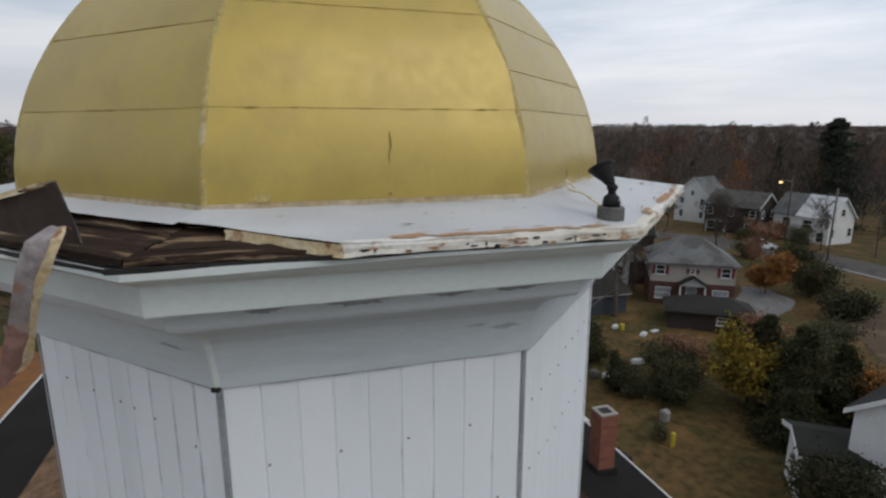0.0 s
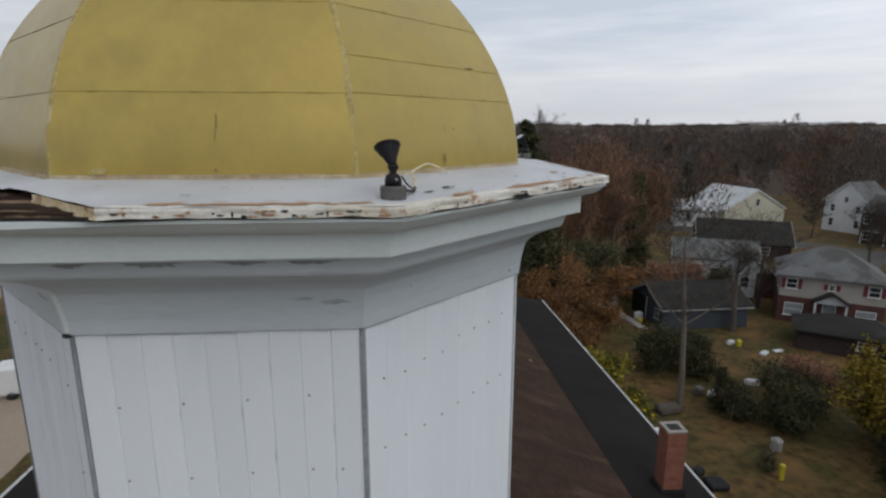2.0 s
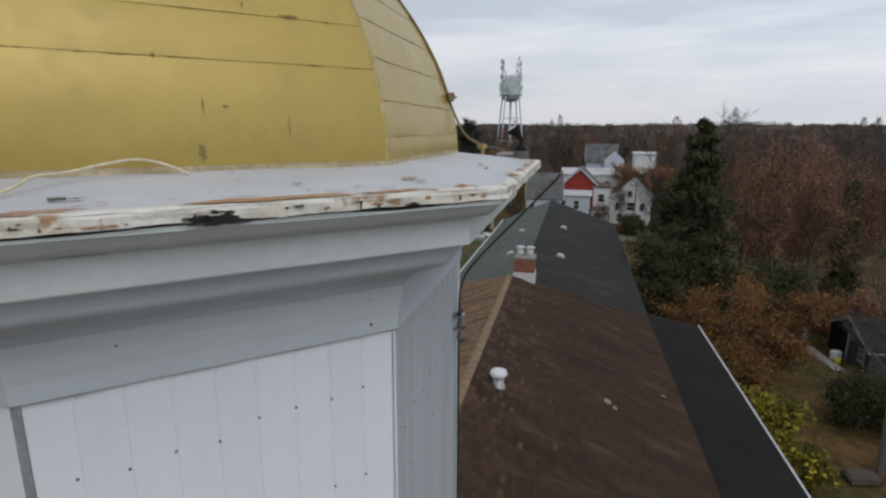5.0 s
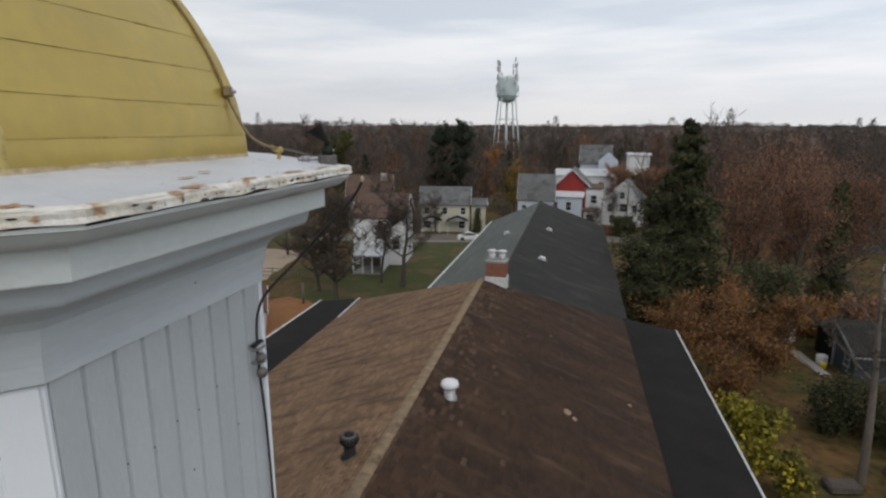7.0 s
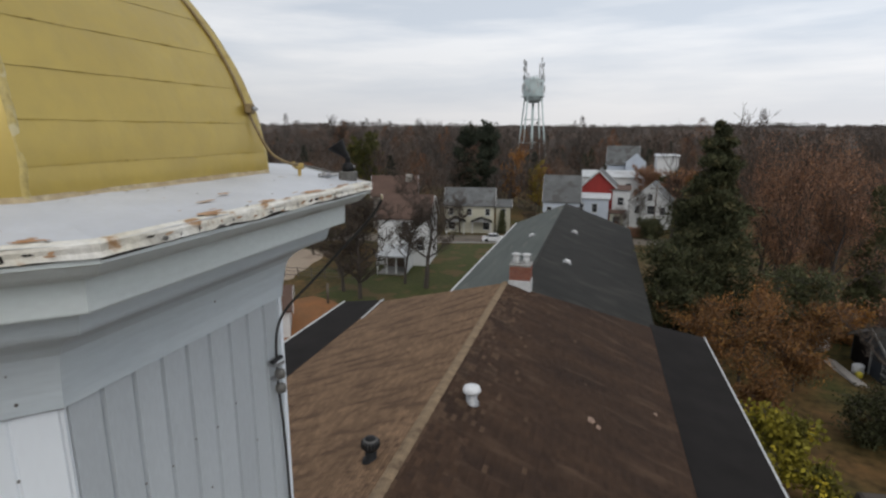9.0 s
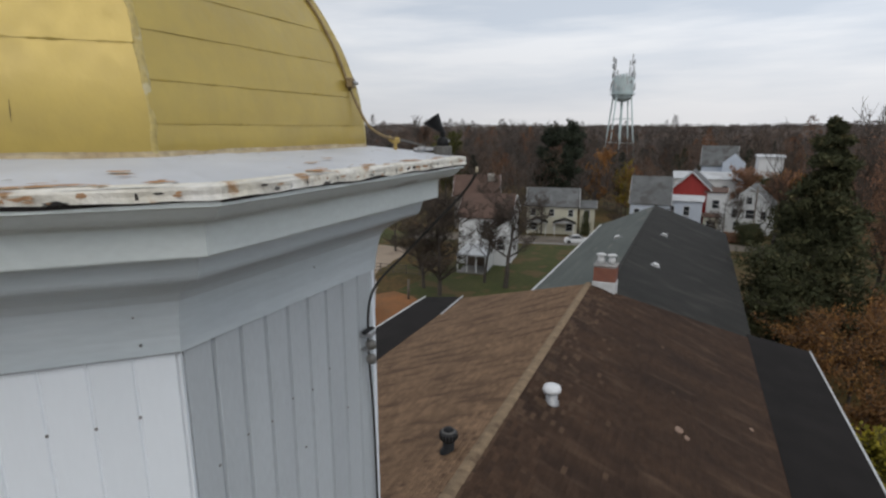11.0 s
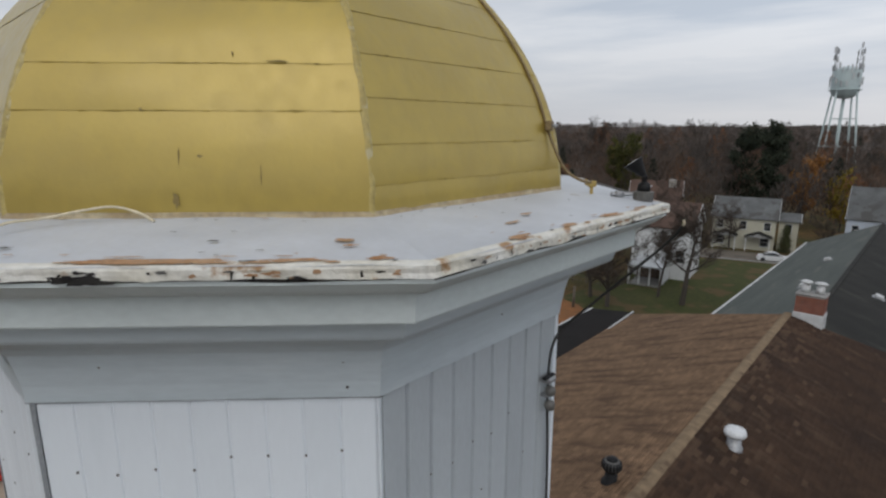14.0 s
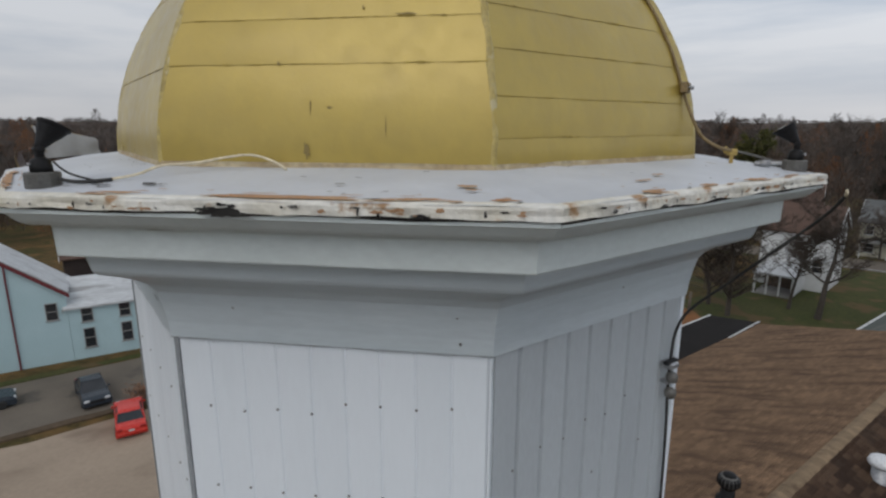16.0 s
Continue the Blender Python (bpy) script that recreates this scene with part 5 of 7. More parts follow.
def ribbon(name, rows, mat, thick=0.003, n=9):
    """A bent metal strip: rows of (middle, half-width vector)."""
    verts, faces = [], []
    for (c, w) in rows:
        c, w = Vector(c), Vector(w)
        for i in range(n):
            u = -1 + 2 * i / (n - 1)
            d = 0.012 * noise.noise((c.x * 7 + u, c.y * 7, c.z * 9))
            verts.append(c + w * u + Vector((d, d, d * 0.5)))
    for j in range(len(rows) - 1):
        faces += [(j * n + i, j * n + i + 1, (j + 1) * n + i + 1, (j + 1) * n + i) for i in range(n - 1)]
    me = mesh_of(name, verts, faces, mat, True)
    return me


def eased(rows, k=5):
    out = []
    for (c0, w0), (c1, w1) in zip(rows[:-1], rows[1:]):
        for i in range(k):
            t = i / k
            out.append((Vector(c0).lerp(Vector(c1), t), Vector(w0).lerp(Vector(w1), t)))
    out.append((Vector(rows[-1][0]), Vector(rows[-1][1])))
    return out


RUSTED = material("red_rusted_metal", (0.30, 0.175, 0.155), (0.24, 0.125, 0.10), 5, 0.8, 0, 0.4, 30, (0.36, 0.28, 0.24), 5.0, 0.56)
RUSTBACK = material("rusty_underside", (0.045, 0.030, 0.026), (0.075, 0.048, 0.040), 5, 0.8, 0, 0.3, 25)
strip = thing("torn_flashing", -0.95, 2.45, 14.85, "torn metal flashing curled up and hanging off the edge", "torn flashing")
SB = Matrix.Translation((0.95, -2.45, -14.85))
hang = eased([((-0.822, 2.35, 14.962), (0.030, -0.03, 0.004)), ((-0.829, 2.30, 14.984), (0.030, -0.01, 0.0)), ((-0.852, 2.22, 14.947), (0.061, -0.015, 0.004)), ((-0.879, 2.22, 14.895), (0.067, -0.02, 0.006)), ((-0.901, 2.23, 14.841), (0.064, -0.02, 0.006)),
              ((-0.928, 2.25, 14.784), (0.060, -0.02, 0.008)), ((-0.984, 2.30, 14.663), (0.056, -0.02, 0.010)), ((-1.010, 2.33, 14.597), (0.060, -0.02, 0.010))])
tail = eased([((-1.010, 2.33, 14.597), (0.060, -0.02, 0.010)), ((-1.034, 2.36, 14.531), (0.064, -0.02, 0.012)), ((-1.095, 2.42, 14.393), (0.062, -0.01, 0.02)), ((-1.176, 2.46, 14.285), (0.032, 0.0, 0.02))])
part("rusty_tail", ribbon("rusty_tail", tail, RUSTED), None, strip, "red-rusted lower end of the strip", SB)
part("hanging_strip", ribbon("hanging_strip", hang, SCARRED), None, strip, "grey strip with rust hanging down", SB)
lip = [(c + w * 0.74 + Vector((0.004, -0.014, 0)), w * (0.30 + 0.12 * noise.noise(c * 9))) for c, w in hang + tail[1:-3]]
part("rust_hem", ribbon("rust_hem", lip, HEM, 0.003, 5), None, strip, "cream and rusty folded hem", SB)


def bent_sheet(off):
    """A strip of deck metal bent upright along the edge, its top rolled back."""
    prof = [(0.02, -0.02), (0.0, 0.05), (-0.015, 0.115), (-0.028, 0.175), (-0.04, 0.215)]
    verts, faces, n = [], [], 16
    for i in range(n + 1):
        t = i / n
        b = Vector((-0.825 - 0.44 * t, 2.36 + 0.43 * t, 14.915))
        grow_ = 1.08 - 0.5 * t
        for d, hgt in prof:
            w = 0.02 * noise.noise((t * 6, hgt * 9, 4.0))
            verts.append(b + Vector((0.69, 0.72, 0)) * (d * grow_ + off + w) + Vector((0.03, 0, hgt * grow_ + (0.006 if off else 0))))
    m = len(prof)
    for i in range(n):
        faces += [(i * m + k, i * m + k + 1, (i + 1) * m + k + 1, (i + 1) * m + k) for k in range(m - 1)]
    return verts, faces


part("bent_sheet", mesh_of("bent_sheet", *bent_sheet(0.0), RUSTBACK, True), None, strip, "dark rusty underside of the bent sheet", SB)
part("bent_face", mesh_of("bent_face", *bent_sheet(0.006), DECK, True), None, strip, "white painted upper face", SB)


def top_edge(t):
    g = 1.08 - 0.5 * t
    return Vector((-0.795 - 0.44 * t, 2.36 + 0.43 * t, 14.915 + 0.215 * g)) + Vector((0.69, 0.72, 0)) * (-0.04 * g)


part("bent_rim", ribbon("bent_rim", [(top_edge(i / 12) + Vector((0.0, -0.006, 0.0)), Vector((0.0, 0.002, 0.011))) for i in range(13)], HEM, 0.003, 4), None, strip, "cream folded rim", SB)
back = eased([((0.222, 2.150, 14.846), (0.0, 0.003, 0.027)), ((0.10, 2.235, 14.856), (0.0, 0.006, 0.026)), ((-0.08, 2.362, 14.870), (0.0, 0.008, 0.025)), ((-0.252, 2.484, 14.884), (0.0, 0.010, 0.026))])
part("bent_back_lip", ribbon("bent_back_lip", back, HEM, 0.003, 5), None, strip, "cream edge lip bent back over the hole", SB)


# ---- houses ----
def gable_body(w, d, eave, rise, axis):
    a, b = w / 2, d / 2
    if axis == 'x':      # ridge along the width
        prof = [(-b, 0), (-b, eave), (0, eave + rise), (b, eave), (b, 0)]
        verts = [(-a, y, z) for y, z in prof] + [(a, y, z) for y, z in prof]
    else:
        prof = [(-a, 0), (-a, eave), (0, eave + rise), (a, eave), (a, 0)]
        verts = [(x, b, z) for x, z in prof] + [(x, -b, z) for x, z in prof]
    return verts, [(4, 3, 2, 1, 0), (5, 6, 7, 8, 9)] + [(i, (i + 1) % 5, 5 + (i + 1) % 5, 5 + i) for i in (0, 3, 4)]


def gable_slope(w, d, eave, rise, axis, side, over=0.35, thick=0.16):
    a, b = w / 2 + over, d / 2
    if axis == 'x':
        k = rise / b
        pts = [(-a, side * (b + over), eave - k * over), (a, side * (b + over), eave - k * over), (a, 0, eave + rise), (-a, 0, eave + rise)]
    else:
        a2, b2 = w / 2, d / 2 + over
        k = rise / a2
        pts = [(side * (a2 + over), -b2, eave - k * over), (side * (a2 + over), b2, eave - k * over), (0, b2, eave + rise), (0, -b2, eave + rise)]
    pts = [(x, y, z + thick) for x, y, z in pts]
    return slab(pts, thick)


def window(parent, face, u, z, w, h, w_house, d_house, frame=W_WHITE, shutters=None):
    """A framed window on a face of a house: f front, b back, l and r the ends."""
    turn = {"f": pose(u, -d_house / 2, z), "b": pose(-u, d_house / 2, z, 0, 0, 180), "l": pose(-w_house / 2, -u, z, 0, 0, -90), "r": pose(w_house / 2, u, z, 0, 0, 90)}[face]
    bm = bmesh.new()
    t = 0.065
    for x0, z0, x1, z1 in ((-w / 2 - t, -t, -w / 2, h + t), (w / 2, -t, w / 2 + t, h + t), (-w / 2, -t, w / 2, 0), (-w / 2, h, w / 2, h + t), (-w / 2, h / 2 - 0.03, w / 2, h / 2 + 0.03)):
        box(bm, x0, -0.07, z0, x1, 0.01, z1)
    win = part("window", bm, frame, parent, "", turn)
    part("pane", boxed("pane", -w / 2, -0.025, 0, w / 2, 0.005, h, PANE), None, win)
    part("sill", boxed("sill", -w / 2 - 0.14, -0.12, -t - 0.05, w / 2 + 0.14, 0.0, -t, frame), None, win)
    if shutters:
        for s in (-1, 1):
            x0 = s * (w / 2 + 0.12 + 0.17) - 0.17
            part("shutter", boxed("shutter", x0, -0.055, -0.04, x0 + 0.34, 0.0, h + 0.04, shutters), None, win)
    return win


def house(label, x, y, yaw, w, d, eave, rise, wall, roof, axis='x', windows=(), hip=False, frame=W_WHITE, shutters=None, lower=None, roofs=None, over=0.35, blinds=False, category="house", name="house"):
    ho = thing(name, x, y, ground_z(x, y), label, category, yaw)
    roofs = roofs or (roof, roof)
    if hip:
        part("wall", boxed("wall", -w / 2, -d / 2, -0.2, w / 2, d / 2, eave, wall), None, ho)
        a, b, r = w / 2 + over, d / 2 + over, max(w / 2 - d / 2, 0.6)
        z0, z1 = eave, eave + rise
        verts = [(-a, -b, z0), (a, -b, z0), (a, b, z0), (-a, b, z0), (-r, 0, z1), (r, 0, z1), (-a, -b, z0 - 0.18), (a, -b, z0 - 0.18), (a, b, z0 - 0.18), (-a, b, z0 - 0.18)]
        part("roof", mesh_of("roof", verts, [(0, 1, 5, 4), (1, 2, 5), (2, 3, 4, 5), (3, 0, 4), (6, 7, 1, 0), (7, 8, 2, 1), (8, 9, 3, 2), (9, 6, 0, 3), (9, 8, 7, 6)], roof), None, ho)
    else:
        part("wall", mesh_of("wall", *gable_body(w, d, eave, rise, axis), wall), None, ho)
        for s, rm in zip((-1, 1), roofs):
            part("roof", mesh_of("roof", *gable_slope(w, d, eave, rise, axis, s, over), rm), None, ho)
        # white boards along the slopes of both ends
        for e in (-1, 1):
            for s in (-1, 1):
                bm = bmesh.new()
                if axis == 'x':
                    k, b = rise / (d / 2), d / 2 + over
                    px = e * (w / 2 + over)
                    vs = [(px, s * b, eave - k * over - 0.16), (px, s * b, eave - k * over + 0.12), (px, 0, eave + rise + 0.12), (px, 0, eave + rise - 0.16)]
                    off = (e * 0.05, 0, 0)
                else:
                    k, b = rise / (w / 2), w / 2 + over
                    py = e * (d / 2 + over)
                    vs = [(s * b, py, eave - k * over - 0.16), (s * b, py, eave - k * over + 0.12), (0, py, eave + rise + 0.12), (0, py, eave + rise - 0.16)]
                    off = (0, e * 0.05, 0)
                v0 = [bm.verts.new(v) for v in vs]
                v1 = [bm.verts.new(Vector(v) + Vector(off)) for v in vs]
                bm.faces.new(v0)
                bm.faces.new(v1)
                for i in range(4):
                    bm.faces.new((v0[i], v0[(i + 1) % 4], v1[(i + 1) % 4], v1[i]))
                part("bargeboard", bm, frame, ho)
    if lower:
        mat, h = lower
        part("lower_wall", boxed("lower_wall", -w / 2 - 0.03, -d / 2 - 0.03, -0.2, w / 2 + 0.03, d / 2 + 0.03, h, mat), None, ho, "darker lower storey")
    for f, u, z, ww, wh in windows:
        win = window(ho, f, u, z, ww, wh, w + (0.07 if lower and z < lower[1] else 0), d + (0.07 if lower and z < lower[1] else 0), frame, shutters if z > 2.6 and ww < 1.1 else None)
        if blinds and z < 2.6:
            part("blind", boxed("blind", -ww / 2 + 0.03, -0.04, 0.02 if ww > 1.2 else wh * 0.45, ww / 2 - 0.03, -0.028, wh - 0.02, CURTAIN), None, win, "pale drawn blind")
    return ho


def porch(ho, x, y, w, d, h, rise, roofmat, front_gable=True):
    """A small roof on posts before a house front; its back edge lies at y."""
    pts_l = [(x - w / 2 - 0.2, y, h), (x, y, h + rise), (x, y - d - 0.2, h + rise), (x - w / 2 - 0.2, y - d - 0.2, h)]
    pts_r = [(x + w / 2 + 0.2, y, h), (x, y, h + rise), (x, y - d - 0.2, h + rise), (x + w / 2 + 0.2, y - d - 0.2, h)]
    po = part("porch", mesh_of("porch", *slab(pts_l, 0.14), roofmat), None, ho, "porch roof")
    part("porch_slope", mesh_of("porch_slope", *slab(pts_r, 0.14), roofmat), None, po)
    part("porch_gable", mesh_of("porch_gable", *slab([(x - w / 2, y - d, h), (x + w / 2, y - d, h), (x + 0.02, y - d, h + rise - 0.05), (x - 0.02, y - d, h + rise - 0.05)], 0.12), W_WHITE), None, po)
    for sx in (-1, 1):
        part("post", boxed("post", x + sx * (w / 2 - 0.12) - 0.08, y - d + 0.02, -0.1, x + sx * (w / 2 - 0.12) + 0.08, y - d + 0.18, h - 0.05, W_WHITE), None, po)


# east side, seen over the garden
h1 = house("beige two-storey house with brick ground floor, grey hip roof", 46.1, 51.3, -33, 8.8, 7.0, 5.0, 2.5, W_BEIGE, GREYROOF, hip=True, shutters=REDTRIM, lower=(W_BRICK, 2.7), over=0.45, blinds=True,
           windows=[("f", -3.4, 3.6, 0.85, 0.95), ("f", 0.0, 3.8, 0.45, 0.5), ("f", 3.4, 3.6, 0.85, 0.95), ("f", -3.0, 0.8, 1.5, 1.2), ("f", 3.0, 0.8, 1.5, 1.2), ("f", 0.0, 0.3, 1.0, 2.0), ("l", -2, 3.5, 0.9, 1.1), ("l", 2, 3.5, 0.9, 1.1)])
porch(h1, 0.0, -3.6, 2.8, 1.0, 2.7, 1.0, DARKROOF)
house("low garden shed with a dark hipped roof", 41.5, 42.8, -35, 7.8, 4.2, 1.9, 1.2, W_DARK, DARKROOF, hip=True, category="shed", name="shed", windows=[("f", 1.2, 0.8, 1.2, 0.7)])
house("low pale bungalow with a grey gable roof", 42.6, 66.8, -24, 9.6, 6.6, 3.4, 1.8, W_WHITE, GREYROOF, windows=[("f", -3.5, 1.2, 1.0, 1.0), ("f", 0, 1.2, 1.0, 1.0), ("l", 0, 1.3, 1.0, 1.0)], roofs=(GREYROOF, GREYROOF))
wing = house("small white wing with dark red brick end", 43.6, 60.6, -18, 4.6, 5.0, 2.9, 1.5, W_WHITE, GREYROOF, axis='y', windows=[("f", -1.0, 1.2, 0.9, 1.2)])
part("brick_end", boxed("brick_end", 0.2, -2.56, -0.1, 2.36, -2.3, 3.0, W_BRICK), None, wing, "dark red brick panel")
ob = house("slate blue outbuilding with a dark shingled gable roof", 31.5, 52.05, 2, 9.0, 6.7, 2.3, 1.6, W_SLATE, DARKROOF, frame=W_GREY, windows=[("l", 2.2, 0.9, 0.7, 0.9)], over=0.3, category="outbuilding", name="outbuilding")
# No opening is cut: a black panel gives the bay's inner shade.
bay = part("open_bay", boxed("open_bay", -4.53, 0.05, -0.1, -4.3, 3.1, 2.35, MEMBRANE_BAY_SHADE), None, ob, "black panel for the shade of an open doorway")
part("door_post", boxed("door_post", -4.62, -0.08, -0.1, -4.5, 0.05, 2.45, W_GREY), None, bay)
part("eave_board", boxed("eave_board", -4.8, -3.74, 2.03, 4.8, -3.68, 2.18, W_GREY), None, ob, "pale grey eave board")
house("low brown house with a broad dark roof", 56.6, 82.6, -25, 13.0, 8.5, 2.6, 2.8, W_DARK, DARKROOF, windows=[("f", -4, 0.9, 1.1, 1.1), ("f", 3, 0.9, 1.1, 1.1)])
house("cream gabled house with a long white roof", 74.6, 113.7, 8, 14.5, 13, 4.2, 4.0, W_CREAM, WHITEROOF, axis='y', windows=[("f", 0.4, 4.9, 0.8, 1.3), ("l", 3, 1.6, 0.9, 1.3), ("l", -1, 1.6, 0.9, 1.3)], over=0.2)
house("white side building with a pale roof", 65.5, 112.5, -20, 9, 7, 3.6, 1.6, W_WHITE, WHITEROOF, windows=[("f", -2, 1.3, 0.9, 1.2)])
house("white two-storey house with a grey gable roof", 95.3, 104.0, 20, 8.2, 8.2, 6.5, 3.6, W_WHITE, GREYROOF, axis='x', windows=[("l", -2.4, 4.2, 0.8, 1.3), ("l", 2.4, 4.2, 0.8, 1.3), ("l", 0, 6.2, 0.7, 1.0), ("l", -2.4, 1.2, 0.8, 1.4), ("l", 2.4, 1.2, 0.8, 1.4), ("f", -2.8, 4.2, 0.9, 1.3), ("f", 0, 4.2, 0.9, 1.3), ("f", 2.8, 1.2, 1.5, 1.5)])
h2 = house("dark brown two-storey house with white trimmed windows", 91.35, 88.6, -70, 10.5, 8.0, 5.6, 2.7, W_DARK, OLDROOF, windows=[("f", -4.2, 3.6, 1.1, 1.4), ("f", 0, 3.6, 1.1, 1.4), ("f", 4.2, 3.6, 1.1, 1.4), ("f", -3.8, 0.7, 1.3, 1.6), ("f", 3.6, 0.7, 1.3, 1.6), ("r", -2, 3.6, 0.9, 1.3), ("r", 2, 3.6, 0.9, 1.3), ("r", 0, 0.9, 1.2, 1.5)])
porch(h2, -2.2, -4.0, 4.0, 1.6, 2.5, 0.6, OLDROOF)
house("white house, its roof half grey and half white", 97.0, 80.2, -84, 5.0, 6.9, 5.0, 3.5, W_WHITE, GREYROOF, windows=[("f", 0.2, 2.6, 1.5, 1.5), ("f", -1.2, 0.4, 0.9, 1.5)], shutters=DARKROOF)
house("white gabled house wing with a white metal roof", 97.5, 74.9, -84, 5.8, 7.1, 4.9, 3.55, W_WHITE, WHITEROOF, windows=[("f", -1.0, 2.6, 1.6, 1.5), ("f", 1.6, 0.5, 1.3, 1.6), ("r", 0, 5.2, 1.0, 1.2), ("r", -2.5, 1.4, 1.0, 1.4), ("r", 2.5, 1.4, 1.0, 1.4)])
house("white house with a steep dark roof", 32.9, 14.5, -75, 9.5, 9.0, 5.9, 3.6, W_WHITE, DARKROOF, axis='y', windows=[("l", 0, 3.6, 1.0, 1.4)])
house("grey flat-roofed lean-to against the white house", 27.7, 18.9, -38, 3.4, 3.0, 3.2, 0.5, W_WHITE, DARKROOF, category="lean-to", name="lean_to", windows=[("l", 0, 1.0, 0.8, 1.2)])

# north side, along the street beyond the long hall
h8 = house("white two-storey house with a brown gable roof", -22.7, 79.0, 8, 7.4, 8.0, 7.1, 2.8, W_WHITE, BROWNROOF, axis='x', windows=[("f", 0.3, 5.2, 0.85, 1.3), ("f", 2.6, 2.4, 0.9, 1.4), ("r", -1.6, 5.0, 0.9, 1.3), ("r", 1.6, 5.0, 0.9, 1.3), ("r", 0.0, 1.6, 0.9, 1.5)])


def flat_porch(ho, x0, x1, y0, y1, h):
    """A low white roof on posts before a house front, open below, with a dark panel for shade."""
    roof = part("porch_roof", mesh_of("porch_roof", *slab([(x0 - 0.2, y1, h + 0.35), (x1 + 0.2, y1, h + 0.35), (x1 + 0.2, y0 - 0.2, h), (x0 - 0.2, y0 - 0.2, h)], 0.22), WHITEROOF), None, ho, "pale metal porch roof")
    for k in range(4):
        x = x0 + (x1 - x0) * k / 3
        part("post", boxed("post", x - 0.09, y0, 0.0, x + 0.09, y0 + 0.18, h - 0.16, W_WHITE), None, roof)
    part("porch_end", boxed("porch_end", x1 - 0.12, y0 + 0.3, -0.1, x1, y1, h - 0.1, W_WHITE), None, roof)
    part("porch_floor", boxed("porch_floor", x0, y0, -0.2, x1, y1, 0.25, CONCRETE), None, roof)
    # Dark brown panel added to make the porch interior look shaded.
    part("porch_back", boxed("porch_back", x0, y1 - 1.6, 0.25, x1 - 0.12, y1 - 1.5, h - 0.05, PORCH_SHADE), None, roof, "dark panel drawing the porch's inner shade")


flat_porch(h8, -2.4, 1.5, -9.6, -4.0, 2.75)
hb = house("tan house with a brown roof behind bare trees", -36.6, 109.4, 20, 9.0, 8.0, 7.0, 3.6, W_BEIGE, BROWNROOF, windows=[("f", -2, 4.2, 1.0, 1.4), ("f", 2, 4.2, 1.0, 1.4)])
part("dormer", boxed("chimney_stack", 2.2, -1.4, 7.6, 3.6, 0.4, 11.0, W_BEIGE, 0.05), None, hb, "tan brick chimney stack")
h9 = house("cream two-storey house with a grey roof and porches", -20.4, 109.8, 10, 9.6, 8.0, 5.6, 2.9, W_CREAM, GREYROOF, windows=[("f", -3.6, 3.6, 0.9, 1.3), ("f", 0.0, 3.6, 0.9, 1.3), ("f", 3.6, 3.6, 0.9, 1.3), ("f", -3.4, 0.8, 1.2, 1.5), ("f", 3.4, 0.8, 1.2, 1.5)])
porch(h9, -2.6, -4.0, 3.6, 1.8, 2.6, 0.8, DARKROOF)
porch(h9, 2.5, -4.0, 3.8, 1.8, 2.6, 0.8, DARKROOF)
house("cream side wing with white windows", -13.9, 111.2, 10, 2.8, 5.0, 5.2, 1.0, W_CREAM, GREYROOF, windows=[("f", 0, 3.3, 0.9, 1.4), ("f", 0, 0.8, 0.9, 1.4)])
house("grey house with a large slate-grey roof", -2.9, 120.0, 3, 7.4, 9.0, 5.9, 4.9, W_BLUE, GREYROOF, windows=[("f", -2.4, 3.4, 0.9, 1.4), ("f", 0.2, 3.4, 0.9, 1.4), ("f", 2.6, 3.4, 0.9, 1.4)], over=0.2)
house("pale blue two-storey house with a flat white roof", 3.3, 120.2, -2, 6.6, 6.0, 6.6, 0.7, W_BLUE, WHITEROOF, windows=[("f", -2.0, 3.8, 1.0, 1.7), ("f", 0.7, 3.8, 1.0, 1.7), ("f", 2.4, 0.6, 1.0, 1.8)])
house("barn red gable with white bargeboards", 4.6, 128.5, -3, 6.8, 9.0, 8.7, 3.2, W_RED, GREYROOF, axis='y', over=0.5, category="barn", name="barn")
house("narrow white shop building", 9.3, 127.0, -4, 3.4, 7.0, 8.0, 0.6, W_WHITE, BROWNROOF, windows=[("f", 0, 4.8, 1.2, 1.6), ("f", 0, 1.0, 1.6, 1.8)])
house("cream lean-to porch building", 8.4, 121.6, -4, 2.6, 3.0, 3.4, 0.4, W_CREAM, BROWNROOF, windows=[("f", 0, 1.2, 1.4, 1.4)])
house("white house with a gabled front and porch windows", 15.7, 127.8, -10, 8.0, 9.0, 5.8, 3.6, W_WHITE, GREYROOF, axis='y', windows=[("f", 0, 6.0, 0.9, 1.3), ("f", -2.4, 3.2, 0.9, 1.5), ("f", 0.4, 3.2, 1.6, 1.7), ("f", 2.6, 3.2, 0.9, 1.5), ("l", -2, 3.2, 0.9, 1.4), ("f", -1.8, 0.7, 1.2, 1.6), ("f", 1.8, 0.7, 1.2, 1.6)])
house("long low building with a pale metal roof", 7.4, 158.0, 4, 15.0, 9.0, 8.8, 1.4, W_WHITE, WHITEROOF, windows=[("f", -5, 5.6, 1.2, 1.6), ("f", 4, 5.6, 1.2, 1.6)])
house("blue-grey roofed barn with a cream gable", 10.6, 176.0, -2, 8.6, 9.0, 11.6, 5.0, W_BLUE, GREYROOF, windows=[("f", 3.0, 7.6, 1.2, 1.6)], category="barn", name="barn")
part("cross_gable", mesh_of("cross_gable", *gable_body(5.4, 6.0, 12.4, 2.4, 'y'), W_BLUE), None, thing("gable_wing", 14.0, 171.5, ground_z(14.0, 171.5), "pale gabled wing of the barn", "wing"), "")
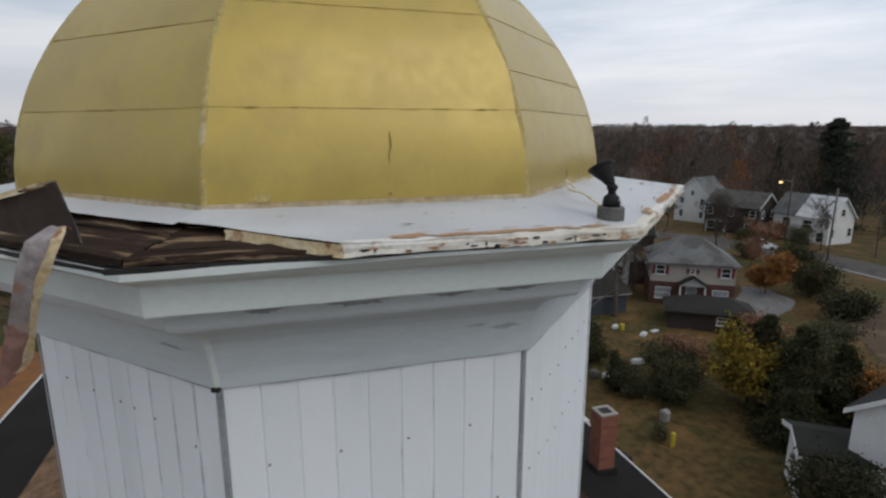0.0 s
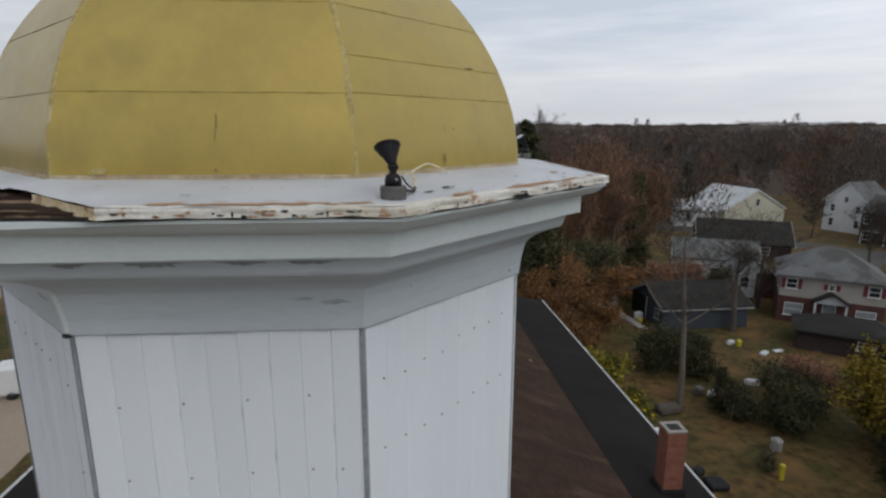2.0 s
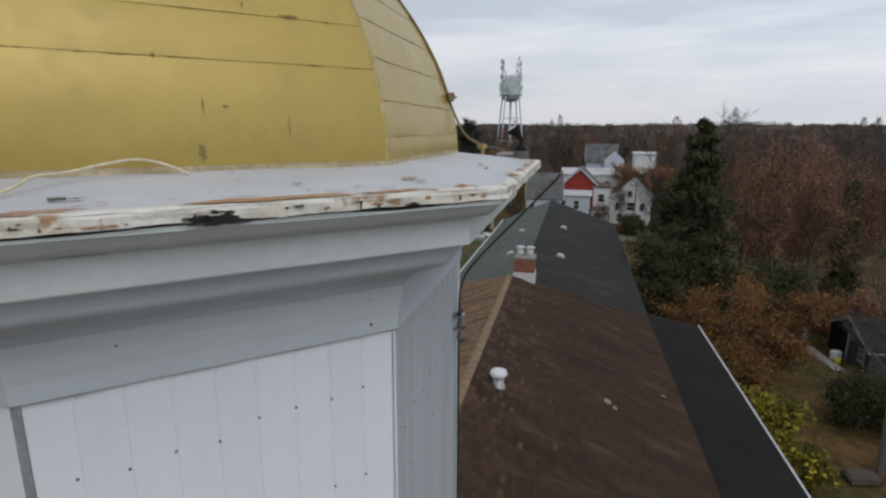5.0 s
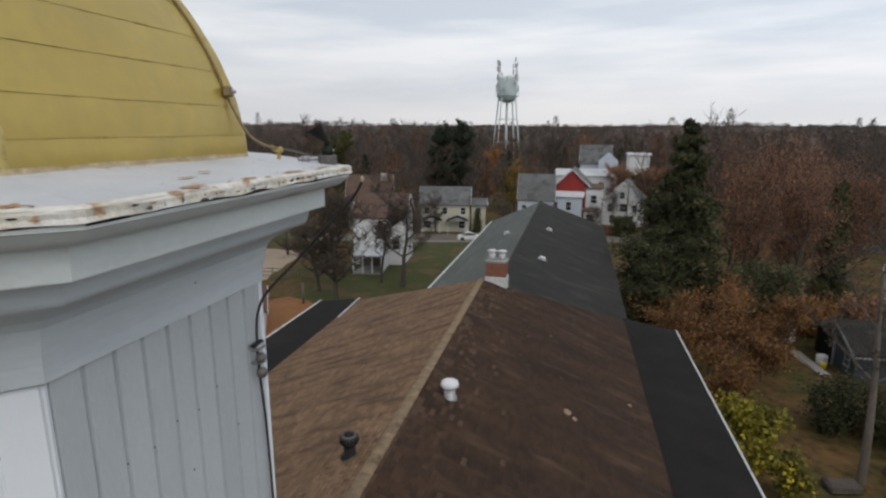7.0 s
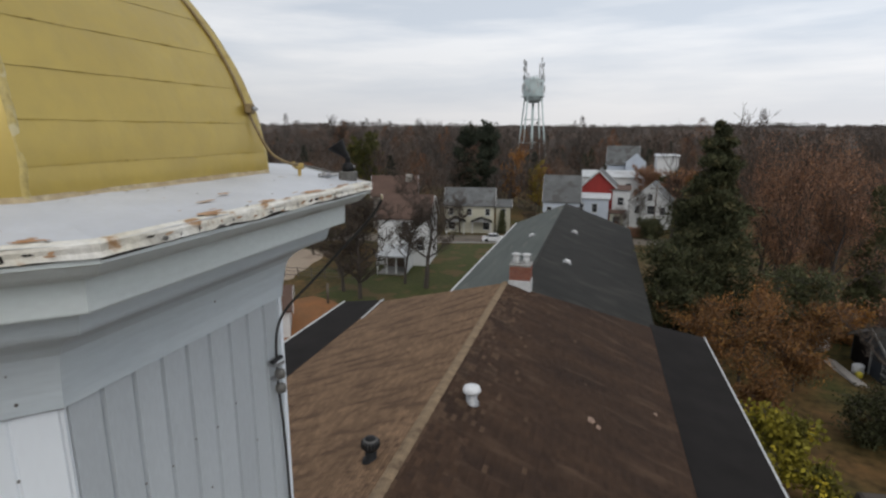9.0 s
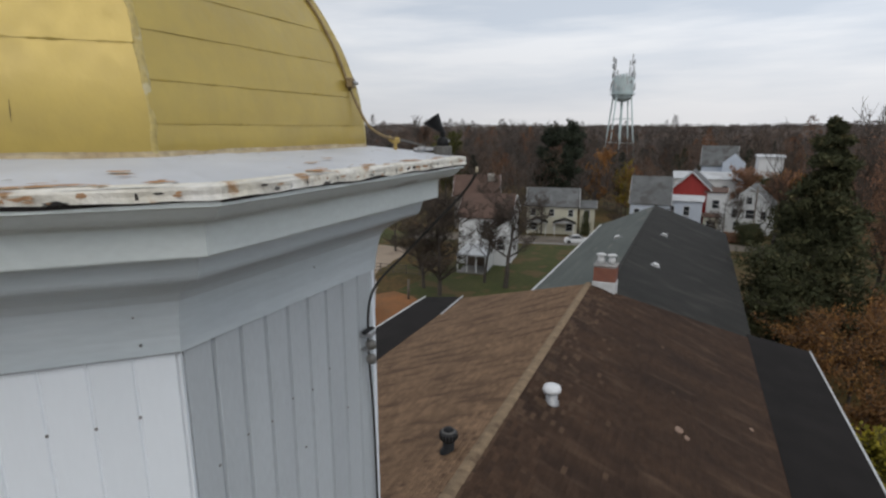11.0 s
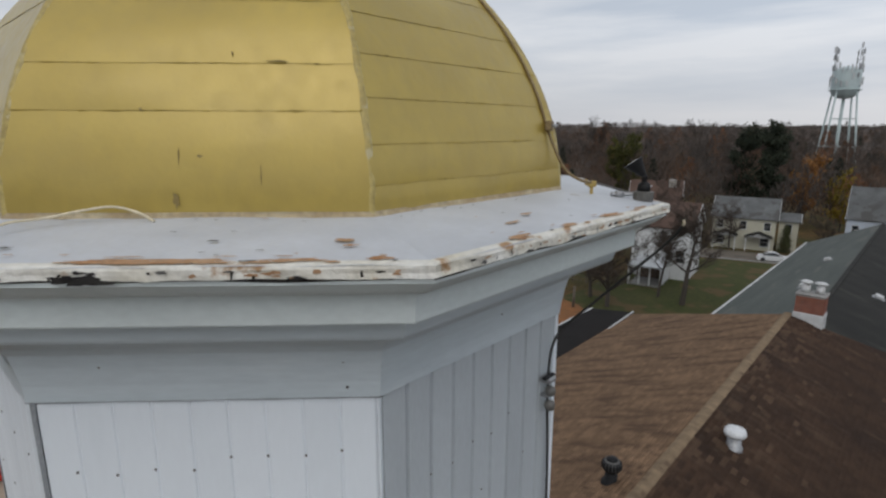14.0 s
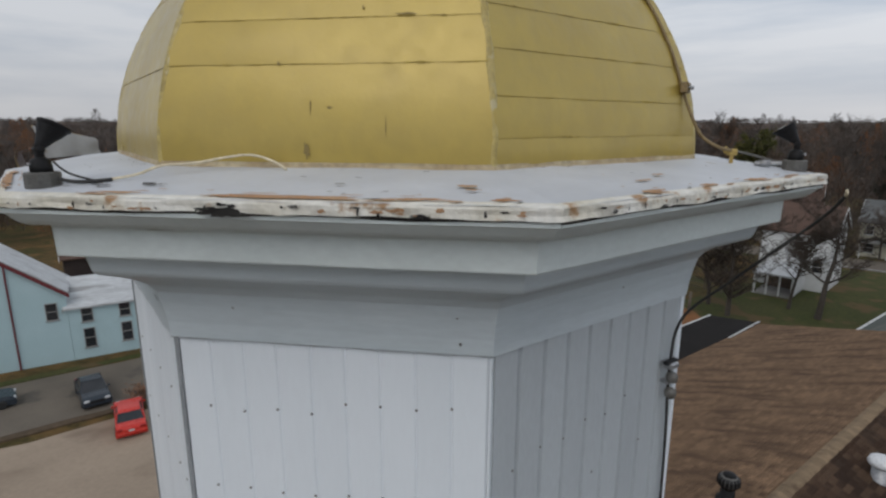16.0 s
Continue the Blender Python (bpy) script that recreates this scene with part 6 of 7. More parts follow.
house("plain white box-shaped building", 21.0, 158.0, 0, 5.2, 7.0, 14.4, 0.4, W_WHITE, WHITEROOF, category="building", name="building")

# west side: small garage, teal house over the road
house("small white garage with a dark red roof", -26.0, 46.6, 30, 4.6, 5.5, 2.8, 1.5, W_WHITE, BROWNROOF, category="garage", name="garage", windows=[("f", 0, 1.0, 1.0, 0.9)])
tw = house("pale teal stucco house with dark red bargeboards", -51.3, -3.5, 85.6, 12.6, 5.0, 6.1, 5.0, W_TEAL, WHITEROOF, axis='y', frame=W_GREY, windows=[("f", 5.25, 3.8, 0.72, 1.35), ("f", -3, 3.8, 0.72, 1.35)], over=0.25)
part("red_bargeboard", mesh_of("red_bargeboard", *slab([(6.6, -2.85, 5.9), (6.6, -2.72, 5.9), (0, -2.72, 11.15), (0, -2.85, 11.15)], 0.35), REDTRIM), None, tw, "dark red bargeboard")
part("downpipe", boxed("downpipe", 2.6, -2.62, 0, 2.72, -2.5, 8.7, REDTRIM), None, tw, "dark red downpipe")
house("lower pale teal wing with a tin roof", -51.79, 6.79, 85.6, 7.8, 7.6, 4.6, 1.6, W_TEAL, WHITEROOF, axis='x', frame=W_GREY, windows=[("f", -2.6, 3.3, 0.72, 1.1), ("f", 0.15, 3.3, 0.72, 1.1), ("f", -2.6, 1.0, 0.72, 1.6), ("f", 0.15, 1.05, 0.72, 1.6)], over=0.3)
house("dark barn with a rusty roof beyond the teal house", -72, 10, 90, 14, 9, 5.0, 3.0, W_DARK, BROWNROOF, category="barn", name="barn")

tarp = thing("tarp_heap", -26.0, 39.6, GZ, "white camper covered by a bright blue tarp", "camper", 20)
part("body", boxed("body", -2.2, -1.0, 0.35, 2.2, 1.0, 2.5, WHITE_PAINT, 0.15), None, tarp)
part("blue_cover", boxed("blue_cover", -0.3, -1.15, 0.6, 2.3, -0.98, 1.25, BLUETARP, 0.05), None, tarp, "bright blue tarp")
for sx in (-1.3, 1.3):
    part("wheel", lathe("wheel", [(0.33, -0.1), (0.35, 0), (0.33, 0.1)], RUBBER, 14), None, tarp, "", pose(sx, -0.9, 0.33, 90, 0, 0))


# ---- vehicles ----
def car(label, x, y, yaw, paint, front_lamps=True, length=4.5, height=1.42, estate=False, colour_name="car"):
    c = thing("car", x, y, ground_z(x, y), label, "car", yaw)
    L, W = length / 2, 0.88
    # side outline of the body, lofted across with tucked-in upper edges
    low = [(-L, 0.35), (-L + 0.05, 0.72), (-L + 0.25, 0.86), (-L * 0.45, 0.92), (L * 0.45, 0.94), (L - 0.35, 0.86), (L - 0.04, 0.68), (L, 0.35)]
    bm = bmesh.new()
    rows = []
    for s, inset in ((-1, 0.0), (-1, 0.06), (1, 0.06), (1, 0.0)):
        rows.append([bm.verts.new((x_, s * (W - inset), (z_ if inset else min(z_, 0.62)))) for x_, z_ in low] + [bm.verts.new((L - 0.1, s * (W - inset), 0.2)), bm.verts.new((-L + 0.1, s * (W - inset), 0.2))])
    n = len(rows[0])
    for a, b in zip(rows[:-1], rows[1:]):
        for i in range(n):
            bm.faces.new((a[i], a[(i + 1) % n], b[(i + 1) % n], b[i]))
    bm.faces.new(rows[0])
    bm.faces.new(rows[-1])
    bmesh.ops.bevel(bm, geom=[e for e in bm.edges if e.calc_face_angle(0) > 0.5], offset=0.03, segments=1, affect='EDGES')
    body = part("body", bm, paint, c)
    rear = -L + (0.25 if estate else 0.75)
    cab = [(rear, 0.88), (rear + (0.25 if estate else 0.65), height - 0.06), (rear + (0.5 if estate else 1.0), height), (L * 0.12, height - 0.01), (L * 0.52, 0.92)]
    bm = bmesh.new()
    rows = []
    for s, wtop in ((-1, 0), (1, 0)):
        rows.append([bm.verts.new((x_, s * (W - 0.08 - (z_ - 0.88) * 0.32), z_)) for x_, z_ in cab])
    n = len(cab)
    for i in range(n - 1):
        bm.faces.new((rows[0][i], rows[0][i + 1], rows[1][i + 1], rows[1][i]))
    bm.faces.new(rows[0])
    bm.faces.new(rows[1])
    glass = part("cabin_glass", bm, PANE, c, "dark tinted glass")
    top = [cab[1], cab[2], cab[3]]
    verts, faces = [], []
    for x_, z_ in [(top[0][0] - 0.02, top[0][1] + 0.004), (top[1][0], top[1][1] + 0.012), (top[2][0] + 0.05, top[2][1] + 0.004)]:
        yy = W - 0.06 - (z_ - 0.88) * 0.32
        verts += [(x_, -yy, z_ - 0.05), (x_, -yy + 0.06, z_ + 0.01), (x_, yy - 0.06, z_ + 0.01), (x_, yy, z_ - 0.05)]
    for j in range(2):
        faces += [(j * 4 + i, j * 4 + i + 1, (j + 1) * 4 + i + 1, (j + 1) * 4 + i) for i in range(3)]
    part("roof", mesh_of("roof", verts, faces, paint), None, c)
    for s in (-1, 1):
        for (xa, za), (xb, zb) in ((cab[0], cab[1]), (cab[4], cab[3])):
            ya, yb = s * (W - 0.07 - (za - 0.88) * 0.32), s * (W - 0.07 - (zb - 0.88) * 0.32)
            part("pillar", tube("pillar", [(xa, ya, za), (xb, yb, zb)], 0.045, paint, 5, True, 1), None, c)
        for wx in (-L + 0.85, L - 0.85):
            wh = part("wheel", lathe("tyre", [(0.20, -0.10), (0.31, -0.10), (0.325, -0.05), (0.325, 0.05), (0.31, 0.10), (0.20, 0.10)], RUBBER, 18), None, c, "", pose(wx, s * (W - 0.06), 0.325, 90, 0, 0))
            part("rim", lathe("rim", [(0.205, -0.085), (0.16, -0.05), (0.16, 0.05), (0.205, 0.085)], STEEL, 14), None, wh)
        part("headlight", boxed("headlight", L - 0.16, s * 0.62 - 0.17, 0.60, L - 0.005, s * 0.62 + 0.17, 0.74, LENS, 0.03), None, c, "clear lens")
        part("tail_light", boxed("tail_light", -L + 0.0, s * 0.66 - 0.16, 0.66, -L + 0.10, s * 0.66 + 0.16, 0.80, TAILLIGHT, 0.02), None, c)
        part("mirror", boxed("mirror", L * 0.36, s * 0.93 - 0.08, 0.93, L * 0.36 + 0.12, s * 0.93 + 0.08, 1.05, paint, 0.03), None, c)
    part("number_plate", boxed("number_plate", -L - 0.012, -0.16, 0.55, -L + 0.02, 0.16, 0.68, LITTER), None, c, "pale plain plate")
    part("grille", boxed("grille", L - 0.06, -0.42, 0.50, L + 0.008, 0.42, 0.66, BLACK, 0.02), None, c)
    part("bumper", boxed("bumper", -L - 0.04, -0.80, 0.36, -L + 0.16, 0.80, 0.52, paint, 0.05), None, c)
    return c


car("bright red two-door coupe parked on the dirt lot", -34.2, 5.0, 176, RED_PAINT, length=4.5, height=1.30)
car("dark blue saloon parked on the road verge", -39.9, 3.3, 4, NAVY_PAINT, length=4.5, height=1.44)
car("black car parked at the roadside", -42.2, -3.4, 92, NAVY_PAINT, length=4.5)
car("white estate car on the driveway", 79.9, 72.2, -30, WHITE_PAINT, length=4.7, height=1.65, estate=True)
car("white car parked beside the street", -13.2, 98.2, 14, WHITE_PAINT, length=4.4)


# ---- trees ----
def grow(seed, height, radius, levels=4, fork=3, spread=0.75, lift=0.35, lean=0.0, first=0.35, shrink=0.68, reach=None):
    """Limbs of a tree as rows (start, end, radius, radius, level), brought to its height and reach."""
    rnd = random.Random(seed)
    segs = []

    def limb(p, d, length, r, level):
        steps = 4 if level < 2 else 3
        r0 = r
        for i in range(steps):
            d = (d + Vector((rnd.gauss(0, 0.12), rnd.gauss(0, 0.12), rnd.gauss(0.03, 0.08))) * (0.5 if level == 0 else 1.2)).normalized()
            q = p + d * length / steps
            r1 = r * (1 - 0.55 * (i + 1) / steps) if level else r * (1 - 0.7 * (i + 1) / steps)
            segs.append((p, q, r0, r1, level))
            t = (i + 1) / steps
            if level < levels and (level > 0 or t > first):
                for _ in range(fork if level == 0 else rnd.choice((1, 2, 2))):
                    side = Vector((rnd.gauss(0, 1), rnd.gauss(0, 1), 0)).normalized()
                    nd = (d * (1 - spread) + side * spread + Vector((0, 0, lift))).normalized()
                    limb(q, nd, length * shrink * rnd.uniform(0.6, 1.0) * (0.75 if level == 0 else 1), r1 * 0.5, level + 1)
            p, r0 = q, r1

    limb(Vector((0, 0, -0.2)), Vector((lean, 0, 1)).normalized(), height * 0.86, radius, 0)
    top = max(s[1].z for s in segs)
    wide = sorted(math.hypot(s[1].x, s[1].y) for s in segs)[int(0.96 * len(segs))]
    kz, kx = height / top, (reach / wide if reach else height / top)

    def fit(p):
        return Vector((p.x * kx, p.y * kx, p.z * kz))

    return [(fit(p), fit(q), r0, r1, level) for p, q, r0, r1, level in segs]


def limbs_mesh(name, segs, mat, least=0.0, sides=5):
    n = len(segs)
    p = np.array([s[0] for s in segs], dtype=float)
    q = np.array([s[1] for s in segs], dtype=float)
    r0 = np.maximum(np.array([s[2] for s in segs]), least)[:, None]
    r1 = np.maximum(np.array([s[3] for s in segs]), least)[:, None]
    d = q - p
    d /= np.linalg.norm(d, axis=1)[:, None] + 1e-9
    ref = np.where(np.abs(d[:, 2:3]) > 0.9, np.array([[1.0, 0, 0]]), np.array([[0, 0, 1.0]]))
    u = np.cross(d, ref)
    u /= np.linalg.norm(u, axis=1)[:, None] + 1e-9
    w = np.cross(d, u)
    rings = []
    for centre, r in ((p, r0), (q, r1)):
        for i in range(sides):
            a = 2 * math.pi * i / sides
            rings.append(centre + r * (math.cos(a) * u + math.sin(a) * w))
    verts = np.stack(rings, 1).reshape(-1, 3)
    base = np.arange(n)[:, None] * (2 * sides)
    tris = []
    for i in range(sides):
        j = (i + 1) % sides
        tris += [np.hstack([base + i, base + j, base + sides + j]), np.hstack([base + i, base + sides + j, base + sides + i])]
    return cloud_mesh(name, verts, np.stack(tris, 1).reshape(-1, 3), mat)


def leaves_mesh(name, centres, size, mat, rng, aspect=1.6, upright=0.0):
    """One small bent leaf or spray (two triangles) at every centre."""
    n = len(centres)
    a = rng.normal(size=(n, 3))
    a[:, 2] += upright * np.sign(rng.uniform(-0.3, 1, n))
    a /= np.linalg.norm(a, axis=1)[:, None]
    b = np.cross(a, rng.normal(size=(n, 3)))
    b /= np.linalg.norm(b, axis=1)[:, None] + 1e-9
    s = size * rng.uniform(0.55, 1.35, (n, 1))
    verts = np.stack([centres - a * s * aspect / 2, centres + b * s / 2, centres + a * s * aspect / 2, centres - b * s / 2], 1).reshape(-1, 3)
    base = np.arange(n)[:, None] * 4
    tris = np.stack([np.hstack([base, base + 1, base + 2]), np.hstack([base, base + 2, base + 3])], 1).reshape(-1, 3)
    return cloud_mesh(name, verts, tris, mat)


def along(rng, segs, n, least, jitter, droop=0.0):
    """Points scattered about the finer limbs, in clumps where limbs meet."""
    fine = [s for s in segs if s[4] >= least]
    p, q = np.array([s[0] for s in fine]), np.array([s[1] for s in fine])
    weight = rng.uniform(0, 1, len(fine)) ** 1.5
    pick = rng.choice(len(fine), n, p=weight / weight.sum())
    t = rng.uniform(0, 1, (n, 1))
    out = p[pick] * (1 - t) + q[pick] * t + rng.normal(size=(n, 3)) * jitter
    out[:, 2] -= droop * np.abs(rng.normal(size=n))
    return out[out[:, 2] > 0.06]


def bare_tree(label, x, y, height, radius, seed, levels=4, mat=BARK, twig=0.012, lean=0.0, first=0.35, spread=0.75, fork=3, lift=0.35, reach=None):
    t = thing("bare_tree", x, y, ground_z(x, y), label, "tree", seed * 47 % 360)
    segs = grow(seed, height, radius, levels, fork, spread, lift, lean, first, 0.68, reach or height * 0.30)
    thick = [s for s in segs if s[2] > 0.05]
    thin = [s for s in segs if s[2] <= 0.05]
    part("trunk", limbs_mesh("trunk", thick, mat, 0.02, 7), None, t)
    if thin:
        tagged(part("twig_mass", limbs_mesh("twig_mass", thin, TWIG, twig, 3), None, t), kind="stuff")
    return t


def leafy_tree(label, x, y, height, reach, mat, seed, n=3500, size=0.14, first=0.2, kind="tree", spread=0.7, lift=0.4, jitter=0.25, droop=0.0, levels=3, fork=3, least=2, aspect=1.6, bark=BARK):
    """A tree or shrub whose leaves follow its limbs."""
    rng = np.random.default_rng(seed)
    t = thing(kind, x, y, ground_z(x, y), label, "tree" if kind == "tree" else "bush", seed * 31 % 360)
    segs = grow(seed, height * 0.97, 0.012 * height + 0.03, levels, fork, spread, lift, 0.0, first, 0.68, reach * 0.92)
    part("crown", leaves_mesh("crown", along(rng, segs, n, least, jitter, droop), size, mat, rng, aspect), None, t)
    part("trunk" if kind == "tree" else "stem", limbs_mesh("stem", segs, bark, 0.010, 5), None, t)
    return t


def shrub(label, x, y, height, reach, mat, seed, n=5000, size=0.10):
    """A rounded bush: many stems from the ground, leaves to the foot."""
    return leafy_tree(label, x, y, height, reach, mat, seed, n, size, 0.0, "bush", 0.75, 0.25, 0.10 + 0.07 * height, 0.05 * height, 3, 5, 1)


def broad_evergreen(label, x, y, height, reach, seed, mat=DARKLEAF, n=40000, size=0.12, first=0.1):
    """A wide, ragged, drooping evergreen with gaps between its boughs."""
    return leafy_tree(label, x, y, height, reach, mat, seed, n, size, first, "tree", 0.85, 0.12, 0.32, 0.3, 3, 6, 1, 2.6)


def conifer(label, x, y, height, rx, seed, mat=NEEDLES, n=9000, size=0.42, low=0.04, ragged=0.25, blunt=0.75):
    rng = np.random.default_rng(seed)
    t = thing("tree", x, y, ground_z(x, y), label, "tree")
    whorls = int(height * 2.4)
    pts = []
    for i in range(whorls):
        f = low + (1 - low) * (i + rng.uniform(0, 1)) / whorls
        z = f * height
        reach = rx * (1 - f) ** blunt * min(1, 0.55 + f * 4) * (1 + 0.35 * noise.noise((f * 6, seed, 0)))
        arms = 7 if f < 0.8 else 4
        for k in range(arms):
            a = rng.uniform(0, 2 * math.pi)
            l = reach * rng.uniform(1 - 2 * ragged, 1.1) + 0.15
            m = max(6, int(1.5 * n / (whorls * arms)))
            s = rng.uniform(0.15, 1, m) ** 0.7 * l
            spreadw = 0.10 * l + 0.12
            px = np.cos(a) * s + rng.normal(0, spreadw, m)
            py = np.sin(a) * s + rng.normal(0, spreadw, m)
            pz = z - 0.22 * s + rng.normal(0, 0.14 + 0.03 * l, m)
            pts.append(np.stack([px, py, pz], 1))
    pts = np.concatenate(pts)
    pts = pts[pts[:, 2] > 0.05]
    part("crown", leaves_mesh("crown", pts, size * 0.5, mat, rng, 4.2), None, t)
    part("trunk", limbs_mesh("trunk", [(Vector((0, 0, -0.2)), Vector((0, 0, height * 0.5)), 0.016 * height, 0.010 * height), (Vector((0, 0, height * 0.5)), Vector((0, 0, height * 0.98)), 0.010 * height, 0.01)], BARK, 0.01, 7), None, t)
    return t


# garden east of the church
leafy_tree("yellow-leaved tree in the garden", 31.8, 28.2, 6.0, 2.8, YELLOWLEAF, 3, 9500, 0.17, 0.05, jitter=0.28)
conifer("dark green conifer shrub clump", 32.6, 25.0, 6.9, 3.2, 4, GARDENLEAF, 19800, 0.18)
conifer("dark green conifer shrub clump", 35.3, 24.2, 5.4, 2.9, 5, GARDENLEAF, 15400, 0.18)
conifer("dark green conifer shrub clump", 30.2, 23.2, 3.9, 2.4, 6, GARDENLEAF, 11000, 0.16)
conifer("dark conifer behind the yellow tree", 35.6, 30.6, 5.6, 2.8, 7, GARDENLEAF, 13200, 0.18)
shrub("dull green rounded shrub", 26.6, 30.2, 3.2, 1.9, GARDENLEAF, 8, 9360, 0.11)
shrub("dull green rounded shrub", 29.0, 33.0, 3.0, 2.2, GARDENLEAF, 9, 9360, 0.11)
shrub("low dark green hedge shrub", 24.6, 32.2, 2.2, 1.5, GARDENLEAF, 10, 6760, 0.10)
conifer("small dark pointed evergreen", 23.9, 33.2, 3.0, 0.6, 11, GARDENLEAF, 3960, 0.10, 0.0, 0.1)
shrub("dark red-leaved garden shrub", 33.4, 36.4, 2.4, 2.2, RUSTLEAF, 12, 7800, 0.10)
shrub("dark rounded evergreen hedge", 22.8, 40.2, 3.3, 2.2, GARDENLEAF, 13, 12000, 0.12)
shrub("dark rounded evergreen hedge", 25.6, 38.9, 3.1, 2.1, GARDENLEAF, 14, 12000, 0.12)
leafy_tree("yellow-green leaved young tree", 15.6, 33.2, 4.8, 1.7, YGLEAF, 15, 2600, 0.19, 0.05, jitter=0.22)
leafy_tree("yellow-green leaved young tree", 17.0, 31.4, 2.9, 1.1, YGLEAF, 16, 1300, 0.17, 0.0, jitter=0.2)
leafy_tree("yellow-green leaved young tree", 14.6, 35.0, 4.2, 1.5, YGLEAF, 17, 1900, 0.18, 0.0, jitter=0.2)
leafy_tree("orange-leaved tree beside the pale patio", 56.4, 49.6, 5.6, 3.1, ORANGELEAF, 18, 15000, 0.15, 0.1)
leafy_tree("small orange-leaved tree by the white house", 36.0, 22.0, 4.6, 2.0, ORANGELEAF, 19, 5000, 0.13, 0.1)
shrub("dark evergreen bush by the lean-to", 25.7, 17.3, 4.2, 2.3, GARDENLEAF, 20, 11960, 0.12)
shrub("dark green shrub near the street", 60.5, 47.0, 4.2, 2.6, GARDENLEAF, 21, 8320, 0.15)
shrub("dark green shrub near the street", 56.5, 40.2, 3.2, 3.0, GARDENLEAF, 22, 8320, 0.15)
shrub("dark green shrub near the street", 66.0, 54.5, 5.2, 2.8, GARDENLEAF, 23, 8320, 0.17)
bare_tree("tall pale-barked bare tree on the lawn", 21.5, 34.1, 16.4, 0.25, 2, 4, BARK_PALE, 0.013, 0.0, 0.48, 0.82, 2, 0.2, 3.4)
bare_tree("bare dark tree before the beige house", 34.0, 47.8, 12.9, 0.30, 5, 4, BARK, 0.012, 0.0, 0.30, 0.7, 2, 0.3, 3.3)
bare_tree("spreading bare tree before the bungalow", 41.0, 54.6, 10.0, 0.30, 6, 4, BARK, 0.012, 0.12, 0.22, 0.8, 2, 0.2, 3.8)
bare_tree("bare tree beside the dark house", 64.5, 66.0, 11.0, 0.22, 8, 4, BARK, 0.012)
leafy_tree("thinning rust-brown tree behind the driveway", 66.5, 61.5, 7.5, 2.6, RUSTLEAF, 24, 3200, 0.15, 0.2)
conifer("tall dark spruce behind the white house", 112.6, 86.6, 23.2, 7.4, 25, NEEDLES, 34000, 0.25, 0.02, 0.42, 0.42)

# wooded edge behind the aisle roof
conifer("large ragged dark spruce beside the hall", 15.6, 60.6, 20.2, 6.6, 31, DARKLEAF, 60000, 0.27, 0.03, 0.48, 0.68)
broad_evergreen("dark spreading evergreen beside the hall", 12.7, 57.4, 9.8, 3.6, 32, DARKLEAF, 24000, 0.13)
broad_evergreen("dark spreading evergreen beside the hall", 23.4, 58.0, 7.5, 3.4, 33, DARKLEAF, 14000, 0.13)
conifer("slender dark evergreen at the lane", 32.6, 68.5, 14.0, 2.4, 34, DARKLEAF, 16000, 0.22, 0.02, 0.35)
bare_tree("tall bare tree rising over the evergreen", 17.4, 66.0, 22.6, 0.26, 11, 4, BARK, 0.018, 0.0, 0.55, 0.5, 2, 0.6, 4.0)
bare_tree("tall bare tree rising over the evergreen", 12.0, 70.0, 20.6, 0.22, 12, 4, BARK, 0.016, 0.0, 0.55, 0.5, 2, 0.6, 3.4)
for i, (x, y, h, r) in enumerate(((23.6, 66.0, 20.0, 4.4), (28.4, 66.5, 19.6, 4.4), (24.0, 74.0, 20.5, 4.8), (31.0, 77.5, 19.5, 5.0), (29.0, 86.0, 20.0, 5.4), (36.0, 90.0, 18.5, 5.4), (34.6, 72.5, 16.5, 4.2))):
    leafy_tree("rust-brown oak still holding thin leaves", x, y, h, r, RUSTLEAF, 40 + i, 12500, 0.105, 0.12, spread=0.5, lift=0.65, jitter=0.35, levels=4)
for i, (x, y, h, r) in enumerate(((19.2, 51.8, 7.4, 3.0), (14.6, 53.0, 6.0, 2.8), (16.2, 46.5, 8.2, 2.8), (13.2, 45.6, 6.8, 2.4), (20.0, 46.6, 5.0, 2.2), (15.6, 40.4, 4.4, 1.8), (23.5, 54.0, 6.0, 2.8))):
    leafy_tree("burnt orange autumn tree behind the aisle roof", x, y, h, r, BURNTLEAF, 50 + i, 3600, 0.125, 0.02, jitter=0.28)

# north-west, round the lawn and street
bare_tree("dark bare tree on the green lawn", -15.4, 64.9, 13.0, 0.34, 14, 4, BARK, 0.022, 0.02, 0.28, 0.75, 3, 0.35, 4.2)
bare_tree("broad bare tree beside the white porch", -21.4, 58.4, 13.0, 0.28, 15, 4, BARK, 0.022, 0.0, 0.2, 0.75, 4, 0.35, 4.2)
bare_tree("broad bare tree beside the white porch", -24.6, 60.6, 12.5, 0.24, 16, 4, BARK, 0.022, 0.0, 0.2, 0.75, 4, 0.35, 4.0)
bare_tree("bare tree before the white porch", -18.6, 66.0, 10.5, 0.20, 13, 4, BARK, 0.020, 0.0, 0.25)
bare_tree("bare tree before the cream house", -21.0, 103.5, 8.5, 0.18, 17, 4, BARK, 0.014)
bare_tree("bare tree beside the gable-fronted house", -19.8, 84.0, 10.0, 0.18, 18, 4, BARK, 0.013)
bare_tree("bare tree over the brown roof", -30.0, 96.5, 13.0, 0.22, 19, 4, BARK, 0.014)
bare_tree("bare tree at the far lot", -38.5, 78.0, 11.0, 0.2, 20, 4, BARK, 0.014)
conifer("small dark cypress by the cream house", -13.4, 107.0, 4.6, 0.8, 60, DARKLEAF, 3300, 0.16, 0.0, 0.1)
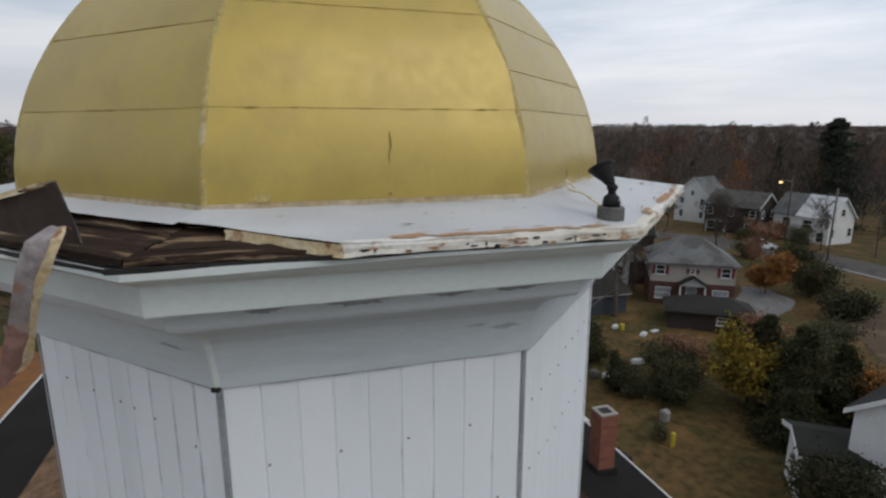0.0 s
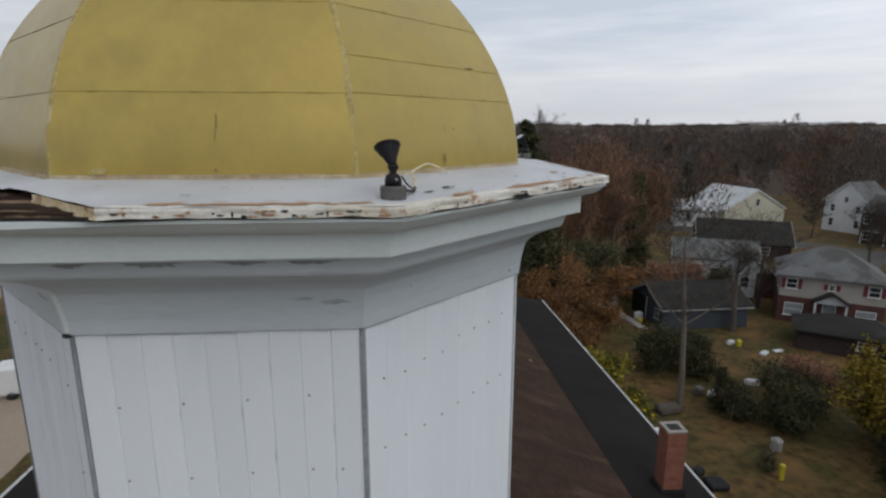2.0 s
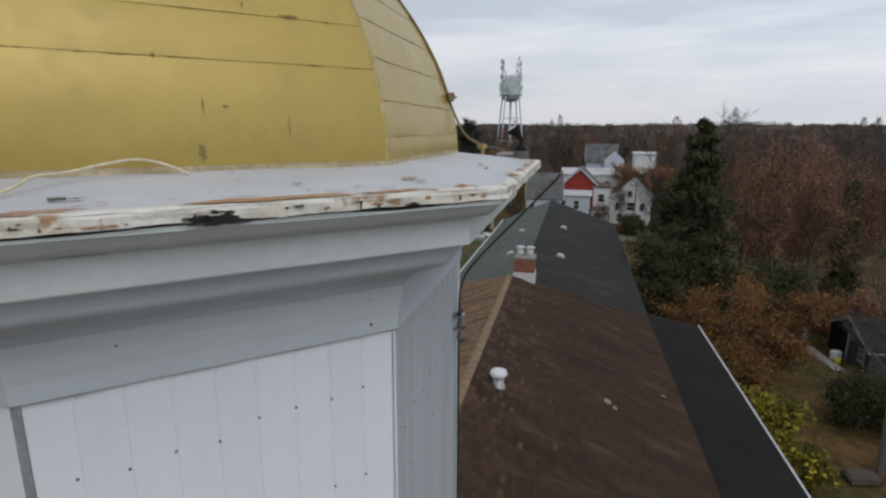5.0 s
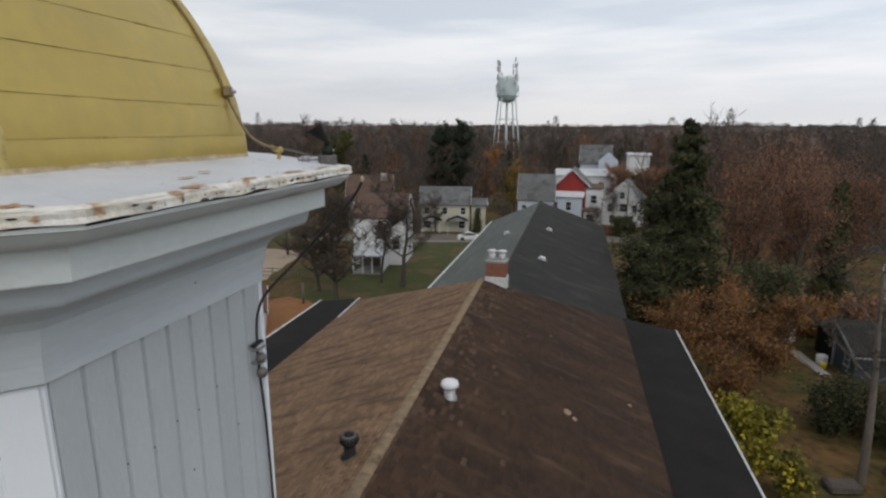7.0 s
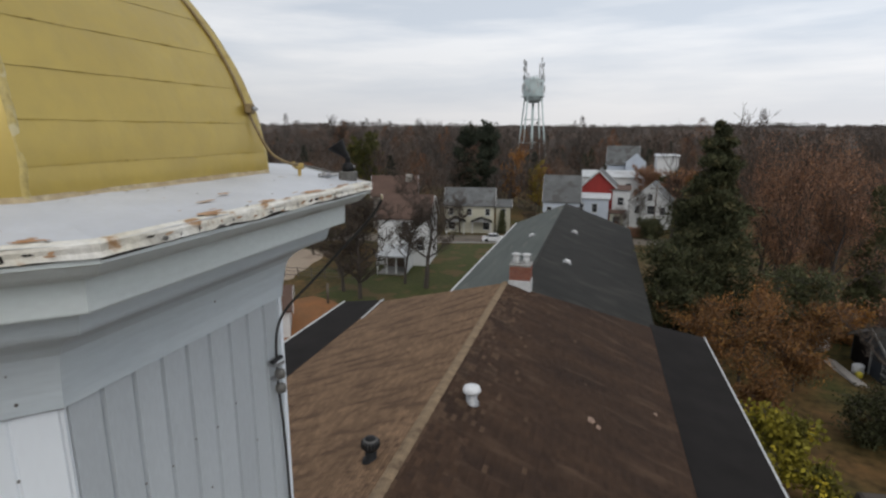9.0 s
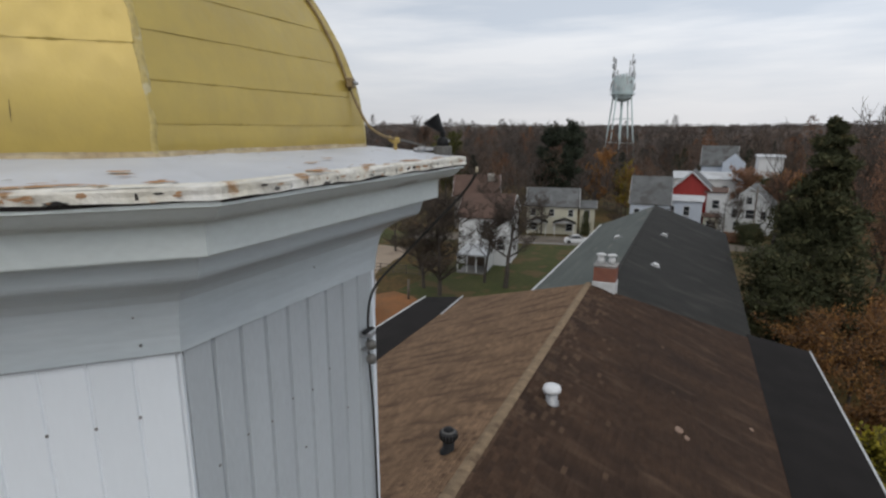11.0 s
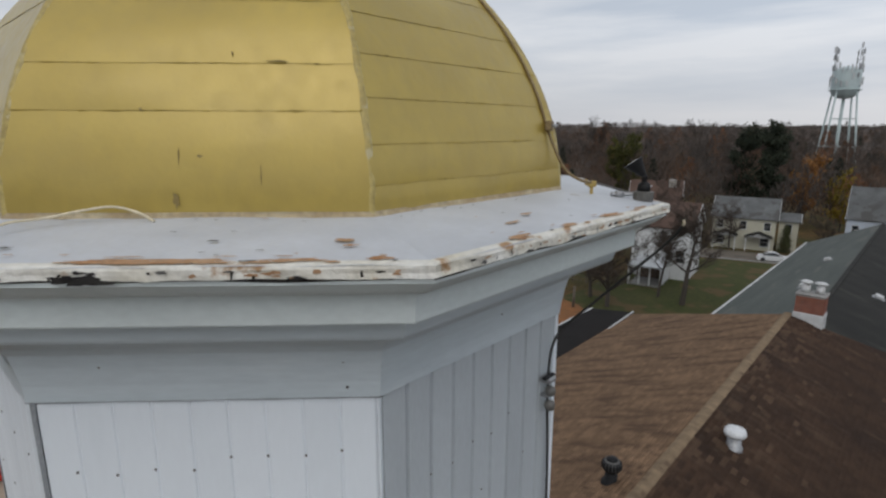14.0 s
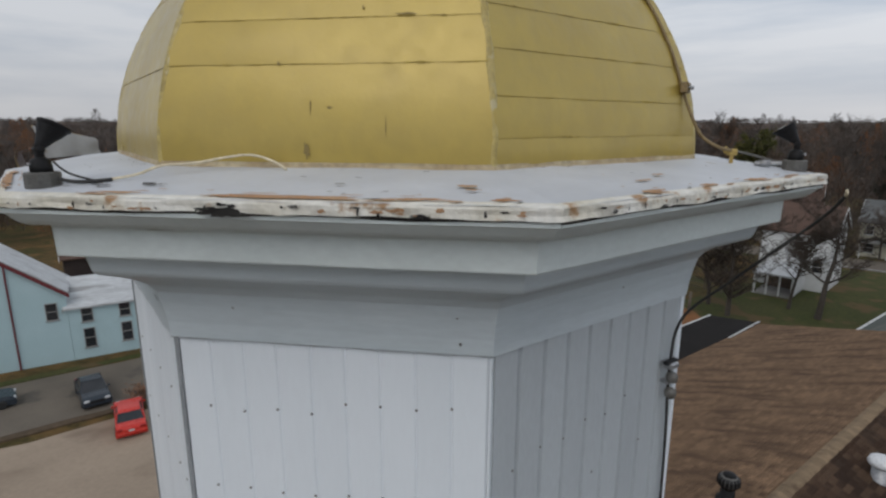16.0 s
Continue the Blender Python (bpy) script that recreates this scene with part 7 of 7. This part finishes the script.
broad_evergreen("dark broad evergreen behind the street", -30.8, 146.0, 23.5, 3.9, 61, NEEDLES, 24000, 0.26)
broad_evergreen("dark broad evergreen behind the street", -25.6, 148.0, 24.0, 3.9, 62, NEEDLES, 24000, 0.26)
leafy_tree("yellow-green autumn tree below the water tower", -9.8, 140.0, 14.0, 3.2, YELLOWLEAF, 63, 8000, 0.24)
leafy_tree("tan autumn tree below the water tower", -18.2, 146.0, 17.0, 4.0, ORANGELEAF, 64, 6500, 0.24)
leafy_tree("orange autumn tree behind the white house", 29.5, 138.0, 11.0, 4.2, ORANGELEAF, 65, 5600, 0.2)
leafy_tree("rust-brown tree behind the red barn", 15.5, 152.0, 13.0, 4.0, RUSTLEAF, 66, 6000, 0.22)
leafy_tree("rust-brown tree before the box building", 21.2, 144.0, 12.4, 3.8, RUSTLEAF, 70, 6000, 0.2)
leafy_tree("tan autumn tree before the box building", 24.4, 146.0, 12.0, 3.4, ORANGELEAF, 79, 6000, 0.2)
broad_evergreen("dark evergreen before the box building", 21.8, 150.5, 11.8, 4.4, 75, DARKLEAF, 15000, 0.24)
leafy_tree("dull green tree behind the brown roof", -57.4, 138.8, 21.0, 5.6, OLIVELEAF, 67, 13000, 0.26)
broad_evergreen("dark low evergreen before the white house", 14.8, 110.0, 4.2, 2.4, 68, DARKLEAF, 7000, 0.16)
broad_evergreen("dark low evergreen before the white house", 19.8, 108.0, 6.0, 3.0, 69, DARKLEAF, 9000, 0.16)
bare_tree("tall bare tree on the skyline", 41.3, 100.0, 20.5, 0.26, 23, 4, BARK, 0.026, 0, 0.4, 0.6, 3, 0.5, 5.0)
bare_tree("tall bare tree on the skyline", 30.7, 104.0, 19.6, 0.26, 24, 4, BARK, 0.026, 0, 0.4, 0.6, 3, 0.5, 5.0)
bare_tree("tall bare tree on the skyline", -93.6, 195.0, 27.0, 0.40, 21, 4, BARK, 0.034, 0, 0.4, 0.6, 3, 0.6, 6.0)
bare_tree("tall bare tree on the skyline", -44.0, 220.0, 22.0, 0.30, 22, 4, BARK, 0.05, 0, 0.4, 0.6, 3, 0.6, 6.0)

rnd = random.Random(17)
for i in range(20):
    bearing, away = radians(-44 + 5.2 * i + rnd.uniform(-2, 2)), rnd.uniform(165, 250)
    bare_tree("tall bare tree on the skyline", away * math.sin(bearing), away * math.cos(bearing), rnd.uniform(20.5, 24.5) + 0.018 * (away - 165), 0.30, 210 + i, 3, BARK, 0.040, 0, 0.35, 0.6, 3, 0.55, 5.5)


# trees and shrubs between the houses of the street
rnd = random.Random(31)
for i, (x, y, h) in enumerate(((-8.0, 106.5, 7.0), (0.5, 111.0, 6.0), (9.5, 112.5, 6.5), (12.8, 118.0, 9.5), (22.5, 119.0, 10.0), (-27.5, 101.5, 9.5), (-41.0, 97.0, 11.0), (-34.0, 84.0, 10.5), (-47.0, 104.0, 12.0), (25.0, 132.0, 11.0),
                               (83.5, 84.0, 9.0), (89.0, 68.5, 9.5), (104.5, 92.0, 13.0), (80.0, 96.5, 9.0), (92.0, 61.5, 10.0))):
    bare_tree("leafless street tree between the houses", x, y, h, 0.14, 100 + i, 4, BARK, 0.012, 0.0, 0.3, 0.7, 3, 0.4)
for i, (x, y, h, r, m) in enumerate(((-6.5, 104.8, 2.0, 1.6, DARKLEAF), (7.8, 113.0, 2.4, 1.6, RUSTLEAF), (11.5, 112.0, 1.8, 1.8, RUSTLEAF), (21.5, 122.0, 3.0, 2.0, DARKLEAF), (28.0, 147.0, 9.0, 3.4, DARKLEAF), (18.0, 146.0, 9.0, 3.0, ORANGELEAF),
                                     (62.0, 72.0, 3.0, 2.2, RUSTLEAF), (58.5, 66.0, 3.6, 2.4, DARKLEAF), (84.5, 80.0, 2.4, 2.0, DARKLEAF), (91.0, 79.0, 3.6, 2.0, RUSTLEAF), (71.0, 66.5, 3.2, 2.2, DARKLEAF), (52.0, 60.0, 3.4, 2.2, DARKLEAF), (86.0, 70.0, 4.6, 2.4, DARKLEAF),
                                     (48.0, 34.0, 2.6, 2.6, DARKLEAF), (40.5, 31.5, 3.4, 2.4, DARKLEAF), (43.0, 37.0, 2.6, 2.2, RUSTLEAF), (38.0, 27.5, 4.0, 2.4, DARKLEAF), (24.0, 57.5, 4.0, 2.4, RUSTLEAF), (28.0, 59.0, 4.0, 2.6, ORANGELEAF), (32.0, 60.0, 4.4, 2.6, RUSTLEAF), (36.5, 62.0, 4.0, 2.6, RUSTLEAF), (26.5, 62.0, 5.0, 2.6, RUSTLEAF), (40.5, 60.5, 3.4, 2.2, DARKLEAF))):
    shrub("autumn shrub between houses and gardens", x, y, h, r, m, 130 + i, 4200, 0.14)


# ---- far woods ----
def woods(name, mat, label, seed, count, near, far, height, width, blades, shape, fine, long):
    """Thousands of distant trees, each a tuft of thin upright twigs or leaves."""
    rng = np.random.default_rng(seed)
    ang = np.radians(rng.uniform(-118, 76, count * 3))
    rad = near * (far / near) ** rng.uniform(0, 1, count * 3)
    x, y = rad * np.sin(ang), rad * np.cos(ang)
    keep = np.ones(len(x), bool)
    # clear of the streets, gardens and houses
    for bx0, by0, bx1, by1 in ((-66, 60, 34, 134), (20, 30, 112, 82), (60, 60, 104, 122), (-76, -60, -10, 70), (-6, 130, 32, 180), (28, 60, 56, 76)):
        keep &= ~((x > bx0) & (x < bx1) & (y > by0) & (y < by1))
    x, y = x[keep][:count], y[keep][:count]
    n = len(x)
    z = np.array([GZ + hill(a, b) for a, b in zip(x, y)])
    h = height * rng.uniform(0.65, 1.15, n) * np.array([1 + 0.20 * noise.noise((a * 0.018, b * 0.018, seed)) for a, b in zip(x, y)])
    w = width * rng.uniform(0.7, 1.3, n)
    scale = np.maximum(1.0, np.hypot(x, y) / 300) ** 0.3
    t = rng.uniform(0, 1, (n, blades))
    f = 0.12 + 0.88 * t ** 0.8
    prof = np.sin(np.pi * np.clip(f, 0, 1) ** shape) * 0.9 + 0.12
    a = rng.uniform(0, 2 * np.pi, (n, blades))
    r = np.sqrt(rng.uniform(0, 1, (n, blades))) * prof * w[:, None]
    px, py, pz = x[:, None] + r * np.cos(a), y[:, None] + r * np.sin(a), z[:, None] + f * h[:, None]
    base = np.stack([px, py, pz], 2).reshape(-1, 3)
    s = (np.repeat(scale, blades) * rng.uniform(0.6, 1.4, n * blades))[:, None]
    up = np.stack([np.cos(a) * 0.45, np.sin(a) * 0.45, np.ones_like(a)], 2).reshape(-1, 3) + rng.normal(0, 0.25, (n * blades, 3))
    side = rng.normal(size=(n * blades, 3))
    side[:, 2] *= 0.3
    side /= np.linalg.norm(side, axis=1)[:, None]
    up /= np.linalg.norm(up, axis=1)[:, None]
    verts = np.stack([base - side * fine * s, base + side * fine * s, base + up * long * s], 1).reshape(-1, 3)
    tris = np.arange(len(verts)).reshape(-1, 3)
    return tagged(new(name, cloud_mesh(name, verts, tris, mat)), label, "woods", kind="stuff")


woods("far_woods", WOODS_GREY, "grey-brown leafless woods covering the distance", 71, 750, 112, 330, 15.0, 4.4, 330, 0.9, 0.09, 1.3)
woods("far_woods", WOODS_BROWN, "brown leafless woods covering the distance", 72, 620, 108, 330, 13.5, 4.4, 330, 0.9, 0.09, 1.2)
woods("far_woods", WOODS_RUST, "rust-coloured oaks among the distant woods", 73, 260, 105, 420, 13.0, 4.2, 380, 0.9, 0.12, 0.7)
woods("far_woods", WOODS_GREEN, "dark evergreens among the distant woods", 74, 170, 110, 500, 14.0, 3.0, 420, 0.45, 0.14, 0.6)
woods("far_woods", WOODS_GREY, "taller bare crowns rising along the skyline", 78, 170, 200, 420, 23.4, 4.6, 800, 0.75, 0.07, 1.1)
woods("far_woods", WOODS_RUST, "taller rust crowns rising along the skyline", 79, 80, 200, 420, 22.0, 4.6, 800, 0.8, 0.09, 0.8)
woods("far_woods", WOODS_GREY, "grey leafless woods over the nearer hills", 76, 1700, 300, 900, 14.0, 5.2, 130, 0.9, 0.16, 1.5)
woods("far_woods", WOODS_BROWN, "brown leafless woods over the nearer hills", 77, 1200, 300, 900, 13.0, 5.2, 130, 0.9, 0.16, 1.4)
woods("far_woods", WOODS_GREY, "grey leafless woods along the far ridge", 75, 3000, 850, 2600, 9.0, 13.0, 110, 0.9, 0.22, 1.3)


# ---- water tower ----
wt = thing("water_tower", -36.2, 329.8, GZ + hill(-36.2, 329.8), "pale green water tower with cell antennas on legs", "water tower", 20)
z0 = -(GZ + hill(-36.2, 329.8)) - 6.4
part("tank", lathe("tank", [(0.6, 36.6 + z0), (2.8, 37.0 + z0), (4.8, 38.2 + z0), (5.7, 39.8 + z0), (5.8, 40.6 + z0), (5.8, 49.0 + z0), (5.4, 49.8 + z0), (2.8, 51.0 + z0), (0.3, 51.6 + z0)], TANKPAINT, 28), None, wt)
part("walkway", lathe("walkway", [(5.8, 40.4 + z0), (6.8, 40.5 + z0), (6.8, 40.75 + z0), (5.8, 40.75 + z0)], TANKPAINT, 28, False, False), None, wt)
part("walkway_rail", lathe("walkway_rail", [(6.7, 41.8 + z0), (6.8, 41.85 + z0), (6.7, 41.9 + z0)], TANKPAINT, 28, False, False), None, wt)
for i in range(4):
    a = math.pi / 4 + i * math.pi / 2
    c, s = math.cos(a), math.sin(a)
    part("leg", tube("leg", [(10.4 * c, 10.4 * s, -1), (5.6 * c, 5.6 * s, 40.6 + z0)], 0.42, TANKPAINT, 8, True, 1), None, wt)
    c2, s2 = math.cos(a + math.pi / 2), math.sin(a + math.pi / 2)
    for f in (0.36, 0.68):
        r = 10.4 - 4.8 * f
        zz = -1 + f * (41.6 + z0)
        part("strut", tube("strut", [(r * c, r * s, zz), (r * c2, r * s2, zz)], 0.18, TANKPAINT, 6, True, 1), None, wt)
part("riser", tube("riser", [(0, 0, -1), (0, 0, 37 + z0)], 0.7, TANKPAINT, 10, True, 1), None, wt)
rnd = random.Random(8)
for i in range(22):
    a = 2 * math.pi * i / 22 + 0.2
    r = 5.5
    tall = i in (0, 1, 2, 10, 11, 12)
    top = rnd.uniform(58, 62.0) if tall else rnd.uniform(50.5, 53.5)
    mast = part("antenna_mast", tube("antenna_mast", [(r * math.cos(a), r * math.sin(a), 47 + z0), (r * math.cos(a), r * math.sin(a), top + z0)], 0.14, STEEL, 6, True, 1), None, wt)
    for k, dz in enumerate((-0.6, -4.2) if tall else (-1.0,)):
        part("antenna", boxed("antenna", -0.28, -0.2, -1.3, 0.28, 0.2, 1.3, LITTER if (i + k) % 3 else STEEL, 0.05), None, mast, "", Matrix.Translation(((r + 0.5) * math.cos(a), (r + 0.5) * math.sin(a), top + dz + z0)) @ pose(0, 0, 0, 0, 0, math.degrees(a)))
for i in range(18):
    a = 2 * math.pi * i / 18
    z1 = rnd.uniform(41.4, 47.0) + z0
    part("antenna", boxed("antenna", -0.3, -0.3, z1, 0.3, 0.3, z1 + rnd.uniform(1.4, 2.8), LITTER if i % 3 else STEEL, 0.05), None, wt, "", Matrix.Translation((6.4 * math.cos(a), 6.4 * math.sin(a), 0)) @ pose(0, 0, 0, 0, 0, math.degrees(a)))


# ---- poles, lamps and wires ----
def pole(x, y, h, yaw, label, arm=True, group=""):
    p = thing("utility_pole", x, y, ground_z(x, y), label, "utility pole", yaw)
    part("post", tube("post", [(0, 0, -0.3), (0.05, 0, h)], 0.14, BARK_PALE, 8, True, 1), None, p)
    if arm:
        part("crossarm", boxed("crossarm", -1.2, -0.06, h - 0.9, 1.2, 0.06, h - 0.76, BARK_PALE), None, p)
        for i in (-1.0, 0.0, 1.0):
            part("insulator", lathe("insulator", [(0.05, h - 0.76), (0.06, h - 0.66), (0.02, h - 0.6)], CERAMIC, 8), None, p, "", Matrix.Translation((i, 0, 0)))
    return p


pole(79.2, 109.0, 12.2, 30, "wooden utility pole with a crossarm")
pole(82.0, 61.8, 11.3, -40, "leaning wooden street pole with lamp arm")
lampost = thing("street_lamp", 89.0, 75.6, GZ, "street lamp glowing orange on a wooden pole", "street lamp", -50)
part("post", tube("post", [(0, 0, -0.3), (0, 0, 11.5)], 0.13, BARK, 8, True, 1), None, lampost)
part("arm", tube("arm", [(0, 0, 10.4), (-0.8, -0.3, 10.8), (-1.7, -0.6, 10.6)], 0.05, STEEL, 6), None, lampost)
part("lamp", lathe("lamp", [(0.1, 10.62), (0.30, 10.5), (0.24, 10.3), (0.05, 10.2)], GLOW, 12), None, lampost, "glowing sodium lamp", Matrix.Translation((-1.75, -0.62, 0)))
pole(15.8, 121.0, 9.5, 0, "wooden utility pole by the white house")
pole(-24.2, 55.8, 2.4, 0, "short wooden sign post", arm=False)
wires = thing("overhead_wires", 84, 92, GZ + 10, "thin black overhead street wires", "wires")
for a, b, sag in (((79.2, 109.0, 11.4), (89.0, 75.6, 10.9), 1.0), ((79.2, 109.0, 11.0), (89.0, 75.6, 10.4), 1.1), ((89.0, 75.6, 10.9), (82.0, 61.8, 10.6), 0.6), ((79.2, 109.0, 11.4), (40, 150, 12.0), 1.2)):
    pts = []
    for i in range(7):
        t = i / 6
        p = Vector(a).lerp(Vector(b), t)
        pts.append((p.x - 84, p.y - 92, p.z - 10 - 4 * sag * t * (1 - t)))
    part("wire", tube("wire", pts, 0.022, WIRE_BLACK, 4, True, 2), None, wires)


# ---- garden clutter ----
def litter(name, label, x, y, w, d, h, mat, yaw, category):
    o = thing(name, x, y, ground_z(x, y), label, category, yaw)
    bm = box(bmesh.new(), -w / 2, -d / 2, -0.02, w / 2, d / 2, h, min(w, d, h) * 0.25)
    for v in bm.verts:
        v.co += Vector((noise.noise(v.co * 5), noise.noise(v.co * 5 + Vector((3, 3, 3))), 0)) * 0.12 * w
    part("body", bm, mat, o)
    return o


litter("plastic_bag", "crumpled white plastic sheet on the grass", 31.8, 44.6, 0.8, 0.5, 0.4, LITTER, 20, "sheet")
litter("plastic_bin", "yellow plastic bin on the lawn", 32.2, 44.0, 0.45, 0.45, 0.7, YELLOWPLASTIC, 0, "bin")
litter("white_board", "white board lying on the grass", 33.4, 42.2, 1.2, 0.5, 0.2, LITTER, 40, "board")
litter("white_board", "white board lying on the grass", 35.0, 42.6, 0.9, 0.4, 0.2, LITTER, 10, "board")
litter("garden_table", "pale garden table among the shrubs", 28.6, 36.6, 1.0, 0.5, 0.5, LITTER, -15, "table")
litter("white_tub", "white tub among the shrubs", 27.6, 31.2, 0.9, 0.5, 0.9, LITTER, 30, "tub")
litter("bird_bath", "pale stone bird bath on the lawn", 24.5, 28.0, 0.6, 0.6, 0.9, CONCRETE, 0, "bird bath")
litter("white_tub", "white tub at the lawn edge", 24.4, 34.9, 0.7, 0.5, 0.6, LITTER, 0, "tub")
litter("lawn_chair", "grey lawn chair by the hedge", 23.6, 35.4, 0.7, 0.6, 0.7, BOXGREY, 0, "chair")
litter("yellow_hose_post", "yellow plastic post in the grass", 22.9, 25.3, 0.25, 0.25, 1.0, YELLOWPLASTIC, 0, "post")
shrub("small dark shrub by the yellow post", 22.7, 26.2, 1.3, 0.45, DARKLEAF, 80, 1300, 0.07)
litter("green_tarp", "green tarp spread under the shrubs", 32.4, 38.2, 2.2, 0.9, 0.25, GREENCLOTH, 25, "tarp")
litter("fire_pit", "dark round fire pit on the lawn", 18.9, 25.0, 1.1, 1.0, 0.35, BLACK, 0, "fire pit")
litter("garden_cart", "black garden cart on the lawn", 18.3, 25.9, 0.8, 0.6, 0.6, BLACK, 35, "cart")
litter("log_pile", "dark pile of cut logs by the tree", 20.2, 33.2, 1.8, 0.9, 0.5, BARK, 10, "log pile")
litter("white_drum", "white plastic drum before the outbuilding", 26.1, 51.6, 0.8, 0.7, 0.9, LITTER, 20, "drum")
litter("yellow_bucket", "yellow bucket before the outbuilding", 25.9, 50.8, 0.5, 0.5, 0.5, YELLOWPLASTIC, 0, "bucket")
litter("white_junk", "heap of white junk beside the outbuilding", 24.7, 56.4, 1.7, 1.4, 1.9, LITTER, 0, "junk")
litter("wooden_ramp", "pale wooden ramp before the outbuilding", 25.1, 51.4, 5.2, 0.7, 0.22, MORTAR, -84, "ramp")
for i in range(9):
    x, y = -41 + i * 1.9, 64.0 + 0.2 * i
    fp = thing("fence_panel", x, y, ground_z(x, y), "grey wire fence panel by the lot", "fence", 6, "fence along the lot")
    part("post", boxed("post", -0.05, -0.05, -0.2, 0.05, 0.05, 1.4, BARK_PALE), None, fp)
    for z in (0.3, 0.8, 1.25):
        part("rail", boxed("rail", 0.05, -0.02, z, 1.86, 0.02, z + 0.06, BARK_PALE), None, fp)
shrub("low brown hedge along the road", -37.6, 6.5, 1.0, 1.6, RUSTLEAF, 81, 3120, 0.08)


# ---- roof shingles ----
def course_rows(side, limit):
    """Every shingle of a slope as (distance down the slope, along y, width, shade of tilt)."""
    rnd = random.Random(side + 9)
    rows = []
    length = (limit - RX) * side * math.sqrt(1 + PITCH ** 2)
    q = 0.10
    r = 0
    while q < length - 0.05:
        y = -2.9 + rnd.uniform(0, 0.3)
        x_mid = RX + side * q / math.sqrt(1 + PITCH ** 2)
        stop = roof_end(x_mid) - 0.02
        while y < stop:
            w = rnd.choice((0.24, 0.31, 0.31, 0.36))
            rows.append((q, y, min(w, stop - y), rnd.uniform(0.004, 0.011), r))
            y += w
        q += 0.145
        r += 1
    return rows


def shingle_verts(side, q, y, w, lift):
    k = math.sqrt(1 + PITCH ** 2)
    out = []
    for dq, h in ((0.0, 0.004), (0.15, 0.006 + 0.5 * lift)):
        for dy in (0.003, w - 0.003):
            out.append((RX + side * (q + dq) / k, y + dy, RIDGE - PITCH * (q + dq) / k + h))
    for dy in (0.003, w - 0.003):
        out.append((RX + side * (q + 0.15) / k, y + dy, RIDGE - PITCH * (q + 0.15) / k + 0.001))
    return out


QUADS = np.array([[0, 1, 3], [0, 3, 2], [2, 3, 5], [2, 5, 4]])
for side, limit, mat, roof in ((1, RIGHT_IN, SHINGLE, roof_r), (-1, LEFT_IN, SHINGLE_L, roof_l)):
    rows = course_rows(side, limit)
    near = [s for s in rows if s[4] < 10 and 11.0 < s[1] < 15.5][:140]
    chosen = set(id(s) for s in near)
    rest = [s for s in rows if id(s) not in chosen]
    rnd = random.Random(3)
    # the courses near the ridge are bleached in ragged patches
    bleached = [s for s in rest if side == 1 and rnd.random() < 1.3 * math.exp(-s[0] / 0.75) * (0.55 + noise.noise((s[1] * 0.8, s[0] * 1.5, 3.0)))]
    chosen = set(id(s) for s in bleached)
    for group, skin in (([s for s in rest if id(s) not in chosen], mat), (bleached, WORN)):
        if group:
            verts = np.array([shingle_verts(side, s[0], s[1], s[2], s[3]) for s in group]).reshape(-1, 3)
            tris = (np.arange(len(group))[:, None, None] * 6 + QUADS[None]).reshape(-1, 3)
            tagged(part("shingle_course", cloud_mesh("shingle_course", verts, tris, skin), None, roof), kind="stuff")
    shapes = {}
    for s in near:
        key = (round(s[2], 2), s[4] < 1)
        if key not in shapes:
            v = np.array(shingle_verts(side, 0.0, 0.0, s[2], 0.007))
            shapes[key] = cloud_mesh("shingle", v - np.array([RX, 0, RIDGE]), QUADS, WORN if side == 1 and s[4] < 1 else mat)
        k = math.sqrt(1 + PITCH ** 2)
        part("shingle", shapes[key], None, roof, "", Matrix.Translation((RX + side * s[0] / k, s[1], RIDGE - PITCH * s[0] / k)))
k = math.sqrt(1 + PITCH ** 2)
cap_rows = [(-0.17, 0.0), (-0.05, 0.018), (0.05, 0.018), (0.17, 0.0)]
cap_verts = []
for y, h in ((0.0, 0.012), (0.215, 0.026)):
    cap_verts += [(x / k, y, -PITCH * abs(x) / k + h + 0.010) for x, _ in cap_rows]
cap_verts += [(x / k, 0.0, -PITCH * abs(x) / k + 0.002) for x, _ in cap_rows]
cap_data = mesh_of("ridge_shingle", cap_verts, [(i, i + 1, 5 + i, 4 + i) for i in range(3)] + [(8 + i, 9 + i, 1 + i, i) for i in range(3)], RIDGECAP)
y = -2.9
i = 0
while y < 29.8:
    part("ridge_shingle", cap_data, None, church, "", BASE @ Matrix.Translation((RX + 0.008 * math.sin(i * 2.3), y, RIDGE + 0.012)))
    y += 0.19
    i += 1
